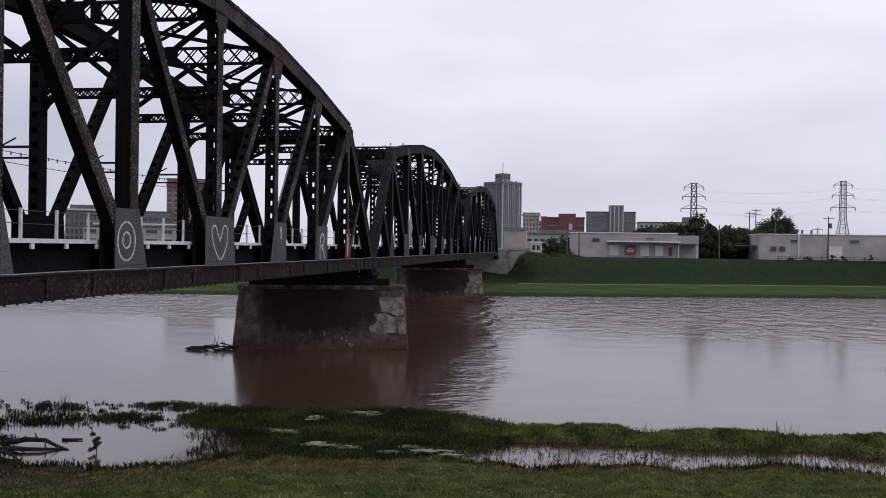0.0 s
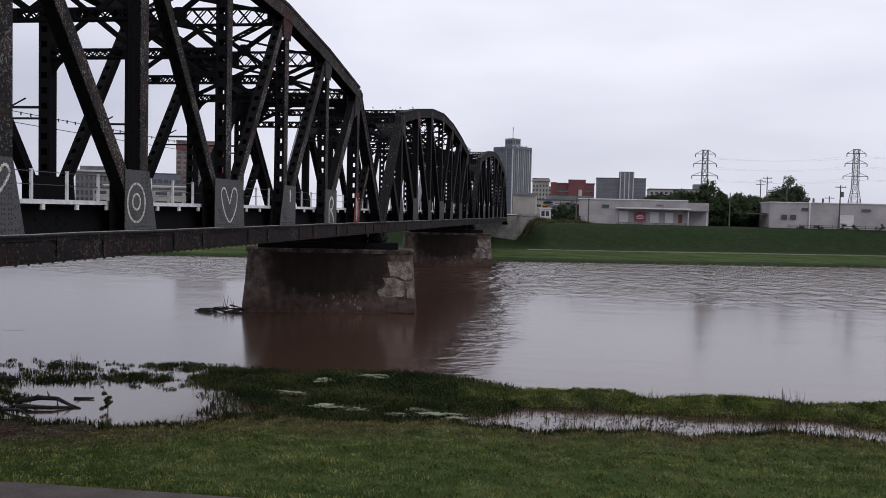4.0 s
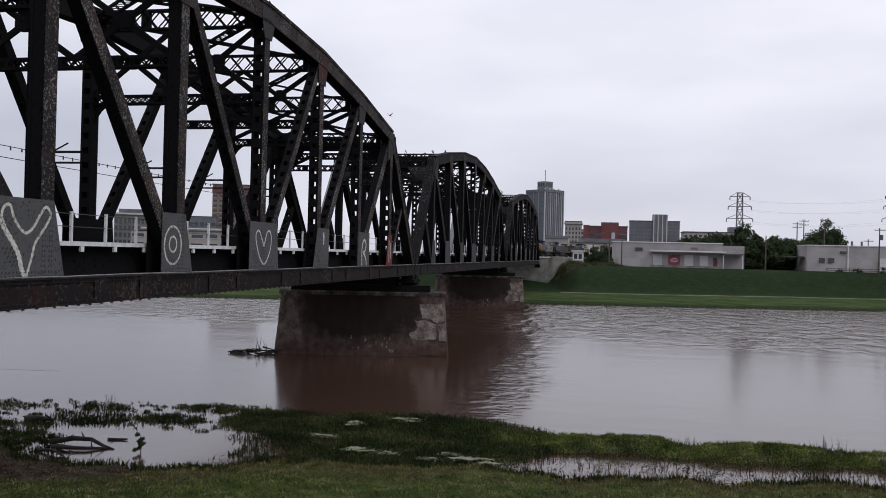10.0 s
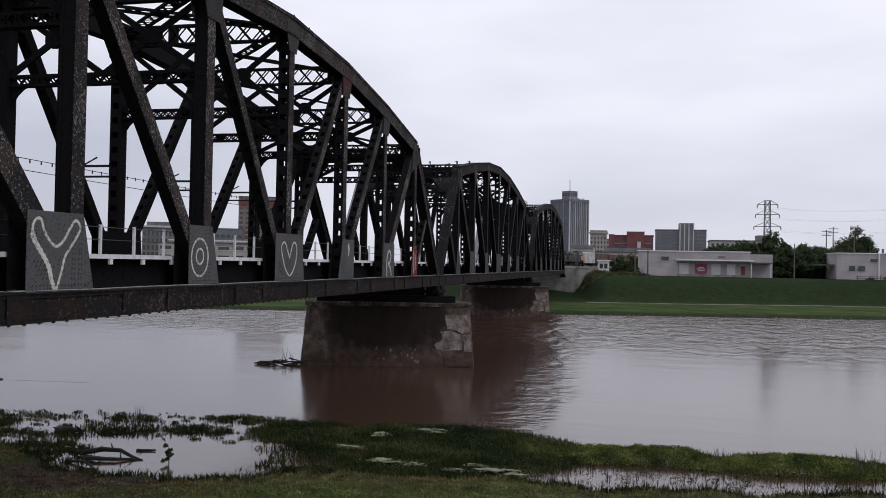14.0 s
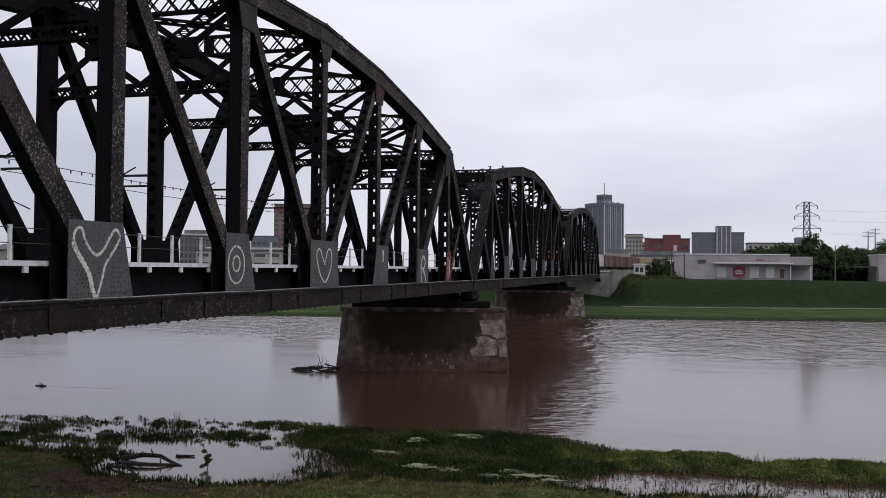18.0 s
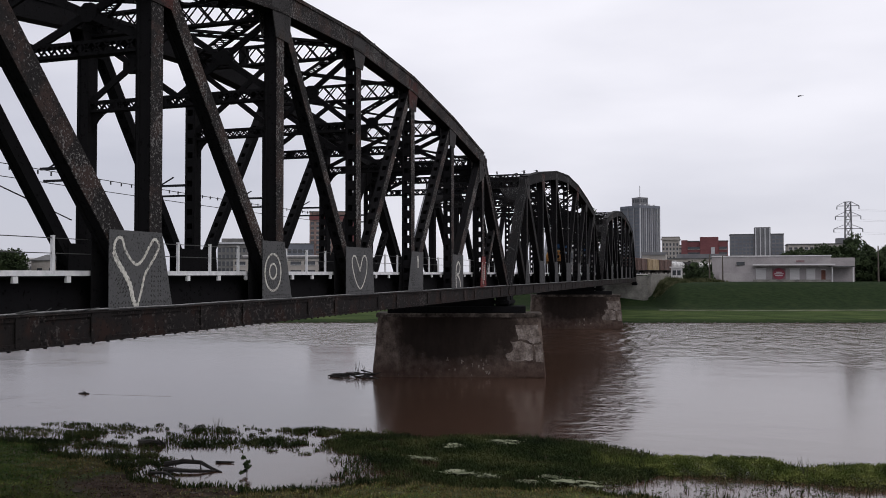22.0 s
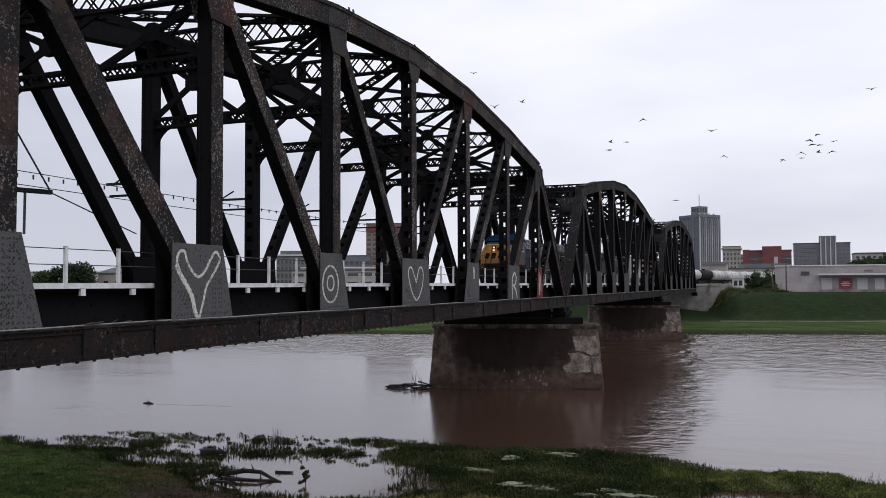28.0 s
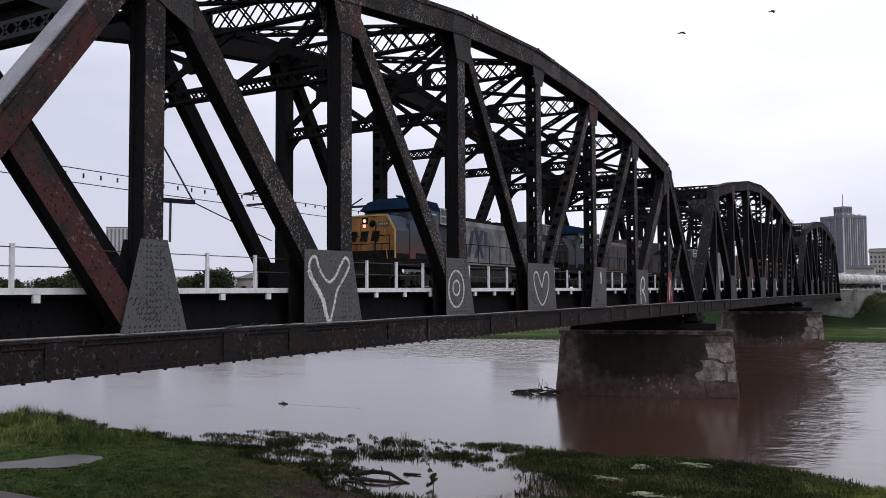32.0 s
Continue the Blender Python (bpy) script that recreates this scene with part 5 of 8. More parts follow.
for a, b_, z0, z1, m, nm in ((2.7, 4.0, 2.1, 3.2, DARK_WINDOW, "window"), (4.7, 6.1, 2.1, 3.2, DARK_WINDOW, "window"), (7.3, 8.8, 4.3, 4.9, DARK_WINDOW, "vent"), (15.8, 19.2, 0.4, 3.4, DOOR_GREY, "roller_door"),
                             (20.9, 23.0, 4.3, 4.9, DARK_WINDOW, "vent"), (33, 36, 0.4, 3.4, DOOR_GREY, "roller_door"), (40, 42, 4.3, 4.9, DARK_WINDOW, "vent")):
    part(nm, Geo().box(a, b_, -0.24, -0.16, z0, z1), m, w2)
fence = thing("yard_fence", 49.5, 213.2, PLAIN, "low dark rail fence along the warehouse wall", "fence")
for z in (0.35, 0.75):
    part("rail", Geo().box(0, 60, -0.04, 0.04, z - 0.06, z + 0.06), ROOF_DARK, fence)
fence_post = Geo().box(-0.06, 0.06, -0.09, -0.041, -0.15, 0.95).mesh("post", ROOF_DARK)
for i in range(25):
    part("post", fence_post, None, fence, at=(0.3 + i * 2.45, 0, 0))
part("lean_to", Geo().box(-4.0, -0.16, 2, 8, 3.2, 3.5), ROOF_DARK, w2)
part("pier_strip", Geo().box(9.0, 9.3, -0.3, -0.16, 0, 6.1), WHITE_TRIM, w2)
for xx in (11, 13.2):
    part("roof_vent", Geo().cyl((xx, 4, 6.3), (xx, 4, 7.4), 0.25, 8), GALV, w2)

# kiosk, parked lorry and boxcars by the abutment
kiosk = thing("white_kiosk", px_x(946) + 0.3, 212, PLAIN, "small white kiosk with dark openings near the abutment", "kiosk")
part("wall", Geo().box(-1.3, 1.3, 0, 2, 0, 3.3), WHITE_TRIM, kiosk)
part("roof", Geo().box(-1.6, 1.6, -0.3, 2.3, 3.3, 3.6), WHITE_TRIM, kiosk)
for xx in (-0.95, 0.15):
    part("opening", Geo().box(xx, xx + 0.8, -0.08, -0.002, 1.5, 2.7), DARK_WINDOW, kiosk)


# ---- pylons, poles and wires ----
def build_pylon(x, y, z0, top, label):
    h = top - z0
    p = thing("lattice_pylon", x, y, z0, label, "pylon", "power line pylons")

    def half(z):
        f = z / h
        return 2.4 * (1 - f / 0.5) + 0.8 * f / 0.5 if f < 0.5 else 0.8 - 0.15 * (f - 0.5) / 0.5
    n = 9
    for sx in (-1, 1):
        for sy in (-1, 1):
            g = Geo()
            zs = [0, 0.5 * h, h]
            for a, b in zip(zs, zs[1:]):
                g.beam((sx * half(a), sy * half(a), a), (sx * half(b), sy * half(b), b), (1, 0, 0), 0.075, 0.075)
            part("leg", g, GALV, p)
    for i in range(n):
        a, b = h * i / n, h * (i + 1) / n
        for sy in (-1, 1):
            for q0, q1 in (((-half(a), sy * half(a), a), (half(b), sy * half(b), b)), ((half(a), sy * half(a), a), (-half(b), sy * half(b), b)),
                           ((-half(b), sy * half(b), b), (half(b), sy * half(b), b)), ((sy * half(a), -half(a), a), (sy * half(b), half(b), b))):
                part("brace", Geo().beam(q0, q1, (0.5, 1, 0), 0.045, 0.045), GALV, p)
    for f, r in ((0.66, 3.4), (0.82, 3.0), (0.95, 2.6)):
        z = h * f
        g = Geo().beam((-r, 0, z), (r, 0, z), (0, 0, 1), 0.08, 0.1)
        for s in (-1, 1):
            g.beam((s * r, 0, z), (s * half(z), 0, z + 1.1), (0, 1, 0), 0.06, 0.06)
        arm = part("cross_arm", g, GALV, p)
        for s in (-1, 1):
            part("insulator", Geo().cyl((s * r, 0, z - 0.1), (s * r, 0, z - 0.9), 0.12, 6), DARK_WINDOW, arm)
    part("peak", Geo().beam((-1, 0, h), (1, 0, h), (0, 0, 1), 0.1, 0.1).beam((0, -0.75, h), (0, 0.75, h), (0, 0, 1), 0.1, 0.1), GALV, p)
    return p


build_pylon(33.7, 240, PLAIN, 27.0, "grey lattice steel pylon beside the warehouse")
build_pylon(79, 262, PLAIN, 29.4, "grey lattice steel pylon behind the warehouse")


def build_pole(x, y, z0, h, arms, label="grey wooden utility pole with cross arms"):
    p = thing("utility_pole", x, y, z0, label, "utility pole", "utility poles")
    part("shaft", Geo().cyl((0, 0, -0.3), (0, 0, h), 0.19, 8, 0.12), POLE_WOOD, p)
    for k in range(arms):
        a = part("cross_arm", Geo().beam((-1.2, -0.15, h - 0.5 - k * 1.0), (1.2, -0.15, h - 0.5 - k * 1.0), (0, 0, 1), 0.07, 0.06), POLE_WOOD, p)
        for s in (-1.05, -0.4, 0.4, 1.05):
            part("insulator", Geo().cyl((s, -0.15, h - 0.43 - k), (s, -0.15, h - 0.22 - k), 0.05, 6), GALV, a)
    return p


build_pole(px_x(1413), 216 + 26, PLAIN, 12.6, 1)
pole = build_pole(px_x(1450), 212, PLAIN, 10.4, 1)
part("transformer", Geo().cyl((0.4, -0.2, 7.6), (0.4, -0.2, 8.8), 0.35, 10), GALV, pole)
build_pole(px_x(1271), 214, PLAIN, 8.2, 0, "bare grey pole beside the warehouse")
build_pole(px_x(1343) + 4, 240, PLAIN, 13.5, 2)
build_pole(px_x(1336) + 3.5, 241, PLAIN, 12.8, 2)
build_pole(-0.5, 205.5, PLAIN - 0.2, 6.6, 0, "bare wooden pole on the levee")
build_pole(2.4, 206, PLAIN - 0.2, 6.2, 0, "bare wooden pole on the levee")
build_pole(px_x(1445) + 6, 240, PLAIN, 8.5, 1)


def wire(a, b, sag, r=0.02, label="thin dark overhead power wire", n=16):
    g = Geo()
    pts = [Vector(a).lerp(Vector(b), i / n) - Vector((0, 0, 4 * sag * (i / n) * (1 - i / n))) for i in range(n + 1)]
    across = (Vector(b) - Vector(a)).cross(Vector((0, 0, 1))).normalized() * r
    for q in pts:  # one tube, four-sided
        g.v += [tuple(q + across), (q.x, q.y, q.z + r), tuple(q - across), (q.x, q.y, q.z - r)]
    g.f = [(i * 4 + k, i * 4 + (k + 1) % 4, i * 4 + 4 + (k + 1) % 4, i * 4 + 4 + k) for i in range(n) for k in range(4)] + [(3, 2, 1, 0), (n * 4, n * 4 + 1, n * 4 + 2, n * 4 + 3)]
    g.m = [0] * len(g.f)
    return solo("overhead_wire", g, CABLE, label, "wire", "overhead wires")


for f, r in ((0.66, 3.4), (0.82, 3.0), (0.95, 2.6)):
    z1, z2 = PLAIN + 20.38 * f - 0.9, PLAIN + 22.78 * f - 0.9
    for s in (-1, 1):
        wire((33.7 + s * r, 240, z1), (79 + s * r, 262, z2), 1.2, 0.010)
        wire((79 + s * r, 262, z2), (190 + s * r, 300, z2 + 4), 2.0, 0.012)
# lines carried past the upstream truss on brackets
WX = MID_X - HALF - 2.1
for z in (13.25, 12.7):
    wire((WX, SPAN_Y + PANEL, z + 0.2), (WX, SPAN_Y + 56, z - 0.1), 0.15, 0.018, "signal cable on the upstream side of the bridge", 24)
hang = Geo()
for i in range(60):
    yy = 15 + i * 0.79
    hang.beam((WX, yy, 13.0), (WX, yy, 13.18), (1, 0, 0), 0.02, 0.03)
tagged(solo("cable_hangers", hang, CABLE, "small hangers along the signal cable", "cable hanger"), kind="stuff")
for j in (1, 3, 4, 5, 6, 7):
    g = Geo().beam((WX - 0.4, SPAN_Y + j * PANEL, 13.3), (MID_X - HALF - 0.2, SPAN_Y + j * PANEL, 13.3), (0, 0, 1), 0.06, 0.05)
    g.beam((WX - 0.2, SPAN_Y + j * PANEL, 12.75), (MID_X - HALF - 0.2, SPAN_Y + j * PANEL, 12.75), (0, 0, 1), 0.05, 0.05)
    g.beam((WX, SPAN_Y + j * PANEL, 13.3), (WX + 0.9, SPAN_Y + j * PANEL, 13.75), (0, 1, 0), 0.03, 0.03)
    solo("cable_bracket", g, STEEL_SMOOTH, "dark cable bracket fixed to the upstream truss", "bracket", "cable brackets")
bracket = thing("stay_bracket", MID_X - HALF - 0.32, SPAN_Y + 2 * PANEL, EYE, "dark bracket arm with stay wire and hanging chain", "bracket")
part("arm", Geo().beam((0, 0, 3.62), (-0.05, 2.75, 3.72), (0, 0, 1), 0.09, 0.07), STEEL_SMOOTH, bracket)
part("stay", Geo().beam((0, 0.2, 6.9), (-0.05, 2.7, 3.76), (0, 0, 1), 0.025, 0.025), CABLE, bracket)
part("chain", Geo().beam((0, 1.45, 3.6), (0, 1.43, 2.0), (1, 0, 0), 0.035, 0.035), CABLE, bracket)
part("trailing_stay", Geo().beam((-0.05, 2.75, 3.7), (-0.1, 7.6, 2.35), (0, 0, 1), 0.02, 0.02), CABLE, bracket)


# ---- trees ----
def build_tree(name, x, y, z0, h, w, seed, label, group="trees", clumps=26, leaves=60, leaf=0.32, trunk=0.28):
    """Tapered trunk with limbs; the crown is many small leaf cards in uneven clumps."""
    rnd = random.Random(seed)
    t = thing(name, x, y, z0, label, "tree" if h > 3 else "bush", group)
    g = Geo().cyl((0, 0, -0.3), (0, 0, h * trunk), 0.05 * h * 0.6, 8, 0.035 * h * 0.6)
    crown = Geo()
    for i in range(clumps):
        a = rnd.uniform(0, 2 * math.pi)
        f = rnd.uniform(0, 1)
        rr = w / 2 * math.sqrt(rnd.uniform(0.05, 1)) * (0.75 + 0.4 * math.sin(3 * a + seed))
        cz = h * (trunk + (1 - trunk) * f * (1 - 0.5 * (rr / (w / 2)) ** 2) * rnd.uniform(0.85, 1.03))
        c = Vector((rr * math.cos(a), rr * math.sin(a), cz))
        if i % 3 == 0:
            g.cyl((0, 0, h * trunk * rnd.uniform(0.7, 1)), tuple(c), 0.018 * h * 0.6, 5, 0.006 * h * 0.6)
        cr = rnd.uniform(0.10, 0.19) * w
        for k in range(leaves):
            d = Vector((rnd.gauss(0, 1), rnd.gauss(0, 1), rnd.gauss(0, 0.75)))
            d = d / d.length * cr * rnd.uniform(0.35, 1.05)
            p = c + d
            s = leaf * rnd.uniform(0.6, 1.3)
            u = Vector((rnd.gauss(0, 1), rnd.gauss(0, 1), rnd.gauss(0, 1))).normalized()
            v = u.orthogonal().normalized()
            crown.add([tuple(p - u * s), tuple(p + v * s * 0.5), tuple(p + u * s), tuple(p - v * s * 0.5)], [(0, 1, 2, 3)])
    part("trunk", g, BARK, t)
    part("crown", crown, LEAF, t)
    return t


TREES = [("tree", px_x(1250) + 1, 236, 11.5, 9), ("tree", px_x(1272) + 2, 240, 10.2, 8), ("tree", px_x(1300) + 3, 242, 9.0, 8), ("tree", px_x(1322) + 3, 238, 8.6, 7),
         ("tree", px_x(1375) + 8, 255, 13.8, 11.5), ("tree", px_x(1395) + 9, 258, 12.2, 8), ("tree", px_x(1352) + 6, 252, 9.0, 7),
         ("tree", px_x(1175) + 4, 250, 9.8, 10), ("tree", px_x(1205) + 5, 252, 10.0, 9), ("tree", px_x(1145) + 4, 262, 9.2, 9),
         ("bush", px_x(972), 221, 5.0, 6.5), ("bush", px_x(988), 220, 5.7, 7), ("bush", px_x(1003), 222, 4.8, 5), ("bush", px_x(1012), 224, 4.0, 5), ("bush", px_x(990), 214, 3.0, 5), ("bush", px_x(1000), 213, 2.4, 4), ("tree", -34.5, 250, 22.8, 10), ("tree", px_x(1286) + 3, 232, 8.4, 9), ("tree", px_x(1312) + 3, 230, 7.6, 9), ("tree", px_x(1335) + 4, 234, 7.4, 8), ("tree", px_x(1262) + 2, 230, 8.0, 7), ("tree", px_x(1360) + 7, 254, 11.0, 9), ("tree", px_x(1120) + 6, 268, 9.0, 9), ("tree", px_x(1225) + 5, 256, 10.6, 9),
         ("tree", -177, 180, 8.0, 9), ("tree", -183, 182, 8.6, 10), ("tree", -190, 180, 6.4, 9), ("tree", -242, 182, 9.2, 15), ("tree", -254, 180, 6.4, 12), ("tree", -266, 182, 6.0, 13), ("tree", -280, 182, 6.6, 13)]
for i, (nm, x, y, h, w) in enumerate(TREES):
    build_tree(nm, x, y, ground_z(x, y) - 0.1, h, w, 40 + i, "dark green leafy " + ("tree behind the levee" if nm == "tree" else "bush on the levee"), "trees and bushes across the river",
               clumps=60 if h > 6 else 26, leaves=85 if h > 6 else 60, leaf=0.42 if h > 6 else 0.26, trunk=(0.2 if y > 260 or x < -100 else 0.07) if nm == "tree" else 0.08)
for i in range(14):
    rnd = random.Random(900 + i)
    x = 52 + i * 4.5 + rnd.uniform(-1, 1)
    build_tree("bush", x, 213.5, PLAIN - 0.1, rnd.uniform(0.7, 1.7), rnd.uniform(1.8, 3.2), 700 + i, "low dark bush along the warehouse wall", "bushes along the warehouse", 10, 30, 0.16, 0.05)


def build_slope_weeds():
    rng = random.Random(91)
    pts, hs, ws = [], [], []
    for _ in range(26000):
        x, y = rng.uniform(-13.5, 4), rng.uniform(190, 209)
        k = max(ell_(x, y, -8.6, 200.0, 4.6, 8.0), 0.8 * ell_(x, y, -2.5, 205.5, 6.5, 3.4))
        if rng.random() > k * 1.6:
            continue
        pts.append((x, y, ground_z(x, y) - 0.03))
        hs.append((0.3 + 0.9 * k) * rng.uniform(0.4, 1.15) * (1 + 0.5 * noise.noise(Vector((x * 0.8, y * 0.8, 3)))))
        ws.append(rng.uniform(0.04, 0.09))
    blades("slope_weeds", pts, np.array(hs), np.array(ws), SHAGGY, "shaggy olive weeds beside the far abutment", 46, 0.8, "weeds")


def ell_(x, y, cx, cy, rx, ry):
    return max(0.0, 1 - ((x - cx) / rx) ** 2 - ((y - cy) / ry) ** 2)


# a pale low building beyond the trees upstream
far_shed = thing("far_building", -170.5, 186, PLAIN, "long low pale building beyond the trees", "building")
part("wall", Geo().box(-6, 10, 0, 12, 0, 5.6), BEIGE, far_shed)
part("roof", Geo().prism([(-6.3, -0.3, 5.6), (10.3, -0.3, 5.6), (10.3, 6, 7.2), (-6.3, 6, 7.2)], (0, 0, 0.25)), ROOF_DARK, far_shed)
for xx in (-4, 0, 4, 8):
    part("window", Geo().box(xx, xx + 1.6, -0.1, -0.004, 2.0, 3.6), DARK_WINDOW, far_shed)


# ---- marsh, lawn and driftwood on the near bank ----
def in_puddle(x, y):
    """The puddle lies along a line in the grass, narrow at one end."""
    a = (x + 37.9) * 0.62 + (y - 26.8) * 0.78
    c = -(x + 37.9) * 0.78 + (y - 26.8) * 0.62
    return (a / 2.6) ** 2 + (c / (1.35 + 0.12 * a + 0.22 * math.sin(2.1 * a))) ** 2 < 1


def path_edge(x):
    """Where the grass ends at the paved path."""
    return 22.25 + 0.03 * (x + 16)


def blades(name, pts, hs, ws, mat, label, seed, lean=0.35, category="grass"):
    """Many bent blades, three-sided tips, as one piece of stuff."""
    rng = np.random.default_rng(seed)
    n = len(pts)
    a = rng.uniform(0, 2 * np.pi, n)
    side = np.stack([np.cos(a), np.sin(a), np.zeros(n)], 1)
    b = rng.uniform(0, 2 * np.pi, n)
    tilt = np.stack([np.cos(b), np.sin(b), np.zeros(n)], 1) * (rng.uniform(0.1, 1.0, n) * lean * hs)[:, None]
    up = np.zeros((n, 3))
    up[:, 2] = hs
    p = np.asarray(pts, float)
    v = np.empty((n, 5, 3))
    v[:, 0], v[:, 1] = p - side * ws[:, None], p + side * ws[:, None]
    mid = p + up * 0.6 + tilt * 0.35
    v[:, 2], v[:, 3] = mid + side * ws[:, None] * 0.7, mid - side * ws[:, None] * 0.7
    v[:, 4] = p + up + tilt
    k = np.arange(n)[:, None] * 5
    me = bpy.data.meshes.new(name)
    me.vertices.add(n * 5)
    me.vertices.foreach_set("co", v.reshape(-1))
    loops = np.concatenate([k + [0, 1, 2, 3], k + [3, 2, 4]], 1).reshape(-1)
    me.loops.add(n * 7)
    me.loops.foreach_set("vertex_index", loops)
    me.polygons.add(n * 2)
    starts = np.stack([np.arange(n) * 7, np.arange(n) * 7 + 4], 1).reshape(-1)
    me.polygons.foreach_set("loop_start", starts)
    me.polygons.foreach_set("loop_total", np.tile([4, 3], n))
    me.materials.append(mat)
    me.update(calc_edges=True)
    return tagged(new(name, me), label, category, kind="stuff")


def fbm(x, y, s, o=0):
    return noise.noise(Vector((x * s, y * s, o))) + 0.5 * noise.noise(Vector((x * s * 2.3, y * s * 2.3, o + 9)))


def ell(x, y, cx, cy, rx, ry):
    return max(0.0, 1 - ((x - cx) / rx) ** 2 - ((y - cy) / ry) ** 2)


MARSH = [  # centre, half width and depth, thickness, height of each stand of water plants
    (-32.9, 39.9, 4.6, 0.9, 0.55, 0.22), (-32.0, 37.5, 1.3, 1.5, 1.2, 0.5), (-30.9, 35.6, 3.9, 0.9, 1.2, 0.3),
    (-26.2, 40.6, 1.8, 0.9, 0.8, 0.4), (-24.6, 37.3, 1.7, 1.1, 0.9, 0.36), (-21.4, 38.8, 2.0, 1.2, 1.1, 0.32),
    (-19.7, 42.1, 3.4, 1.0, 1.3, 0.36), (-44.2, 35.8, 1.5, 0.8, 1.1, 0.25), (-36.6, 35.3, 0.9, 0.4, 0.9, 0.15), (-35.5, 37.6, 3.0, 1.2, 0.5, 0.3), (-25.3, 33.2, 2.6, 1.5, 1.3, 0.34), (-22.6, 31.6, 1.8, 0.7, 0.9, 0.28),
]


def marsh_density(x, y):
    """How thick the water plants stand, 0 to 1, and how tall."""
    u = y - near_shore(x)
    n1, n2, n3 = fbm(x, y, 0.45, 3), fbm(x * 0.5, y * 1.5, 0.9, 5), fbm(x * 0.8, y * 2.2, 1.6, 15)
    d, h = 0.0, 0.28
    for cx, cy, rx, ry, k, hh in MARSH:
        e = ell(x, y, cx, cy, rx, ry)
        if e > 0:
            f = k * min(1.0, 2.2 * e) * (1.0 if n3 > -0.02 else 0.05)
            if f > d:
                d, h = f, hh * 0.62
    mat_ = max(1.3 * ell(x, y, -9.0, 38.6, 7.6, 5.6), ell(x, y, -6.6, 37.9, 3.2, 4.2), 0.9 * ell(x, y, -15.6, 39.9, 3.6, 3.0))
    if mat_ > 0:  # the thick mat, broken by streaks of open water
        gap = 0.34 + 0.55 * smoothstep(-9, -18, x)
        f = min(1.0, mat_ * 2.4) * (1.0 if n2 * 0.6 + n3 * 0.5 < gap - 0.30 + 0.26 * mat_ else 0.05)
        if x < -11:
            f *= 1.0 if n2 < 0.22 else 0.1
        d = max(d, f)
    thin = max(ell(x, y, -15.6, 34.6, 2.0, 2.9), ell(x, y, -24.6, 38.0, 3.2, 1.8), ell(x, y, -26.6, 35.4, 2.2, 1.3), 0.8 * ell(x, y, -38.5, 34.9, 4.5, 1.0))
    bits = max(ell(x, y, -25, 39.3, 9.0, 3.6), ell(x, y, -17.5, 40.0, 5.0, 4.0))
    if bits > 0 and fbm(x * 0.7, y * 1.3, 1.5, 71) > 0.36:
        d, h = max(d, 0.6 * min(1, 3 * bits)), min(h, 0.16)
    if thin > 0:
        d = max(d, 0.34 * min(1, 2 * thin) * (1 if n3 > -0.05 else 0.2))
    if -4.5 < x and 0 < u and y < 38:
        d = max(d, (0.012 + 0.08 * smoothstep(35.4, 37.6, y)) * (1 if n3 > -0.1 else 0.3))
        h = 0.42
    edge = 0.35 if x > -4.5 else (1.5 if -14.5 < x or x < -27 else 0.5)
    if -0.4 < u < edge:
        d = max(d, (0.8 - 0.5 * u / edge) * (1 if n1 > -0.2 else 0.3))
    clear = max(ell(x, y, -19.6, 33.6, 4.4, 2.9), 0.7 * ell(x, y, -23.0, 34.9, 2.6, 1.2))
    d -= 2.6 * clear
    if x < -46:
        d = max(d, ell(x, y, -51, 36.3, 6, 1.9) * 2 * (1 if n3 > -0.05 else 0.15))
        h = 0.16 + smoothstep(-47, -51, x) * max(0.0, 0.35 + 0.9 * n1)
    return max(0.0, d), h


def build_marsh():
    rng = random.Random(11)
    pts, hs, ws = [], [], []
    tall, th, tw = [], [], []
    for _ in range(360000):
        x, y = rng.uniform(-58, 18), rng.uniform(28.5, 45)
        u = y - near_shore(x)
        if u < -0.4:
            continue
        d, h = marsh_density(x, y)
        if rng.random() > d * 0.8:
            continue
        z = max(-0.02, ground_z(x, y) - 0.02)
        if h > 0.4:
            tall.append((x, y, z))
            th.append(h * rng.uniform(0.2, 0.95))
            tw.append(rng.uniform(0.010, 0.024))
        else:
            pts.append((x, y, z))
            hs.append(h * rng.uniform(0.25, 1.1))
            ws.append(rng.uniform(0.012, 0.034))
    blades("marsh_grass", pts, np.array(hs), np.array(ws), BLADE, "dark green water plants standing in the flooded margin", 4, 0.7)
    blades("bank_weeds", tall, np.array(th), np.array(tw), BLADE, "thin weed stems standing in the flooded bank", 5, 0.75)


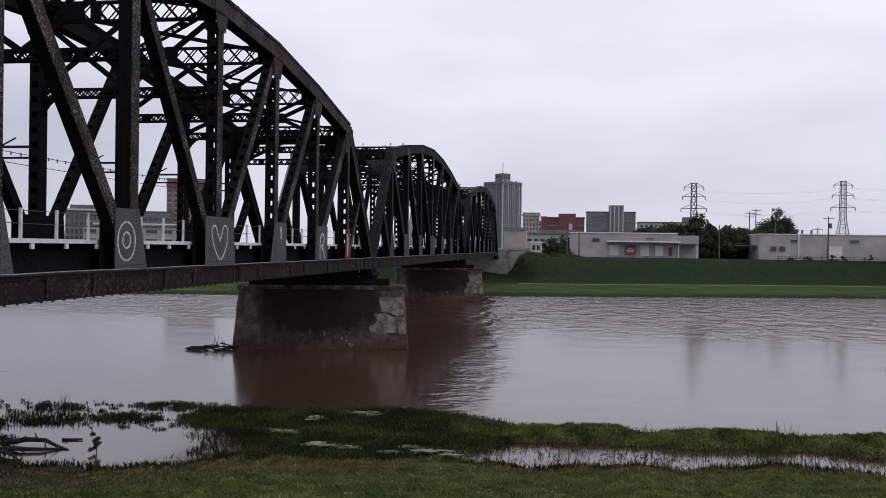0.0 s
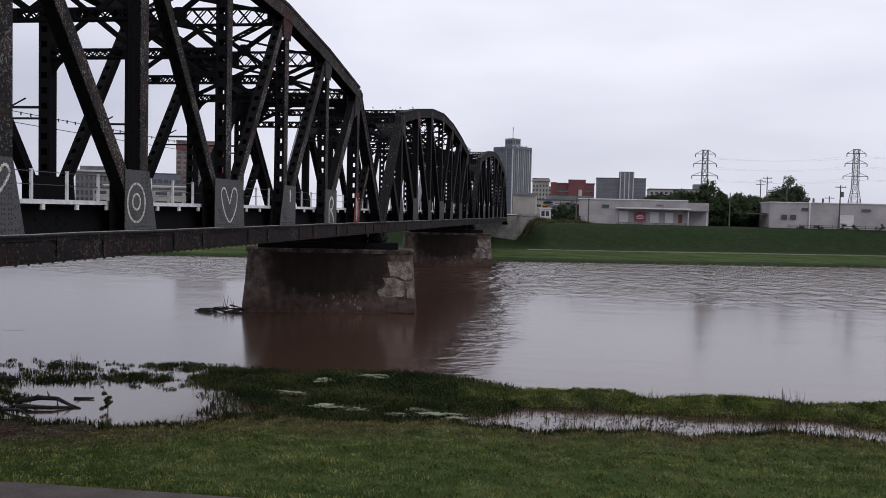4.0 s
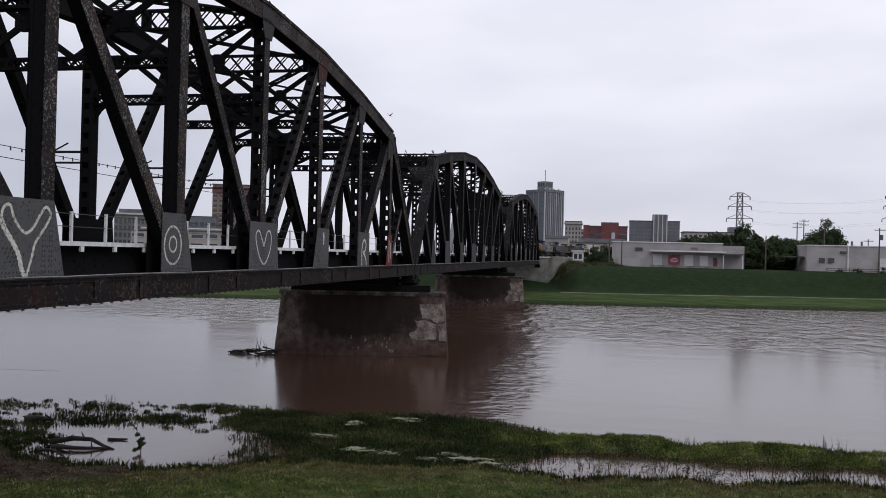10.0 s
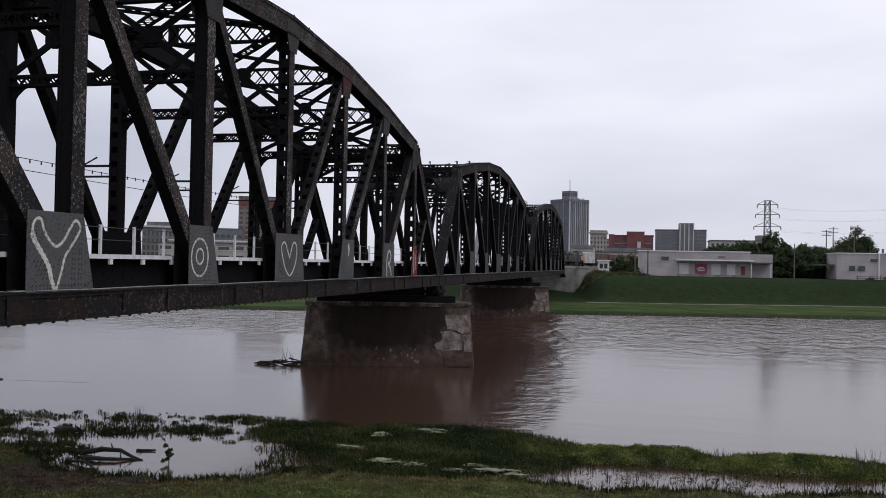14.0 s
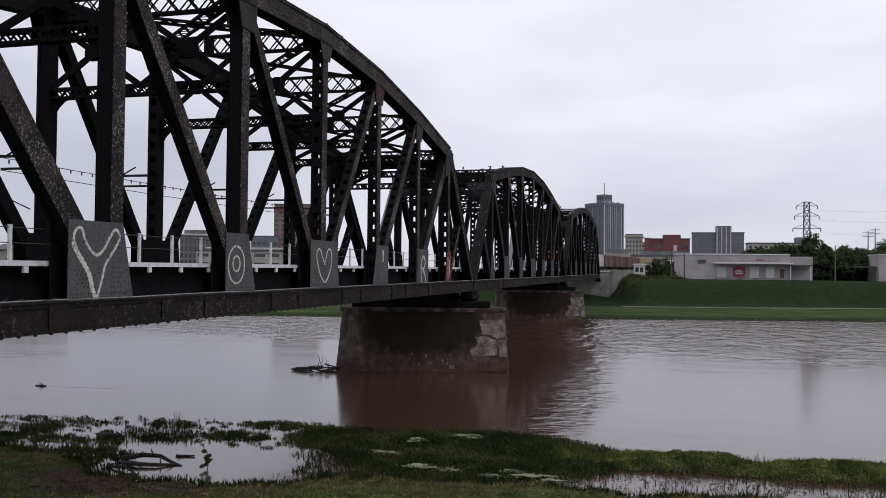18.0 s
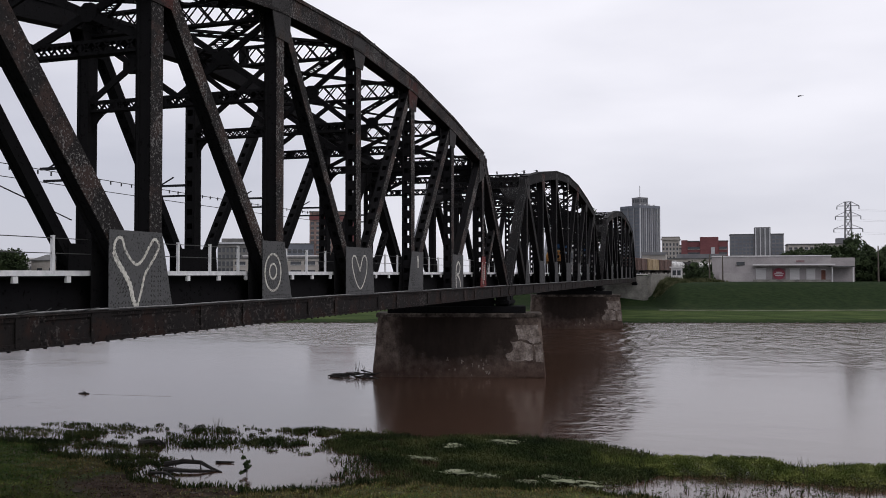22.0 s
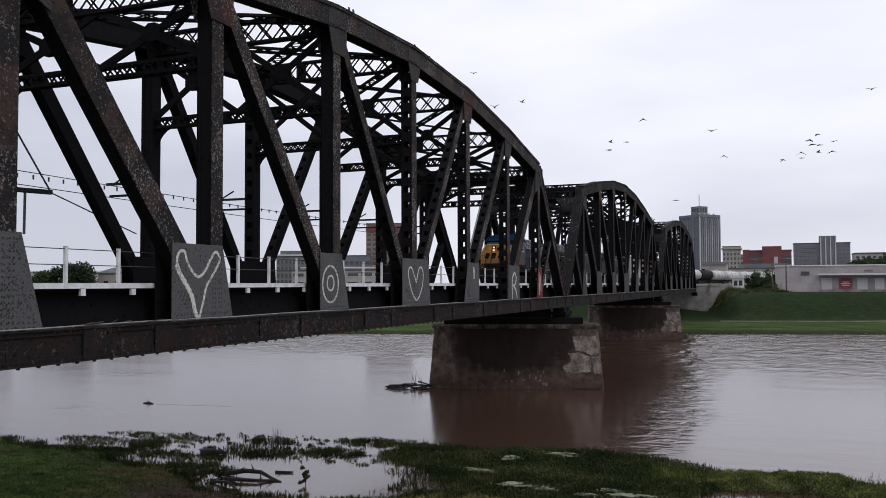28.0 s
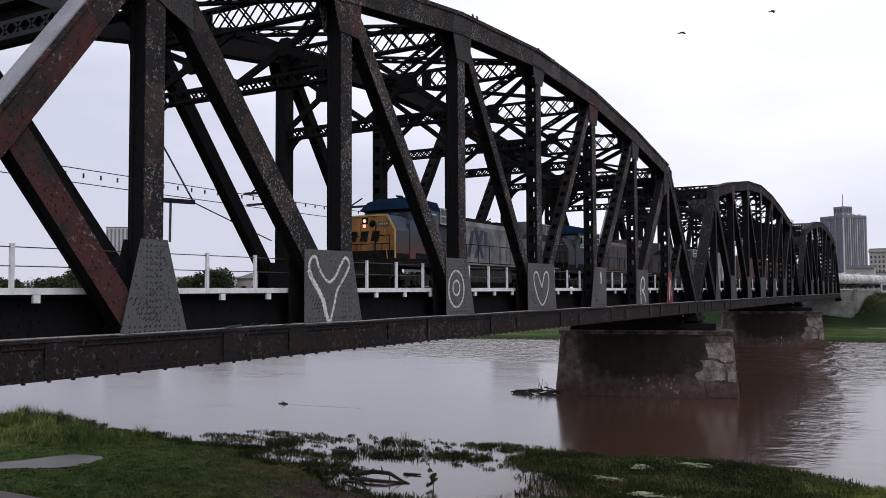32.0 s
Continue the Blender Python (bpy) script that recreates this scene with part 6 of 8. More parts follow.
def build_lawn():
    rng = random.Random(12)
    green, dry, lush = ([], [], []), ([], [], []), ([], [], [])
    for _ in range(420000):
        x = rng.uniform(-58, 18)
        y = rng.uniform(18, 37)
        u = y - near_shore(x)
        if u > 0.3:
            continue
        if ell(x, y, -21.6, 29.0, 4.3, 2.8) > 0.12 and rng.random() < 0.92:
            continue
        if in_puddle(x, y) or y < path_edge(x) - 0.02:
            continue
        n = fbm(x, y, 0.8, 2)
        if n < -0.5 and rng.random() < 0.6:
            continue
        k = 1.5 if u > -0.8 else 1.0
        if x < -39 and y > 29.5:
            k = 2.2 + 9.0 * ell(x, y, -42.0, 31.4, 1.6, 2.0) + 14.0 * max(0, n - 0.02) + 6.0 * smoothstep(-46, -50, x) * max(0, n + 0.1)
        elif y < path_edge(x) + 0.6:
            k = 1.6
        brown = smoothstep(-4.2 + 2.0 * smoothstep(-10, -2, x), -1.6 + 0.9 * smoothstep(-10, -2, x), u + 1.6 * fbm(x, y, 0.5, 21)) * (0.7 if x > -30 else 0.25)
        pick = dry if rng.random() < (0.10 + brown) * (0.4 if x < -29 else 1.0) else green
        if pick is green and rng.random() < smoothstep(-24, -30, x + 3 * n) * (1 - 0.8 * smoothstep(-41, -45, x)):
            pick = lush
        pick[0].append((x, y, ground_z(x, y) - 0.01))
        pick[1].append(rng.uniform(0.03, 0.10) * k * (0.75 + 0.9 * max(0, fbm(x, y, 1.6, 27) + 0.2)))
        pick[2].append(rng.uniform(0.010, 0.026))
    blades("lawn_grass", green[0], np.array(green[1]), np.array(green[2]), LAWN, "wet green grass on the near river bank", 6, 0.9)
    blades("lush_grass", lush[0], np.array(lush[1]), np.array(lush[2]), LUSH, "deep green wet grass on the near river bank", 8, 0.9)
    blades("dry_grass", dry[0], np.array(dry[1]), np.array(dry[2]), STRAW, "trampled olive-brown grass along the near bank", 7, 1.0)


def leaf_cards(name, pts, sizes, mat, label, seed, category="water plants"):
    """Small leaves at every angle, as one piece of stuff."""
    rng = np.random.default_rng(seed)
    n = len(pts)
    p = np.asarray(pts, float)
    u = rng.normal(size=(n, 3))
    u[:, 2] *= 0.6
    u /= np.linalg.norm(u, axis=1)[:, None]
    w = np.cross(u, rng.normal(size=(n, 3)))
    w /= np.linalg.norm(w, axis=1)[:, None]
    s = np.asarray(sizes)[:, None]
    v = np.stack([p - u * s, p + w * s * 0.45, p + u * s, p - w * s * 0.45], 1)
    me = bpy.data.meshes.new(name)
    me.vertices.add(n * 4)
    me.vertices.foreach_set("co", v.reshape(-1))
    me.loops.add(n * 4)
    me.loops.foreach_set("vertex_index", np.arange(n * 4))
    me.polygons.add(n)
    me.polygons.foreach_set("loop_start", np.arange(n) * 4)
    me.polygons.foreach_set("loop_total", np.full(n, 4))
    me.materials.append(mat)
    me.update(calc_edges=True)
    return tagged(new(name, me), label, category, kind="stuff")


def build_leafy():
    rng = random.Random(31)
    pts, ss = [], []
    sprig, sh, sw = [], [], []
    for _ in range(210000):  # bushy mounds along the drowned bank
        x = rng.uniform(-5.5, 19)
        y = rng.uniform(36.6, 42.4)
        wide = 1.6 + 0.5 * fbm(x, y, 0.6, 33)
        yc = 39.2 + 0.25 * math.sin(x * 0.9) + 0.05 * max(0, x - 3)
        q = (y - yc) / wide
        if abs(q) > 1:
            continue
        m = 0.08 + 0.52 * abs(math.sin((x + 3.1) * 0.47)) ** 0.7 + 0.30 * fbm(x, y, 0.7, 4) + 0.26 * fbm(x, y, 1.9, 6)
        top = 0.72 * max(0.06, m) * smoothstep(-5.5, -1.5, x) * (1 - q * q) ** 0.6 + 0.05
        if rng.random() > 0.45 + 0.5 * (1 - abs(q)):
            continue
        z = top * (1 - 0.75 * rng.random() ** 2.2)
        pts.append((x, y, max(0.02, z)))
        ss.append(rng.uniform(0.022, 0.06))
        if rng.random() < 0.10:
            sprig.append((x, y, top * 0.7))
            sh.append(rng.uniform(0.10, 0.30))
            sw.append(rng.uniform(0.010, 0.020))
    leaf_cards("bank_bushes", pts, ss, REED, "leafy yellow-green mounds along the flooded bank", 41, "bushes")
    blades("bank_sprigs", sprig, np.array(sh), np.array(sw), REED, "upright sprigs above the leafy bank mounds", 43, 0.6)
    pts, ss = [], []
    for _ in range(250000):
        x, y = rng.uniform(-46, -1), rng.uniform(32, 45)
        d, h = marsh_density(x, y)
        if y - near_shore(x) < 0.3 or rng.random() > d * 0.95 - 0.15:
            continue
        tall = h * (0.35 + 0.8 * max(0, fbm(x, y, 0.7, 12) + 0.3))
        pts.append((x, y, rng.uniform(0.0, tall)))
        ss.append(rng.uniform(0.025, 0.07))
    leaf_cards("marsh_leaves", pts, ss, BLADE, "dark leafy water plants matted over the shallows", 42)
    pts, ss, mats = [], [], Geo()
    for cx, cy, rx, ry in ((-10.3, 34.6, 0.9, 0.45), (-9.0, 34.4, 0.5, 0.25), (-5.4, 34.3, 1.0, 0.45), (-4.5, 33.9, 0.5, 0.2), (-9.9, 41.6, 0.7, 0.5), (-12.1, 40.0, 0.4, 0.5), (-12.6, 36.8, 0.7, 0.2), (-6.4, 35.0, 0.4, 0.2), (-7.2, 34.0, 0.4, 0.12)):
        for k in range(7):  # sheets of blanched leaves lapping over each other
            x0, y0 = cx + rng.gauss(0, 0.4) * rx, cy + rng.gauss(0, 0.45) * ry
            r = rng.uniform(0.25, 0.6)
            turn = rng.uniform(0, 6)
            edge = []
            for q in range(15):
                f = r * (1.0 if q % 2 else rng.uniform(0.45, 0.8)) * rng.uniform(0.8, 1.15)
                edge.append((x0 + rx * f * math.cos(turn + q * 0.4189), y0 + ry * f * math.sin(turn + q * 0.4189), 0.17 + 0.008 * k + 0.05 * rng.random()))
            mats.prism(edge, (0.0, 0.0, 0.006))
        for _ in range(160):
            x, y = cx + rng.gauss(0, 0.6) * rx, cy + rng.gauss(0, 0.6) * ry
            pts.append((x, y, 0.15 + rng.uniform(0, 0.08)))
            ss.append(rng.uniform(0.03, 0.07))
    tagged(solo("leaf_mat", mats, STRAW_PALE, "blanched leaf mats lying on the water plants", "water plants"), kind="stuff")
    leaf_cards("dead_reeds", pts, ss, STRAW_PALE, "pale dead reeds lying matted on the water plants", 44)
    pts, ss = [], []
    for _ in range(9000):  # drifted litter on the mud
        x, y = rng.uniform(-29, -14), rng.uniform(24.5, 32)
        if rng.random() > ell(x, y, -22.5, 28.0, 6.0, 3.4) * 0.8 or y > near_shore(x) + 0.2:
            continue
        pts.append((x, y, ground_z(x, y) + rng.uniform(0.0, 0.05)))
        ss.append(rng.uniform(0.02, 0.07))
    leaf_cards("mud_litter", pts, ss, LITTER, "brown leaf litter and twigs strewn over the mud", 47, "litter")
    pts, ss = [], []
    for _ in range(1500):  # pale fallen leaves and flower heads in the grass
        x, y = rng.uniform(-50, 14), rng.uniform(22.5, 33.5)
        if y - near_shore(x) > -0.2 or in_puddle(x, y) or y < path_edge(x) or fbm(x, y, 0.5, 83) < -0.1:
            continue
        for k in range(rng.choice((1, 1, 2, 4))):
            x1, y1 = x + rng.gauss(0, 0.12), y + rng.gauss(0, 0.10)
            pts.append((x1, y1, ground_z(x1, y1) + rng.uniform(0.05, 0.11)))
            ss.append(rng.uniform(0.02, 0.055))
    leaf_cards("fallen_leaves", pts, ss, STRAW_PALE, "pale fallen leaves and flower heads in the grass", 48, "litter")
    pts, ss = [], []
    for _ in range(210):  # leafy shoots standing in the flooded strip behind the lawn
        x = rng.uniform(-4.6, 18)
        y = near_shore(x) + 0.3 + (38.0 - near_shore(x)) * rng.random() ** 0.75
        tall = rng.uniform(0.12, 0.42)
        dx, dy = rng.gauss(0, 0.25), rng.gauss(0, 0.2)
        for k in range(rng.randint(10, 34)):
            f = rng.random()
            pts.append((x + dx * f + rng.gauss(0, 0.13), y + dy * f + rng.gauss(0, 0.08), 0.02 + tall * f))
            ss.append(rng.uniform(0.025, 0.06))
    leaf_cards("drowned_shoots", pts, ss, BLADE, "dark leafy shoots standing in the flooded grass", 49)
    pts, ss = [], []
    for _ in range(16000):  # broad-leaved weeds scattered over the lawn
        x, y = rng.uniform(-56, 15), rng.uniform(21.5, 33)
        if y - near_shore(x) > -0.6 or fbm(x, y, 0.9, 61) < 0.28 or in_puddle(x, y) or y < path_edge(x):
            continue
        pts.append((x, y, ground_z(x, y) + rng.uniform(0.02, 0.10)))
        ss.append(rng.uniform(0.03, 0.07))
    leaf_cards("clover_leaves", pts, ss, REED, "paler broad-leaved weeds in the lawn", 45, "weeds")


build_slope_weeds()
build_marsh()
build_lawn()
build_leafy()

WEED_STEM = material("dry_weed_stems", [(0.05, 0.05, 0.028), (0.09, 0.085, 0.05)], 3, 0.9)


def weed(x, y, h, n, seed, label="tuft of tall seeding weeds in the shallows"):
    rnd = random.Random(seed)
    t = thing("tall_weed", x, y, 0, label, "weed", "tall weeds at the water's edge")
    for i in range(n):
        a, r = rnd.uniform(0, 6.28), rnd.uniform(0, 0.25)
        lean = rnd.uniform(0.05, 0.3) * h
        p0 = Vector((r * math.cos(a), r * math.sin(a), -0.05))
        p1 = p0 + Vector((lean * math.cos(a), lean * math.sin(a), h * rnd.uniform(0.6, 1.05)))
        g = Geo().cyl(p0, p1, 0.012, 4, 0.004)
        for k in range(5):
            q = p0.lerp(p1, 0.4 + 0.12 * k)
            d = Vector((rnd.gauss(0, 1), rnd.gauss(0, 1), 0.6)).normalized() * rnd.uniform(0.05, 0.13)
            g.prism([tuple(q), tuple(q + d * 0.5 + Vector((0.015, 0, 0.01))), tuple(q + d)], (0.0, 0.002, 0.003))
        part("stem", g, WEED_STEM, t)


for i, (x, y, h) in enumerate(((9.2, 38.6, 1.35), (9.9, 38.9, 1.2), (8.8, 38.8, 1.1), (3.7, 38.6, 1.1), (-26.2, 41.2, 0.7), (-49.5, 36.2, 1.1), (-44.2, 34.0, 1.2), (-52.3, 35.9, 1.3))):
    weed(x, y, h, 9, 60 + i)


def driftwood(name, pts, r, label, stubs=3, seed=1):
    rnd = random.Random(seed)
    t = thing(name, *pts[0], label, "driftwood", "driftwood at the water's edge")
    base = Vector(pts[0])
    q = [Vector(p) - base for p in pts]
    g = Geo()
    for i in range(len(q) - 1):
        f0, f1 = 1 - 0.6 * i / (len(q) - 1), 1 - 0.6 * (i + 1) / (len(q) - 1)
        g.cyl(q[i], q[i + 1] + (q[i + 1] - q[i]).normalized() * r * 0.3, r * f0, 8, r * f1)
    part("trunk", g, DRIFT, t)
    for i in range(stubs):
        k = rnd.randrange(len(q) - 1)
        p = q[k].lerp(q[k + 1], rnd.random())
        part("branch", Geo().cyl(p, p + Vector((rnd.uniform(-0.5, 0.5), rnd.uniform(-0.4, 0.4), rnd.uniform(0.1, 0.35))), r * 0.4, 6, r * 0.12), DRIFT, t)


driftwood("fallen_branch", [(-23.4, 32.6, 0.10), (-22.6, 32.9, 0.22), (-21.8, 33.0, 0.2), (-21.0, 32.6, 0.08), (-20.4, 32.4, 0.0)], 0.125, "dark wet fallen branch curving over the shallow water", 2, 3)
driftwood("fallen_branch", [(-23.2, 31.2, 0.05), (-22.2, 31.0, 0.16), (-21.6, 30.7, 0.06), (-21.2, 30.4, 0.03)], 0.07, "forked dark twig lying on the mud", 5, 15)
driftwood("fallen_branch", [(-22.9, 31.9, 0.06), (-22.1, 31.7, 0.12), (-21.3, 31.9, 0.1), (-20.7, 32.4, 0.04)], 0.10, "dark wet fallen branch lying on the mud", 2, 5)
driftwood("stranded_log", [(-27.6, 36.4, 0.05), (-27.0, 36.5, 0.16), (-26.3, 36.6, 0.08)], 0.20, "short dark waterlogged stump in the shallows", 2, 7)
driftwood("stranded_log", [(-21.6, 33.9, 0.02), (-20.8, 34.1, 0.05)], 0.08, "small dark stick in the water", 1, 8)
driftwood("snag", [(-43.5, 50.5, -0.02), (-43.1, 50.5, 0.06), (-42.7, 50.55, 0.03)], 0.09, "dark snag breaking the river surface with a trailing wake", 1, 9)
solo("wake", Geo().prism([(0.0, -0.03, -0.01), (0.0, 0.03, -0.01), (0.0, 0.0, 0.009)], (6.0, 0.7, 0)), WATER, "low ripple of water trailing from the snag", "ripple", at=(-42.3, 50.5, 0.0))
build_tree("bush", -19.0, 32.2, -0.05, 0.95, 0.6, 77, "small dark leafy plant standing in the water", "plants in the shallows", 9, 26, 0.075, 0.2)
for i, (x, y, r, s) in enumerate(((-19.2, 28.6, 0.22, 7), (-23.5, 27.2, 0.3, 8))):
    rnd = random.Random(s)
    g = Geo().prism([(r * rnd.uniform(0.7, 1.1) * math.cos(a * math.pi / 5), 0.55 * r * rnd.uniform(0.7, 1.1) * math.sin(a * math.pi / 5), 0) for a in range(10)], (0, 0, 0.03))
    solo("stone_slab", g, STONE_CAP, "flat pale stone on the bank", "stone", at=(x, y, ground_z(x, y) + 0.02))

rim = []
for k in range(40):  # the puddle's outline, found along rays from its middle
    w = k * math.pi / 20
    r = 0.2
    while in_puddle(-37.9 + r * math.cos(w), 26.8 + r * math.sin(w)):
        r += 0.05
    r += 0.12 + 0.10 * math.sin(5 * w) + 0.06 * math.sin(11 * w)
    rim.append((r * math.cos(w), r * math.sin(w), -0.02))
solo("puddle", Geo().prism(rim, (0, 0, 0.02)), PUDDLE_WATER, "still grey rain puddle lying in the grass", "puddle", at=(-37.9, 26.8, 0.27))

# the paved path along the foot of the slope
path = Geo()
for i in range(75):
    x0, x1 = -58 + i, -57 + i
    path.prism([(x0, path_edge(x0) - 2.6, 0.30), (x1, path_edge(x1) - 2.6, 0.30), (x1, path_edge(x1), 0.30), (x0, path_edge(x0), 0.30)], (0, 0, 0.10))
solo("footpath", path, PATHWAY, "worn brown-grey asphalt path beside the lawn", "path", kind="structure")

# loose cable ends and scrap lying on the bottom chord
scrap = thing("scrap_cables", NEAR_X + 0.1, 18.2, EYE + LOW1, "tangle of loose dark cable ends on the bottom chord", "scrap cable")
rnd_scrap = random.Random(77)
for i in range(9):
    y0_ = rnd_scrap.uniform(-1.6, 1.4)
    p0, p1 = Vector((rnd_scrap.uniform(-0.1, 0.25), y0_, 0.03)), Vector((rnd_scrap.uniform(-0.1, 0.25), y0_ + rnd_scrap.uniform(0.3, 1.0), rnd_scrap.uniform(0.03, 0.16)))
    part("cable_end", Geo().cyl(p0, p1, rnd_scrap.uniform(0.012, 0.024), 6), CABLE_BLACK, scrap)

# driftwood caught on the upstream corner of the first pier
jam = thing("driftwood_pile", -28.4, 65.4, 0.0, "tangle of dark driftwood caught against the pier", "driftwood", "driftwood at the water's edge")
rnd_jam = random.Random(21)
for i in range(26):
    a = rnd_jam.uniform(-0.7, 0.7)
    L = rnd_jam.uniform(0.6, 2.4)
    c = Vector((rnd_jam.uniform(-2.0, 1.5), rnd_jam.uniform(-0.7, 0.6), 0.04 + 0.02 * i * rnd_jam.random()))
    d = Vector((math.cos(a), math.sin(a) * 0.5, rnd_jam.uniform(-0.10, 0.28))) * L / 2
    part("log", Geo().cyl(c - d, c + d, rnd_jam.uniform(0.04, 0.11), 7, 0.03), DRIFT, jam)
for i in range(5):
    c = Vector((rnd_jam.uniform(-0.6, 0.9), 0.1, 0.2))
    part("twig", Geo().cyl(c, c + Vector((rnd_jam.uniform(-0.4, 0.4), 0, rnd_jam.uniform(0.5, 1.2))), 0.03, 5, 0.01), DRIFT, jam)


# ---- the freight train ----
YELLOW = material("weathered_yellow_paint", [(0.22, 0.092, 0.020), (0.40, 0.175, 0.036)], 1.2, 0.55, fine=0.15, bump=0.003)
NAVY = material("dark_blue_paint", [(0.004, 0.012, 0.028), (0.008, 0.021, 0.048)], 1.0, 0.9, fine=0.15, spec=0.02)
PALE_YELLOW = material("pale_yellow_strip", [(0.50, 0.33, 0.11), (0.62, 0.42, 0.16)], 2, 0.5, fine=0.1)
CABBLUE = material("faded_blue_paint", [(0.045, 0.068, 0.10), (0.085, 0.11, 0.145)], 0.8, 0.6, fine=0.2)


def build_fade():
    """Locomotive side paint: faded blue above, running down into rusty orange."""
    m = bpy.data.materials.new("faded_blue_over_orange_paint")
    m.use_nodes = True
    n, l = m.node_tree.nodes, m.node_tree.links
    b = n["Principled BSDF"]
    b.inputs["Roughness"].default_value = 0.55
    co = n.new("ShaderNodeTexCoord")
    sep = n.new("ShaderNodeSeparateXYZ")
    l.new(co.outputs["Object"], sep.inputs[0])
    nz = n.new("ShaderNodeTexNoise")
    nz.inputs["Scale"].default_value, nz.inputs["Detail"].default_value = 1.6, 8
    l.new(co.outputs["Object"], nz.inputs["Vector"])
    add = n.new("ShaderNodeMath")
    add.operation = "MULTIPLY_ADD"
    add.inputs[1].default_value = 1.1
    l.new(nz.outputs["Fac"], add.inputs[0])
    l.new(sep.outputs[2], add.inputs[2])
    ramp = n.new("ShaderNodeValToRGB")
    sp = n.new("ShaderNodeMapRange")
    sp.inputs["From Min"].default_value, sp.inputs["From Max"].default_value = 2.2, 4.6
    l.new(add.outputs[0], sp.inputs[0])
    e = ramp.color_ramp.elements
    e.new(0.5)
    for i, (at, c) in enumerate(((0.08, (0.095, 0.034, 0.019)), (0.34, (0.052, 0.042, 0.044)), (0.85, (0.038, 0.066, 0.105)))):
        e[i].position, e[i].color = at, (*c, 1)
    l.new(sp.outputs[0], ramp.inputs[0])
    l.new(ramp.outputs[0], b.inputs["Base Color"])
    return m


FADE = build_fade()
ORANGE_FADE = material("rusty_orange_paint", [(0.11, 0.052, 0.034), (0.19, 0.085, 0.05)], 0.9, 0.65, fine=0.2)
HOODGREY = material("dusty_grey_hood_paint", [(0.07, 0.07, 0.073), (0.15, 0.15, 0.152), (0.24, 0.238, 0.236)], 0.9, 0.65, fine=0.15, bump=0.003)
DUSTY = material("dusty_grey_brown_hood_paint", [(0.026, 0.023, 0.023), (0.060, 0.053, 0.051)], 0.8, 0.7, fine=0.2, bump=0.003)
FRAMEBLACK = material("grimy_black_frame", [(0.006, 0.0056, 0.0056), (0.018, 0.016, 0.015)], 2, 0.85, spec=0.1, fine=0.3, bump=0.004)
FADED = material("dark_faded_blue_paint", [(0.02, 0.026, 0.04), (0.04, 0.048, 0.062)], 0.8, 0.65, fine=0.2)
TRUCK = material("grimy_truck_steel", [(0.016, 0.014, 0.013), (0.044, 0.039, 0.035)], 2, 0.8, spec=0.15, fine=0.3, bump=0.005)
LIT = material("lit_headlight", [(1.0, 0.48, 0.32), (1.0, 0.58, 0.42)], 2, 0.5, glow=0.85, spec=0.1)
TANKWHITE = material("white_tank_paint", [(0.20, 0.195, 0.19), (0.40, 0.395, 0.39), (0.52, 0.515, 0.51)], 0.5, 0.5, fine=0.08)
BOXBROWN = material("oxide_brown_paint", [(0.045, 0.028, 0.024), (0.085, 0.045, 0.037), (0.13, 0.075, 0.062)], 0.5, 0.8, fine=0.3)
TANBOX = material("faded_tan_paint", [(0.20, 0.14, 0.075), (0.33, 0.25, 0.15)], 0.5, 0.75, fine=0.25)
MARKBLUE = material("blue_letter_paint", [(0.012, 0.022, 0.048), (0.028, 0.042, 0.075)], 1, 0.6, fine=0.2)
TRACK_X, RAIL_Z = MID_X - 2.05, EYE - 0.10
movers = []


def wheelset(parent, y, r=0.5):
    w = part("wheelset", Geo().cyl((-0.8, 0, 0), (0.8, 0, 0), 0.09, 8), TRUCK, parent, at=(0, y, r))
    for s in (-1, 1):
        part("wheel", Geo().cyl((s * 0.68, 0, 0), (s * 0.82, 0, 0), r, 20).cyl((s * 0.82, 0, 0), (s * 0.86, 0, 0), r * 0.45, 12), TRUCK, w)
    return w


def bogie(parent, y, axles, pitch, r=0.5):
    """A side-framed bogie with its wheelsets."""
    half = pitch * (axles - 1) / 2
    b = part("bogie", Geo().box(-0.6, 0.6, -0.5, 0.5, 0.55, 0.95), TRUCK, parent, at=(0, y, 0))
    for s in (-1, 1):
        g = Geo().box(s * 1.08 - 0.09, s * 1.08 + 0.09, -half - 0.55, half + 0.55, 0.62, 0.92)
        for k in range(axles):
            yy = -half + k * pitch
            g.box(s * 1.12 - 0.11, s * 1.12 + 0.11, yy - 0.24, yy + 0.24, 0.32, 0.72)
        for k in range(axles - 1):
            yy = -half + (k + 0.5) * pitch
            g.cyl((s * 1.16, yy - 0.22, 0.4), (s * 1.16, yy - 0.22, 0.95), 0.13, 8).cyl((s * 1.16, yy + 0.22, 0.4), (s * 1.16, yy + 0.22, 0.95), 0.13, 8)
            g.beam((s * 1.18, yy - 0.5, 1.0), (s * 1.18, yy + 0.3, 0.35), (1, 0, 0), 0.05, 0.06)
        part("side_frame", g, TRUCK, b)
    for k in range(axles):
        movers.append((wheelset(b, -half + k * pitch, r), r))
    return b


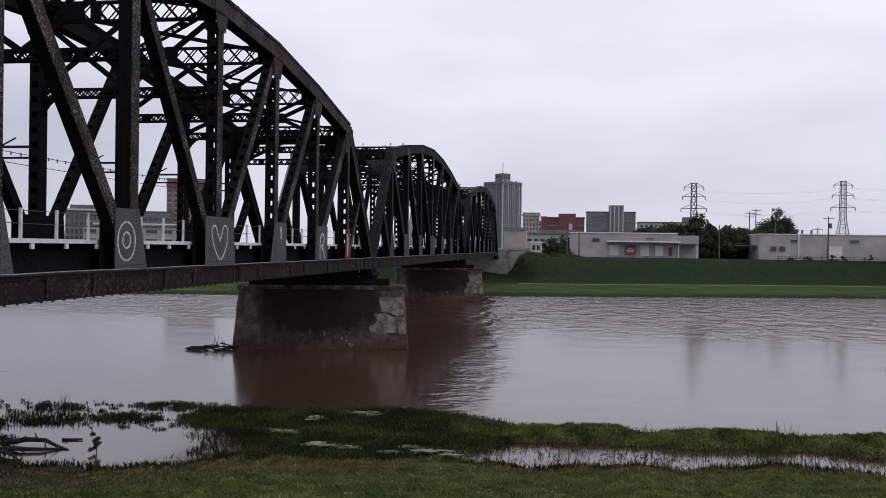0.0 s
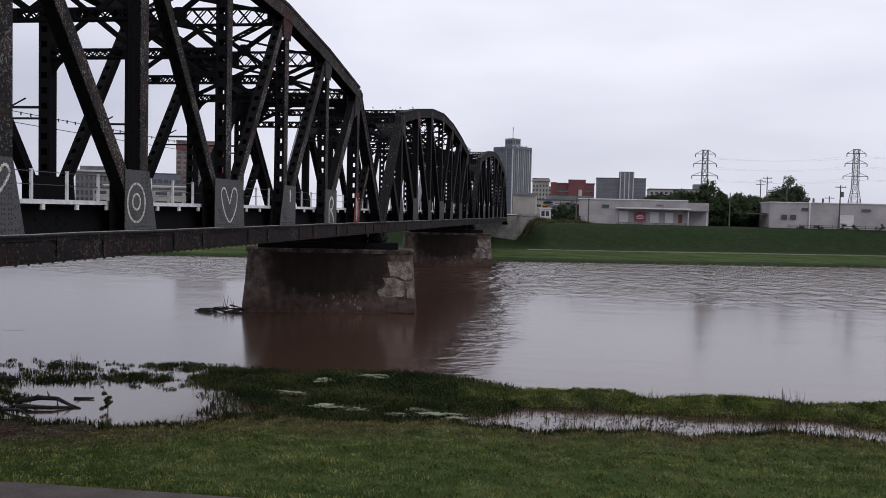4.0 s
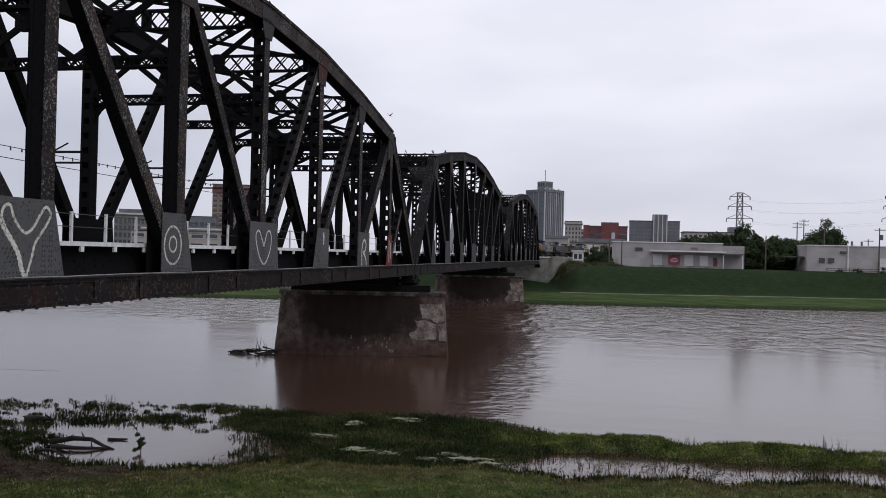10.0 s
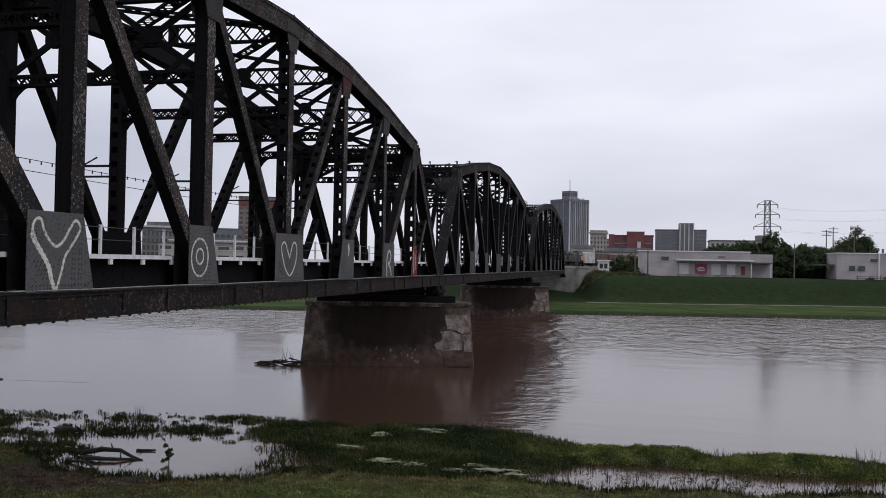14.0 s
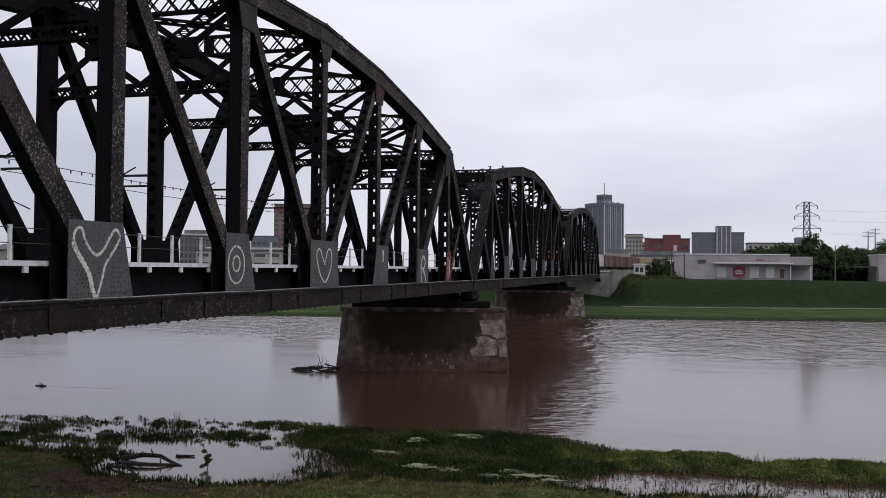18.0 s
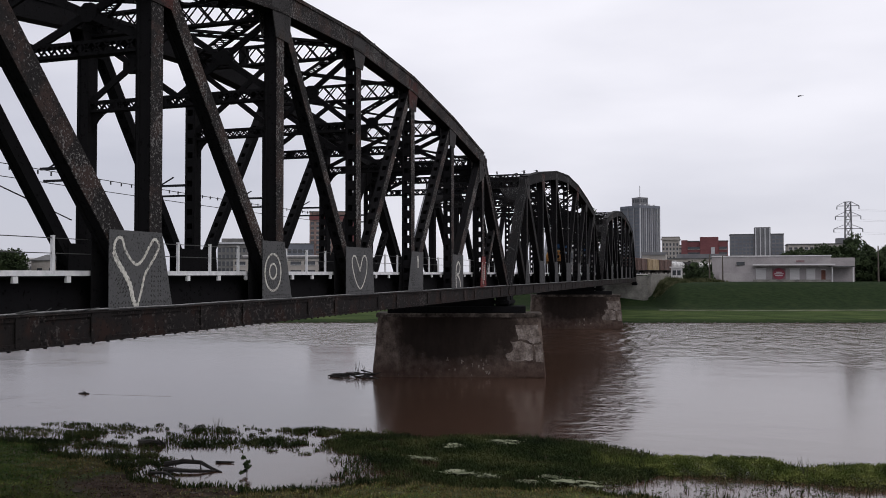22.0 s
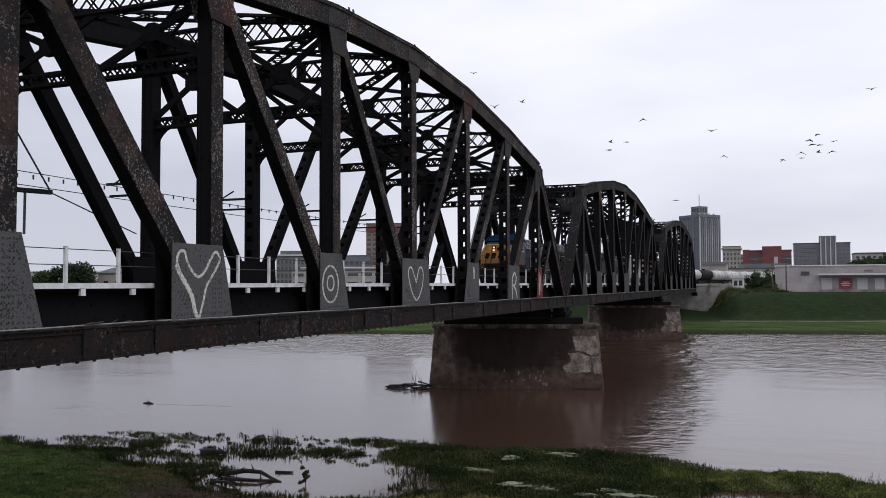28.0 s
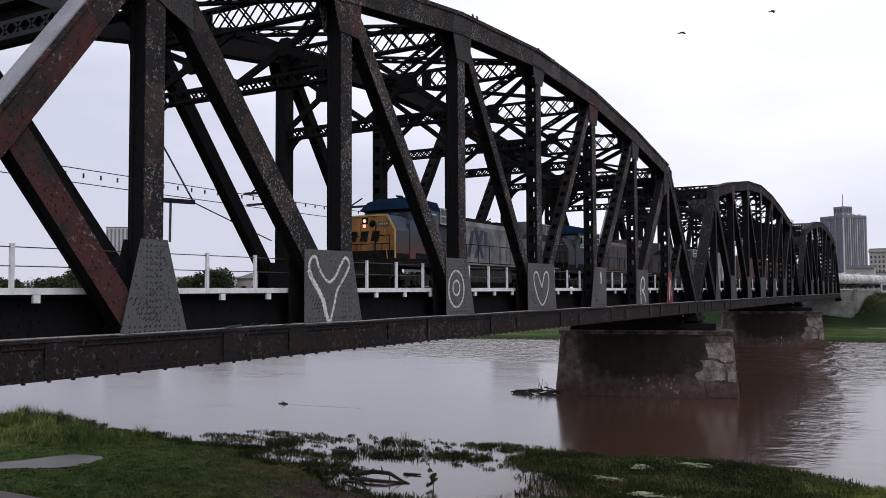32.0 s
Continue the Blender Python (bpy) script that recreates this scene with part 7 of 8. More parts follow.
def build_locomotive(y0, second=False, third=False):
    """A six-axle diesel: wide nose, cab, long hood with radiators; it runs towards -y."""
    loco = thing("locomotive", TRACK_X, y0, RAIL_Z, "six-axle freight diesel locomotive, " + ("yellow cab trailing, dusty hood" if third else "dusty grey hood and dark cab" if second else "yellow nose, dark blue roof, grey hood"), "locomotive", "locomotives of the train")
    front, side, hood = (YELLOW, FADED if second else FADE, HOODGREY) if not second else ((YELLOW, YELLOW, DUSTY) if third else (DUSTY, FADED, DUSTY))
    part("underframe", Geo().box(-1.5, 1.5, 0.9, 21.6, 1.28, 1.62).box(-1.52, 1.52, 0.9, 21.6, 1.6, 1.66), FRAMEBLACK, loco)
    part("fuel_tank", Geo().prism([(-1.45, 8.6, 1.27), (-1.45, 8.6, 0.55), (-1.1, 8.6, 0.25), (1.1, 8.6, 0.25), (1.45, 8.6, 0.55), (1.45, 8.6, 1.27)], (0, 5.4, 0)), TRUCK, loco, "long grimy fuel tank")
    for yy in (7.6, 14.3):
        part("air_reservoir", Geo().cyl((1.15, yy, 0.95), (1.15, yy + 0.7, 0.95), 0.25, 10), TRUCK, loco)
    # nose and cab
    nose = Geo().prism([(-1.5, 0.95, 1.67), (1.5, 0.95, 1.67), (1.5, 0.95, 3.0), (1.05, 0.95, 3.75), (-1.05, 0.95, 3.75), (-1.5, 0.95, 3.0)], (0, 1.75, 0))
    nose_ob = part("nose", nose, side, loco, "wide nose with faded blue sides")
    part("nose_face", Geo().prism([(-1.5, 0.935, 1.67), (1.5, 0.935, 1.67), (1.5, 0.935, 3.0), (1.05, 0.935, 3.75), (-1.05, 0.935, 3.75), (-1.5, 0.935, 3.0)], (0, 0.014, 0)), front, nose_ob, "weathered yellow nose face")
    part("nose_skirt", Geo().box(-1.515, 1.515, 0.951, 2.7, 1.68, 1.9), FRAMEBLACK, nose_ob)
    part("nose_door", Geo().box(-0.45, 0.35, 0.90, 0.934, 1.75, 3.35), front, loco)
    part("nose_band", Geo().box(-1.46, 1.46, 0.885, 0.934, 1.68, 2.05), FRAMEBLACK, loco)
    if not second:
        rim_ = [(-1.5, 1.67), (-1.5, 3.0), (-1.05, 3.75), (1.05, 3.75), (1.5, 3.0), (1.5, 1.67)]
        for (xa, za), (xb, zb) in zip(rim_, rim_[1:]):
            part("edge_strip", Geo().beam((xa, 0.92, za), (xb, 0.92, zb), (0, 1, 0), 0.03, 0.035), PALE_YELLOW, nose_ob, "pale yellow edge strip")
        for xa in (-0.47, 0.37):
            part("door_seam", Geo().box(xa - 0.02, xa + 0.02, 0.895, 0.932, 2.06, 3.36), FRAMEBLACK, nose_ob)
        part("lamp_housing", Geo().box(-0.42, -0.08, 0.905, 0.933, 3.1, 3.66), FRAMEBLACK, nose_ob)
        part("window_visor", Geo().box(-1.45, 1.45, 2.50, 2.72, 4.10, 4.16), FRAMEBLACK, loco)
    for x0 in (-1.2, -0.55, 0.1):
        part("emblem_shape", Geo().prism([(x0, 0.885, 2.5), (x0 + 0.42, 0.885, 2.5), (x0 + 0.55, 0.885, 3.0), (x0 + 0.13, 0.885, 3.0)], (0, 0.014, 0)), FRAMEBLACK, loco)
    cab = Geo().prism([(-1.55, 2.2, 1.67), (-1.55, 5.0, 1.67), (-1.55, 5.0, 4.2), (-1.55, 2.75, 4.2), (-1.55, 2.72, 3.72), (-1.55, 2.2, 3.4)], (3.1, 0, 0))
    cab_ob = part("cab", cab, side, loco, "faded blue cab side")
    part("cab_skirt", Geo().box(-1.57, 1.57, 2.72, 5.05, 1.67, 1.95), FRAMEBLACK, cab_ob)
    part("cab_roof", Geo().add([(-1.56, 2.3, 4.16), (1.56, 2.3, 4.16), (1.56, 5.2, 4.16), (-1.56, 5.2, 4.16), (-1.35, 2.75, 4.62), (1.35, 2.75, 4.62), (1.35, 5.2, 4.66), (-1.35, 5.2, 4.66), (-0.8, 3.0, 4.80), (0.8, 3.0, 4.80), (0.8, 5.2, 4.80), (-0.8, 5.2, 4.80)], [(3, 2, 1, 0), (0, 1, 5, 4), (1, 2, 6, 5), (3, 0, 4, 7), (4, 5, 9, 8), (5, 6, 10, 9), (7, 4, 8, 11), (8, 9, 10, 11), (2, 3, 7, 11, 10, 6)]), NAVY, loco, "dark blue cab roof")
    for x0, x1 in ((-1.35, -0.25), (0.25, 1.35)):
        part("windscreen", Geo().prism([(x0, 2.70, 3.72), (x1, 2.70, 3.72), (x1, 2.74, 4.14), (x0, 2.74, 4.14)], (0, 0.02, 0)), DARK_WINDOW, loco)
    for s in (-1, 1):
        for ya, yb in ((3.1, 3.75), (3.9, 4.6)):
            part("side_window", Geo().box(s * 1.575 - 0.02, s * 1.575 + 0.02, ya, yb, 3.25, 3.95), DARK_WINDOW, cab_ob)
        part("window_frame", Geo().box(s * 1.565 - 0.02, s * 1.565 + 0.02, 3.0, 4.7, 3.15, 3.24).box(s * 1.565 - 0.02, s * 1.565 + 0.02, 3.0, 4.7, 3.96, 4.03), LIGHT_PANEL, cab_ob)
    part("number_board", Geo().box(0.55, 1.15, 0.90, 0.949, 3.2, 3.45), DARK_WINDOW, loco)
    for xa in (0.62, 0.75, 0.88, 1.01):
        part("number_bars", Geo().box(xa, xa + 0.07, 0.885, 0.899, 3.29, 3.37), PALE_YELLOW, loco)
    for z in (3.25, 3.5):
        part("headlight", Geo().cyl((-0.25, 0.86, z), (-0.25, 0.95, z), 0.085, 12), LIT if not second else DARK_WINDOW, loco)
    part("marker_hatch", Geo().cyl((0.2, 0.90, 3.35), (0.2, 0.95, 3.35), 0.17, 12), FRAMEBLACK, loco)
    for s in (-1, 1):
        part("ditch_light", Geo().cyl((s * 1.05, 0.62, 1.5), (s * 1.05, 0.72, 1.5), 0.1, 10), LIT if not second else DARK_WINDOW, loco)
    # front platform, plough and coupler
    part("pilot", Geo().box(-1.5, 1.5, 0.55, 0.95, 0.75, 1.62), FRAMEBLACK, loco)
    part("plough", Geo().prism([(-1.45, 0.6, 0.15), (1.45, 0.6, 0.15), (1.45, 0.45, 0.8), (-1.45, 0.45, 0.8)], (0, 0.1, 0)), FRAMEBLACK, loco)
    for yy, s in ((0.15, 1), (21.9, 1)):
        part("coupler", Geo().box(-0.18, 0.18, yy - 0.25, yy + 0.55, 0.72, 1.02), TRUCK, loco)
    part("rear_pilot", Geo().box(-1.5, 1.5, 21.6, 21.9, 0.75, 1.62), FRAMEBLACK, loco)
    # long hood
    part("equipment_hood", Geo().box(-1.25, 1.25, 5.06, 7.6, 1.67, 4.25), FADED, loco)
    g = part("roof_louvres", Geo().box(-1.5, 1.5, 5.2, 7.4, 3.55, 4.4), GREY_PANEL, loco)
    for s in (-1, 1):
        for k in range(3):
            for z0_ in (3.62, 4.02):
                part("grille", Geo().box(s * 1.52 - 0.015, s * 1.52 + 0.015, 5.3 + k * 0.7, 5.88 + k * 0.7, z0_, z0_ + 0.3), DARK_WINDOW, g)
        for z0_ in (3.55, 3.945, 4.34):
            part("grille_frame", Geo().box(s * 1.53 - 0.02, s * 1.53 + 0.02, 5.2, 7.4, z0_, z0_ + 0.06), LIGHT_PANEL, g)
        for k in range(4):
            part("grille_frame", Geo().box(s * 1.53 - 0.015, s * 1.53 + 0.015, 5.2 + k * 0.71, 5.27 + k * 0.71, 3.611, 4.339), LIGHT_PANEL, g)
    body = part("engine_hood", Geo().prism([(-0.95, 7.62, 1.67), (0.95, 7.62, 1.67), (0.95, 7.62, 3.75), (0.7, 7.62, 4.05), (-0.7, 7.62, 4.05), (-0.95, 7.62, 3.75)], (0, 8.6, 0)), hood, loco, "long engine hood with doors")
    for s in (-1, 1):
        for k in range(9):
            part("hood_door", Geo().box(s * 0.965 - 0.012, s * 0.965 + 0.012, 7.75 + k * 0.94, 8.6 + k * 0.94, 1.85, 3.4), hood, body)
        for ya, yb, zc, zd in ((8.0, 8.7, 2.0, 3.5), (9.1, 9.7, 2.0, 3.5), (10.0, 10.9, 1.95, 3.6), (10.9, 10.0, 1.95, 3.6), (11.3, 11.3, 2.6, 3.5)):
            off = 0.004 if yb < ya else 0.0
            part("emblem_shape", Geo().prism([(s * (0.985 + off), ya, zc), (s * (0.985 + off), ya + 0.36, zc), (s * (0.985 + off), yb + 0.36, zd), (s * (0.985 + off), yb, zd)], (s * 0.010, 0, 0)), MARKBLUE, body, "dark blue emblem shape")
        part("sill_line", Geo().box(s * 1.525 - 0.01, s * 1.525 + 0.01, 5.0, 21.4, 1.52, 1.60), ORANGE_FADE if second else HOODGREY, loco)
    for k in range(4):
        part("roof_box", Geo().box(-0.5, 0.5, 8.2 + k * 1.9, 9.4 + k * 1.9, 4.05, 4.28), FRAMEBLACK, body)
    rad = part("radiator", Geo().prism([(-1.0, 16.25, 1.67), (1.0, 16.25, 1.67), (1.0, 16.25, 3.4), (1.52, 16.25, 3.75), (1.52, 16.25, 4.45), (-1.52, 16.25, 4.45), (-1.52, 16.25, 3.75), (-1.0, 16.25, 3.4)], (0, 4.9, 0)), hood, loco, "flared radiator housing")
    for s in (-1, 1):
        for k in range(3):
            part("grille", Geo().box(s * 1.535 - 0.012, s * 1.535 + 0.012, 16.5 + k * 1.5, 17.8 + k * 1.5, 3.82, 4.38), DARK_WINDOW, rad)
    # handrails and steps
    for s in (-1, 1):
        g = Geo()
        for k in range(12):
            yy = 5.4 + k * 1.4
            g.cyl((s * 1.46, yy, 1.66), (s * 1.46, yy, 2.65), 0.02, 5)
        g.beam((s * 1.46, 5.2, 2.65), (s * 1.46, 21.3, 2.65), (0, 0, 1), 0.02, 0.02)
        part("handrail", g, FRAMEBLACK, loco)
        g = Geo()
        for k in range(4):
            g.box(s * 1.3 - 0.2, s * 1.3 + 0.2, 0.6 + 0.05 * k, 0.95, 0.45 + 0.3 * k, 0.5 + 0.3 * k)
        part("steps", g, FRAMEBLACK, loco)
        part("grab_iron", Geo().cyl((s * 1.4, 0.6, 1.6), (s * 1.4, 0.6, 2.75), 0.02, 5).beam((s * 1.4, 0.6, 2.75), (s * 0.5, 0.75, 2.75), (0, 0, 1), 0.02, 0.02), FRAMEBLACK, loco)
    for s in (-1, 1):  # yellow stair rails and the front rail
        part("stair_rail", Geo().cyl((s * 1.25, 0.62, 1.66), (s * 0.95, 0.80, 3.15), 0.03, 6).cyl((s * 1.45, 0.62, 0.7), (s * 1.25, 0.62, 1.7), 0.03, 6), YELLOW if not second else DUSTY, loco)
        part("mirror", Geo().box(s * 1.72 - 0.06, s * 1.72 + 0.06, 2.95, 3.0, 3.45, 3.85), FRAMEBLACK, loco)
    part("front_rail", Geo().beam((-1.4, 0.6, 2.35), (1.4, 0.6, 2.35), (0, 0, 1), 0.02, 0.025), FRAMEBLACK, loco)
    for xx in (-0.95, -0.5, 0.5, 0.95):
        part("rail_post", Geo().cyl((xx, 0.6, 1.62), (xx, 0.6, 2.35), 0.022, 5), FRAMEBLACK, loco)
    part("horn", Geo().cyl((0.3, 3.4, 4.85), (0.3, 2.9, 4.88), 0.10, 8, 0.05).box(0.25, 0.35, 3.2, 3.5, 4.66, 4.82), FRAMEBLACK, loco)
    part("antenna_dome", Geo().cyl((-0.3, 3.8, 4.7), (-0.3, 3.8, 4.84), 0.35, 12, 0.25), TANKWHITE if second else CABBLUE, loco)
    if third:
        for ob in loco.children:  # this one runs with its cab trailing
            ob.matrix_basis = pose(0, 22.4, 0, 0, 0, 180) @ ob.matrix_basis
    bogie(loco, 4.3, 3, 1.85, 0.53)
    bogie(loco, 17.9, 3, 1.85, 0.53)
    return loco


def build_tank_car(y0, dark=False, length=17.0):
    paint = FRAMEBLACK if dark else TANKWHITE
    car = thing("tank_car", TRACK_X, y0, RAIL_Z, "grimy black cylindrical railway tank car" if dark else "white cylindrical railway tank car", "tank car", "freight cars of the train")
    g = Geo().cyl((0, 0.9, 2.75), (0, length - 0.9, 2.75), 1.48, 24)
    g.cyl((0, 0.9, 2.75), (0, 0.45, 2.75), 1.48, 24, 0.9).cyl((0, length - 0.9, 2.75), (0, length - 0.45, 2.75), 1.48, 24, 0.9)
    part("tank", g, paint, car)
    for k in range(4):
        yy = 2.2 + k * (length - 4.4) / 3
        part("band", Geo().cyl((0, yy - 0.06, 2.75), (0, yy + 0.06, 2.75), 1.5, 24), DUSTY, car)
    part("dome", Geo().cyl((0, length / 2, 4.1), (0, length / 2, 4.6), 0.5, 14), paint, car)
    part("sill", Geo().box(-0.35, 0.35, 0.1, length - 0.1, 0.95, 1.28), FRAMEBLACK, car)
    for yy in (0.4, length - 1.5):
        part("platform", Geo().box(-1.4, 1.4, yy, yy + 1.1, 1.22, 1.32), FRAMEBLACK, car)
    bogie(car, 2.3, 2, 1.78, 0.45)
    bogie(car, length - 2.3, 2, 1.78, 0.45)
    return car


def build_box_car(y0, mat, label, name="box_car", length=16.5, height=4.5):
    car = thing(name, TRACK_X, y0, RAIL_Z, label, name.replace("_", " "), "freight cars of the train")
    part("body", Geo().box(-1.48, 1.48, 0.4, length - 0.4, 1.15, height), mat, car)
    part("roof", Geo().prism([(-1.52, 0.35, height), (1.52, 0.35, height), (0, 0.35, height + 0.25)], (0, length - 0.7, 0)), mat, car)
    for s in (-1, 1):
        for k in range(12):
            yy = 0.9 + k * (length - 1.8) / 11
            part("rib", Geo().box(s * 1.5 - 0.04, s * 1.5 + 0.04, yy - 0.06, yy + 0.06, 1.15, height), mat, car)
        if name == "box_car":
            part("door", Geo().box(s * 1.56 - 0.04, s * 1.56 + 0.04, length / 2 - 1.6, length / 2 + 1.6, 1.25, height - 0.2), mat, car)
    part("sill", Geo().box(-1.3, 1.3, 0.1, length - 0.1, 0.95, 1.149), FRAMEBLACK, car)
    bogie(car, 2.2, 2, 1.78, 0.45)
    bogie(car, length - 2.2, 2, 1.78, 0.45)
    return car


train = []  # each with its distance behind the front
lead = 0.0
movers_of = {}
for kind in ("lead", "second", "third", "white", "box", "box", "box", "tan", "box", "tank", "dark_tank", "tank", "tank", "tank", "tank", "tank"):
    before = len(movers)
    if kind == "lead":
        ob, ln = build_locomotive(lead), 22.4
    elif kind == "second":
        ob, ln = build_locomotive(lead, True), 22.4
    elif kind == "third":
        ob, ln = build_locomotive(lead, True, True), 22.4
    elif kind == "box":
        ob, ln = build_box_car(lead, BOXBROWN, "oxide brown box car with ribbed sides"), 16.9
    elif kind == "white":
        ob, ln = build_box_car(lead, TANKWHITE, "white refrigerated box car with ribbed sides"), 16.9
    elif kind == "tan":
        ob, ln = build_box_car(lead, TANBOX, "faded tan box car with ribbed sides"), 16.9
    else:
        ob, ln = build_tank_car(lead, kind == "dark_tank"), 17.3
    train.append((ob, lead, ln))
    lead += ln


def front_at(t):
    """Where the front of the train is along the bridge."""
    return 32.95 - 9.93 * (t - 32.0)


# ---- birds ----
BIRD = material("dark_bird_feathers", [(0.02, 0.02, 0.022), (0.06, 0.06, 0.065)], 20, 0.8)
BIRD_BODY = Geo().cyl((0, -0.16, 0), (0, 0.05, 0.01), 0.02, 6, 0.055).cyl((0, 0.05, 0.01), (0, 0.2, 0), 0.055, 6, 0.02).prism([(-0.05, 0.19, 0), (0.05, 0.19, 0), (0.08, 0.34, 0), (-0.08, 0.34, 0)], (0, 0, 0.012)).mesh("body", BIRD)
WINGS = [Geo().prism([(0.03 * s, -0.06, 0), (0.18 * s, -0.09, 0.0), (0.38 * s, 0.03, 0.0), (0.2 * s, 0.07, 0), (0.03 * s, 0.1, 0)][::s], (0, 0, 0.012)).mesh("wing", BIRD) for s in (1, -1)]
birds = []


def build_bird(rows, flap=0.0, label="small dark bird in flight", group="birds over the river"):
    """rows: seconds and place; it heads along its way."""
    b = thing("bird", *rows[0][1], label, "bird", group)
    part("body", BIRD_BODY, None, b)
    wings = [part("wing", w, None, b) for w in WINGS]
    birds.append((b, wings, rows, flap))


def ray_point(t, px, py, dist):
    """A place dist metres ahead of the eye, toward a direction given at a time as on the picture plane."""
    i = max(k for k in range(len(TURNS)) if TURNS[k][0] <= t)
    m = pose(0, 0, EYE, 90 + TURNS[i][2], TURNS[i][3], TURNS[i][1])
    half = math.tan(radians(27.6))
    d = Vector(((2 * px / 1568 - 1) * half, (882 - 2 * py) / 1568 * half, -1))
    return m @ (d * dist)


rnd_b = random.Random(5)
FLOCK = sorted(((838, 130), (923, 181), (1138, 211), (1080, 252), (1108, 252), (1077, 266), (1260, 232), (1281, 276), (1418, 270), (1420, 280), (1433, 248), (1446, 238),
                (1437, 256), (1450, 257), (1448, 270), (1475, 251), (1473, 268), (1386, 283), (1542, 158), (1196, 355), (875, 190)))
AT29 = ((946, 174), (948, 190), (962, 240), (966, 218), (1049, 193), (1099, 179), (1100, 208), (1257, 147), (1273, 193), (1285, 296), (1376, 217), (1388, 252), (1514, 222), (1532, 215))
AT30 = ((866, 75), (911, 99), (991, 181), (953, 186), (1060, 231), (1099, 147), (1120, 146), (1122, 222), (1156, 67), (1166, 209), (1186, 137), (1230, 137), (1347, 154), (1463, 99))
LATE30 = ((784, 49), (824, 35), (1099, 202), (1120, 148), (1379, 250), (1535, 162), (1544, 181))
AT31 = ((833, 57), (891, 30), (1030, 9), (1133, 16), (1136, 137), (1298, 60), (1319, 108), (1307, 176), (1431, 53), (1433, 121), (1463, 60), (1449, 151), (1505, 169), (1539, 71))
for i, (px, py) in enumerate(FLOCK):
    dist = rnd_b.uniform(58, 88)
    at28 = ray_point(28.0, px, py, dist)
    rest = Vector((NEAR_X - rnd_b.uniform(0.0, 9.0), SPAN_Y + SPAN + rnd_b.uniform(10, 46), 0))
    j = (rest.y - SPAN_Y - SPAN) / PANEL
    j0 = int(min(6, max(1, j)))
    rest.z = EYE + TOP[j0] + (TOP[j0 + 1] - TOP[j0]) * (j - j0) + 0.12
    go = 23.2 + rnd_b.random()
    at25 = ray_point(25.0, 945 + 22 * i, 300 + rnd_b.uniform(-18, 26), 80)
    rows = [(0.0, rest), (go, rest), (go + 0.6, rest.lerp(at25, 0.5) + Vector((0, 0, 1.0))), (25.0, at25), (26.5, at25.lerp(at28, 0.5)), (28.0, at28)]
    if i < len(AT29):
        rows += [(29.0, ray_point(29.0, *AT29[i], dist)), (30.0, ray_point(30.0, *AT30[i], dist * 0.9)), (31.0, ray_point(31.0, *AT31[i], dist * 0.8))]
        x, y = (AT31[i][0] + 330, AT31[i][1] - 260) if i not in (2, 4) else ((1208, 58) if i == 2 else (1368, 20))
        rows.append((32.0, ray_point(32.0, x, y, dist * 0.75)))
    else:
        at30 = ray_point(30.0, *LATE30[i - len(AT29)], dist)
        rows += [(30.0, at30), (31.2, at30 + (at30 - at28) * 1.2 + Vector((0, 0, 14))), (32.0, at30 + (at30 - at28) * 2.0 + Vector((0, 0, 30)))]
    build_bird(rows, rnd_b.random())
# single birds crossing
build_bird([(0.0, ray_point(8.5, 742, 264, 102)), (8.4, ray_point(8.5, 742, 264, 102)), (9.0, ray_point(9.0, 740, 238, 95)), (10.0, ray_point(10.0, 690, 205, 70)), (12.0, ray_point(12.0, 560, 60, 70)), (13.0, ray_point(13.0, 500, -120, 72)), (32.0, ray_point(13.0, 300, -300, 90))], 0.3)
build_bird([(0.0, ray_point(21.0, 2200, 200, 75)), (20.5, ray_point(20.5, 1740, 176, 75)), (22.0, ray_point(22.0, 1415, 170, 75)), (23.0, ray_point(23.0, 1200, 168, 75)), (24.0, ray_point(24.0, 966, 178, 75)), (25.5, ray_point(25.5, 690, 190, 78)), (32.0, ray_point(25.5, -300, 60, 110))], 0.7)
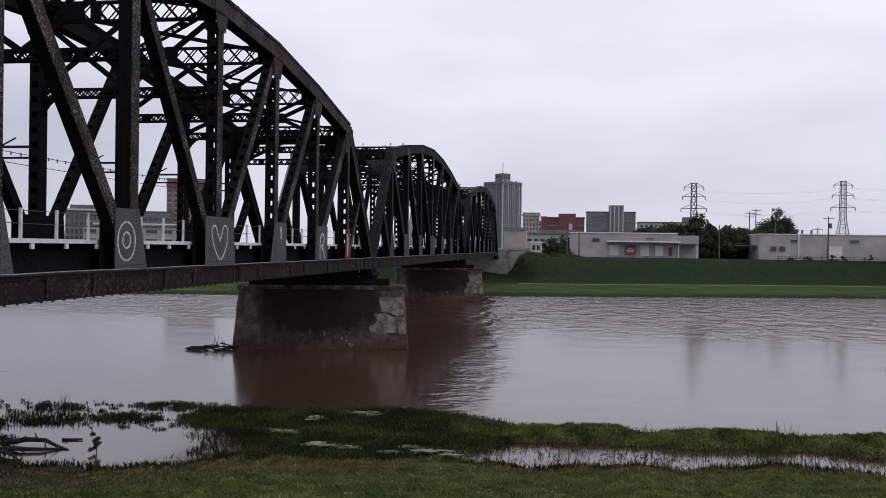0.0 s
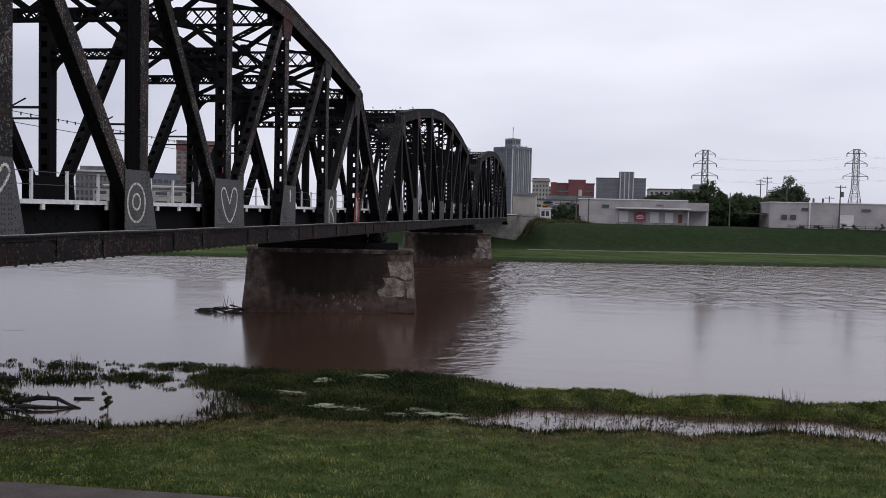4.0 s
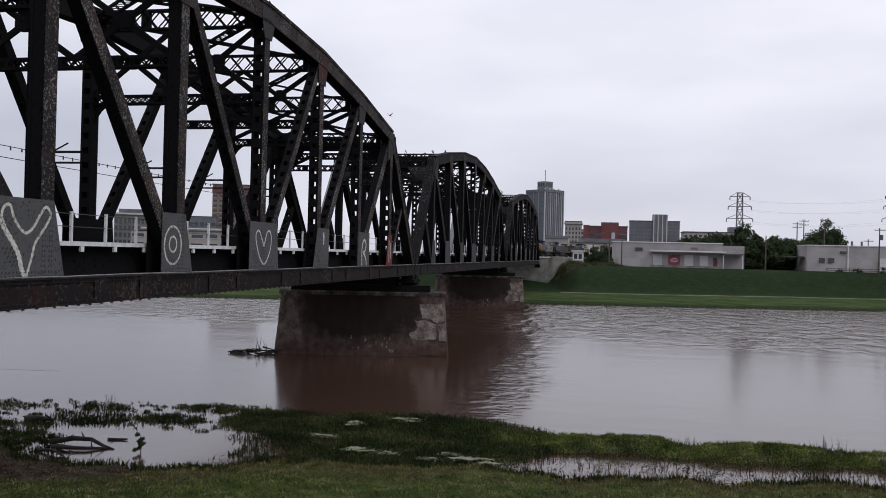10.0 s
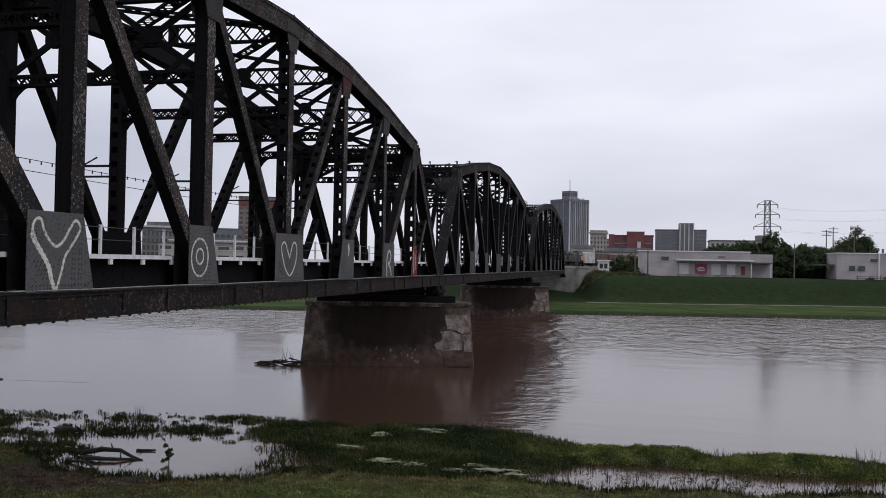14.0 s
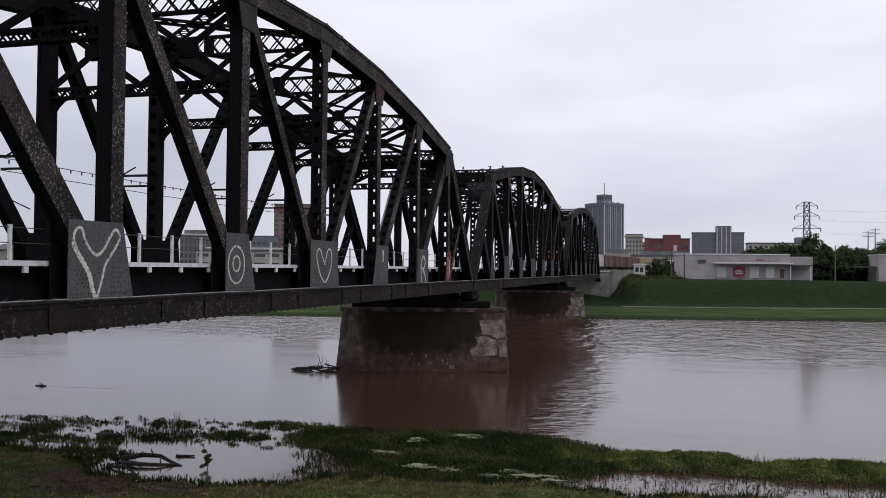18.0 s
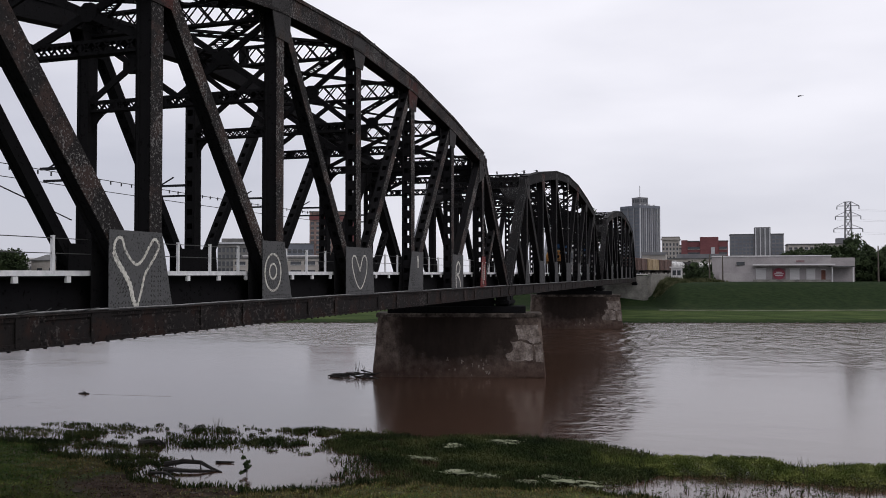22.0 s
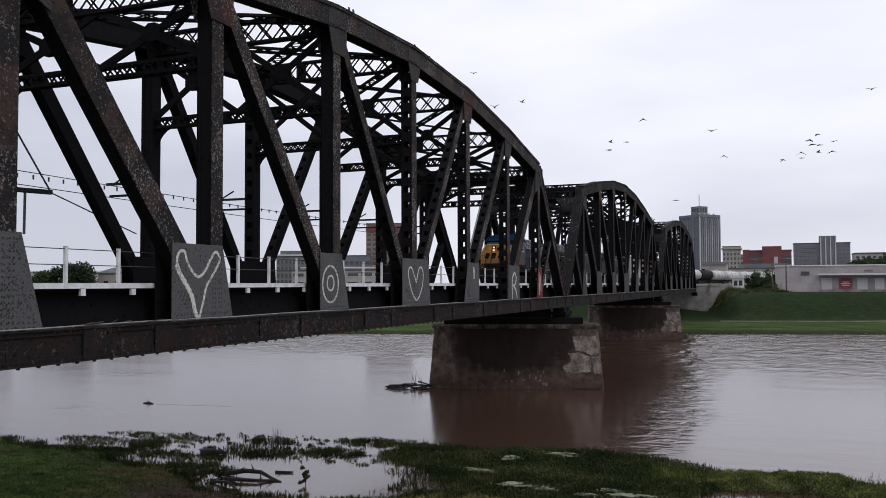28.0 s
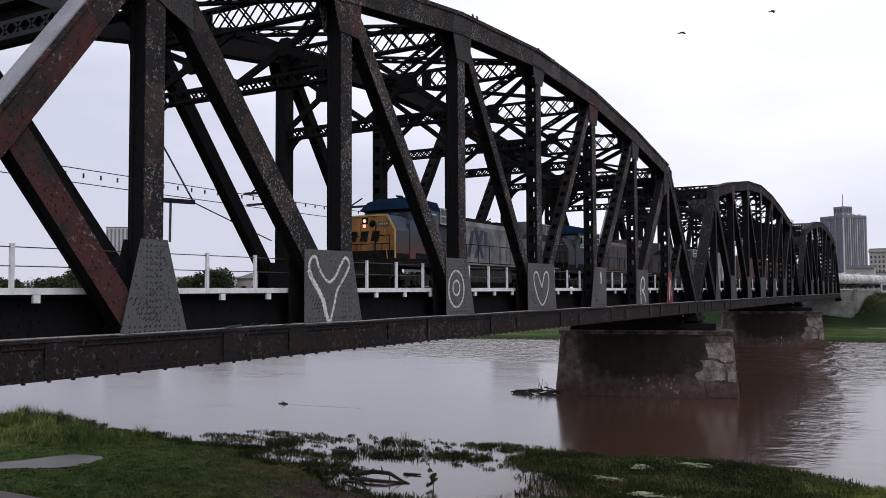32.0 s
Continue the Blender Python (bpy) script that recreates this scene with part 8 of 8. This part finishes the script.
# birds resting on the chords
for i, (j, s) in enumerate(((3.2, 1), (3.25, 1), (4.1, 1), (4.35, 1), (5.5, 1), (6.3, 1), (2.6, 1))):
    j0 = int(j)
    z = EYE + TOP[j0] + (TOP[j0 + 1] - TOP[j0]) * (j - j0) + 0.1
    b = thing("perched_bird", NEAR_X, SPAN_Y + j * PANEL, z, "small dark bird perched on the top chord", "bird", "birds resting on the bridge")
    part("body", Geo().cyl((0, 0, -0.06), (0, 0.02, 0.16), 0.07, 7, 0.05).cyl((0, 0.02, 0.16), (0, -0.02, 0.26), 0.05, 7, 0.03), BIRD, b)
    part("tail", Geo().prism([(-0.03, 0.05, 0.0), (0.03, 0.05, 0.0), (0.03, 0.2, -0.1), (-0.03, 0.2, -0.1)], (0, 0, 0.015)), BIRD, b)


# ---- what moves ----
def motions():
    for ob, back, length in train:
        rows = []
        for k in range(33):
            s = front_at(k) + back
            x0, y0, h = along(s, -2.05)
            x1, y1, h = along(s + length, -2.05)
            rows.append((k, pose(x0, y0, RAIL_Z, 0, 0, -math.degrees(math.atan2(x1 - x0, y1 - y0)))))
        walk(ob, rows)
    for w, r in movers:
        # rolling without slip, keyed in steps under a quarter turn
        turn, base = math.degrees(9.93 / r), w.location
        walk(w, [(k / 15, pose(*base, (turn * k / 15) % 360)) for k in range(481)])
    for b, wings, rows, flap in birds:
        out = []
        for k, (t, p) in enumerate(rows):
            q = rows[min(k + 1, len(rows) - 1)][1] - rows[max(k - 1, 0)][1]
            head = math.degrees(math.atan2(q.x, -q.y)) if q.length > 0.1 else 0
            out.append((t, pose(*p, 0, 0, head)))
        walk(b, out)
        fly = rows[1][0] if (rows[1][1] - rows[0][1]).length < 0.01 else 0.0
        for s, w in zip((1, -1), wings):
            beat = [(0.0, pose(0, 0, 0, 0, s * (70 if fly else -20), 0))]
            t, up = max(fly, 0.2), 0
            if fly:
                beat.append((fly, pose(0, 0, 0, 0, s * 70, 0)))
                t += 0.1
            last = 32.0 if fly else min(32.0, rows[-2][0])
            while t < last - 0.2:
                up = 1 - up
                beat.append((t, pose(0, 0, 0, 0, s * (-38 if up else 30), 0)))
                t += 0.14 + 0.03 * flap
            beat.append((32.0, pose(0, 0, 0, 0, s * 5, 0)))
            walk(w, beat)


motions()
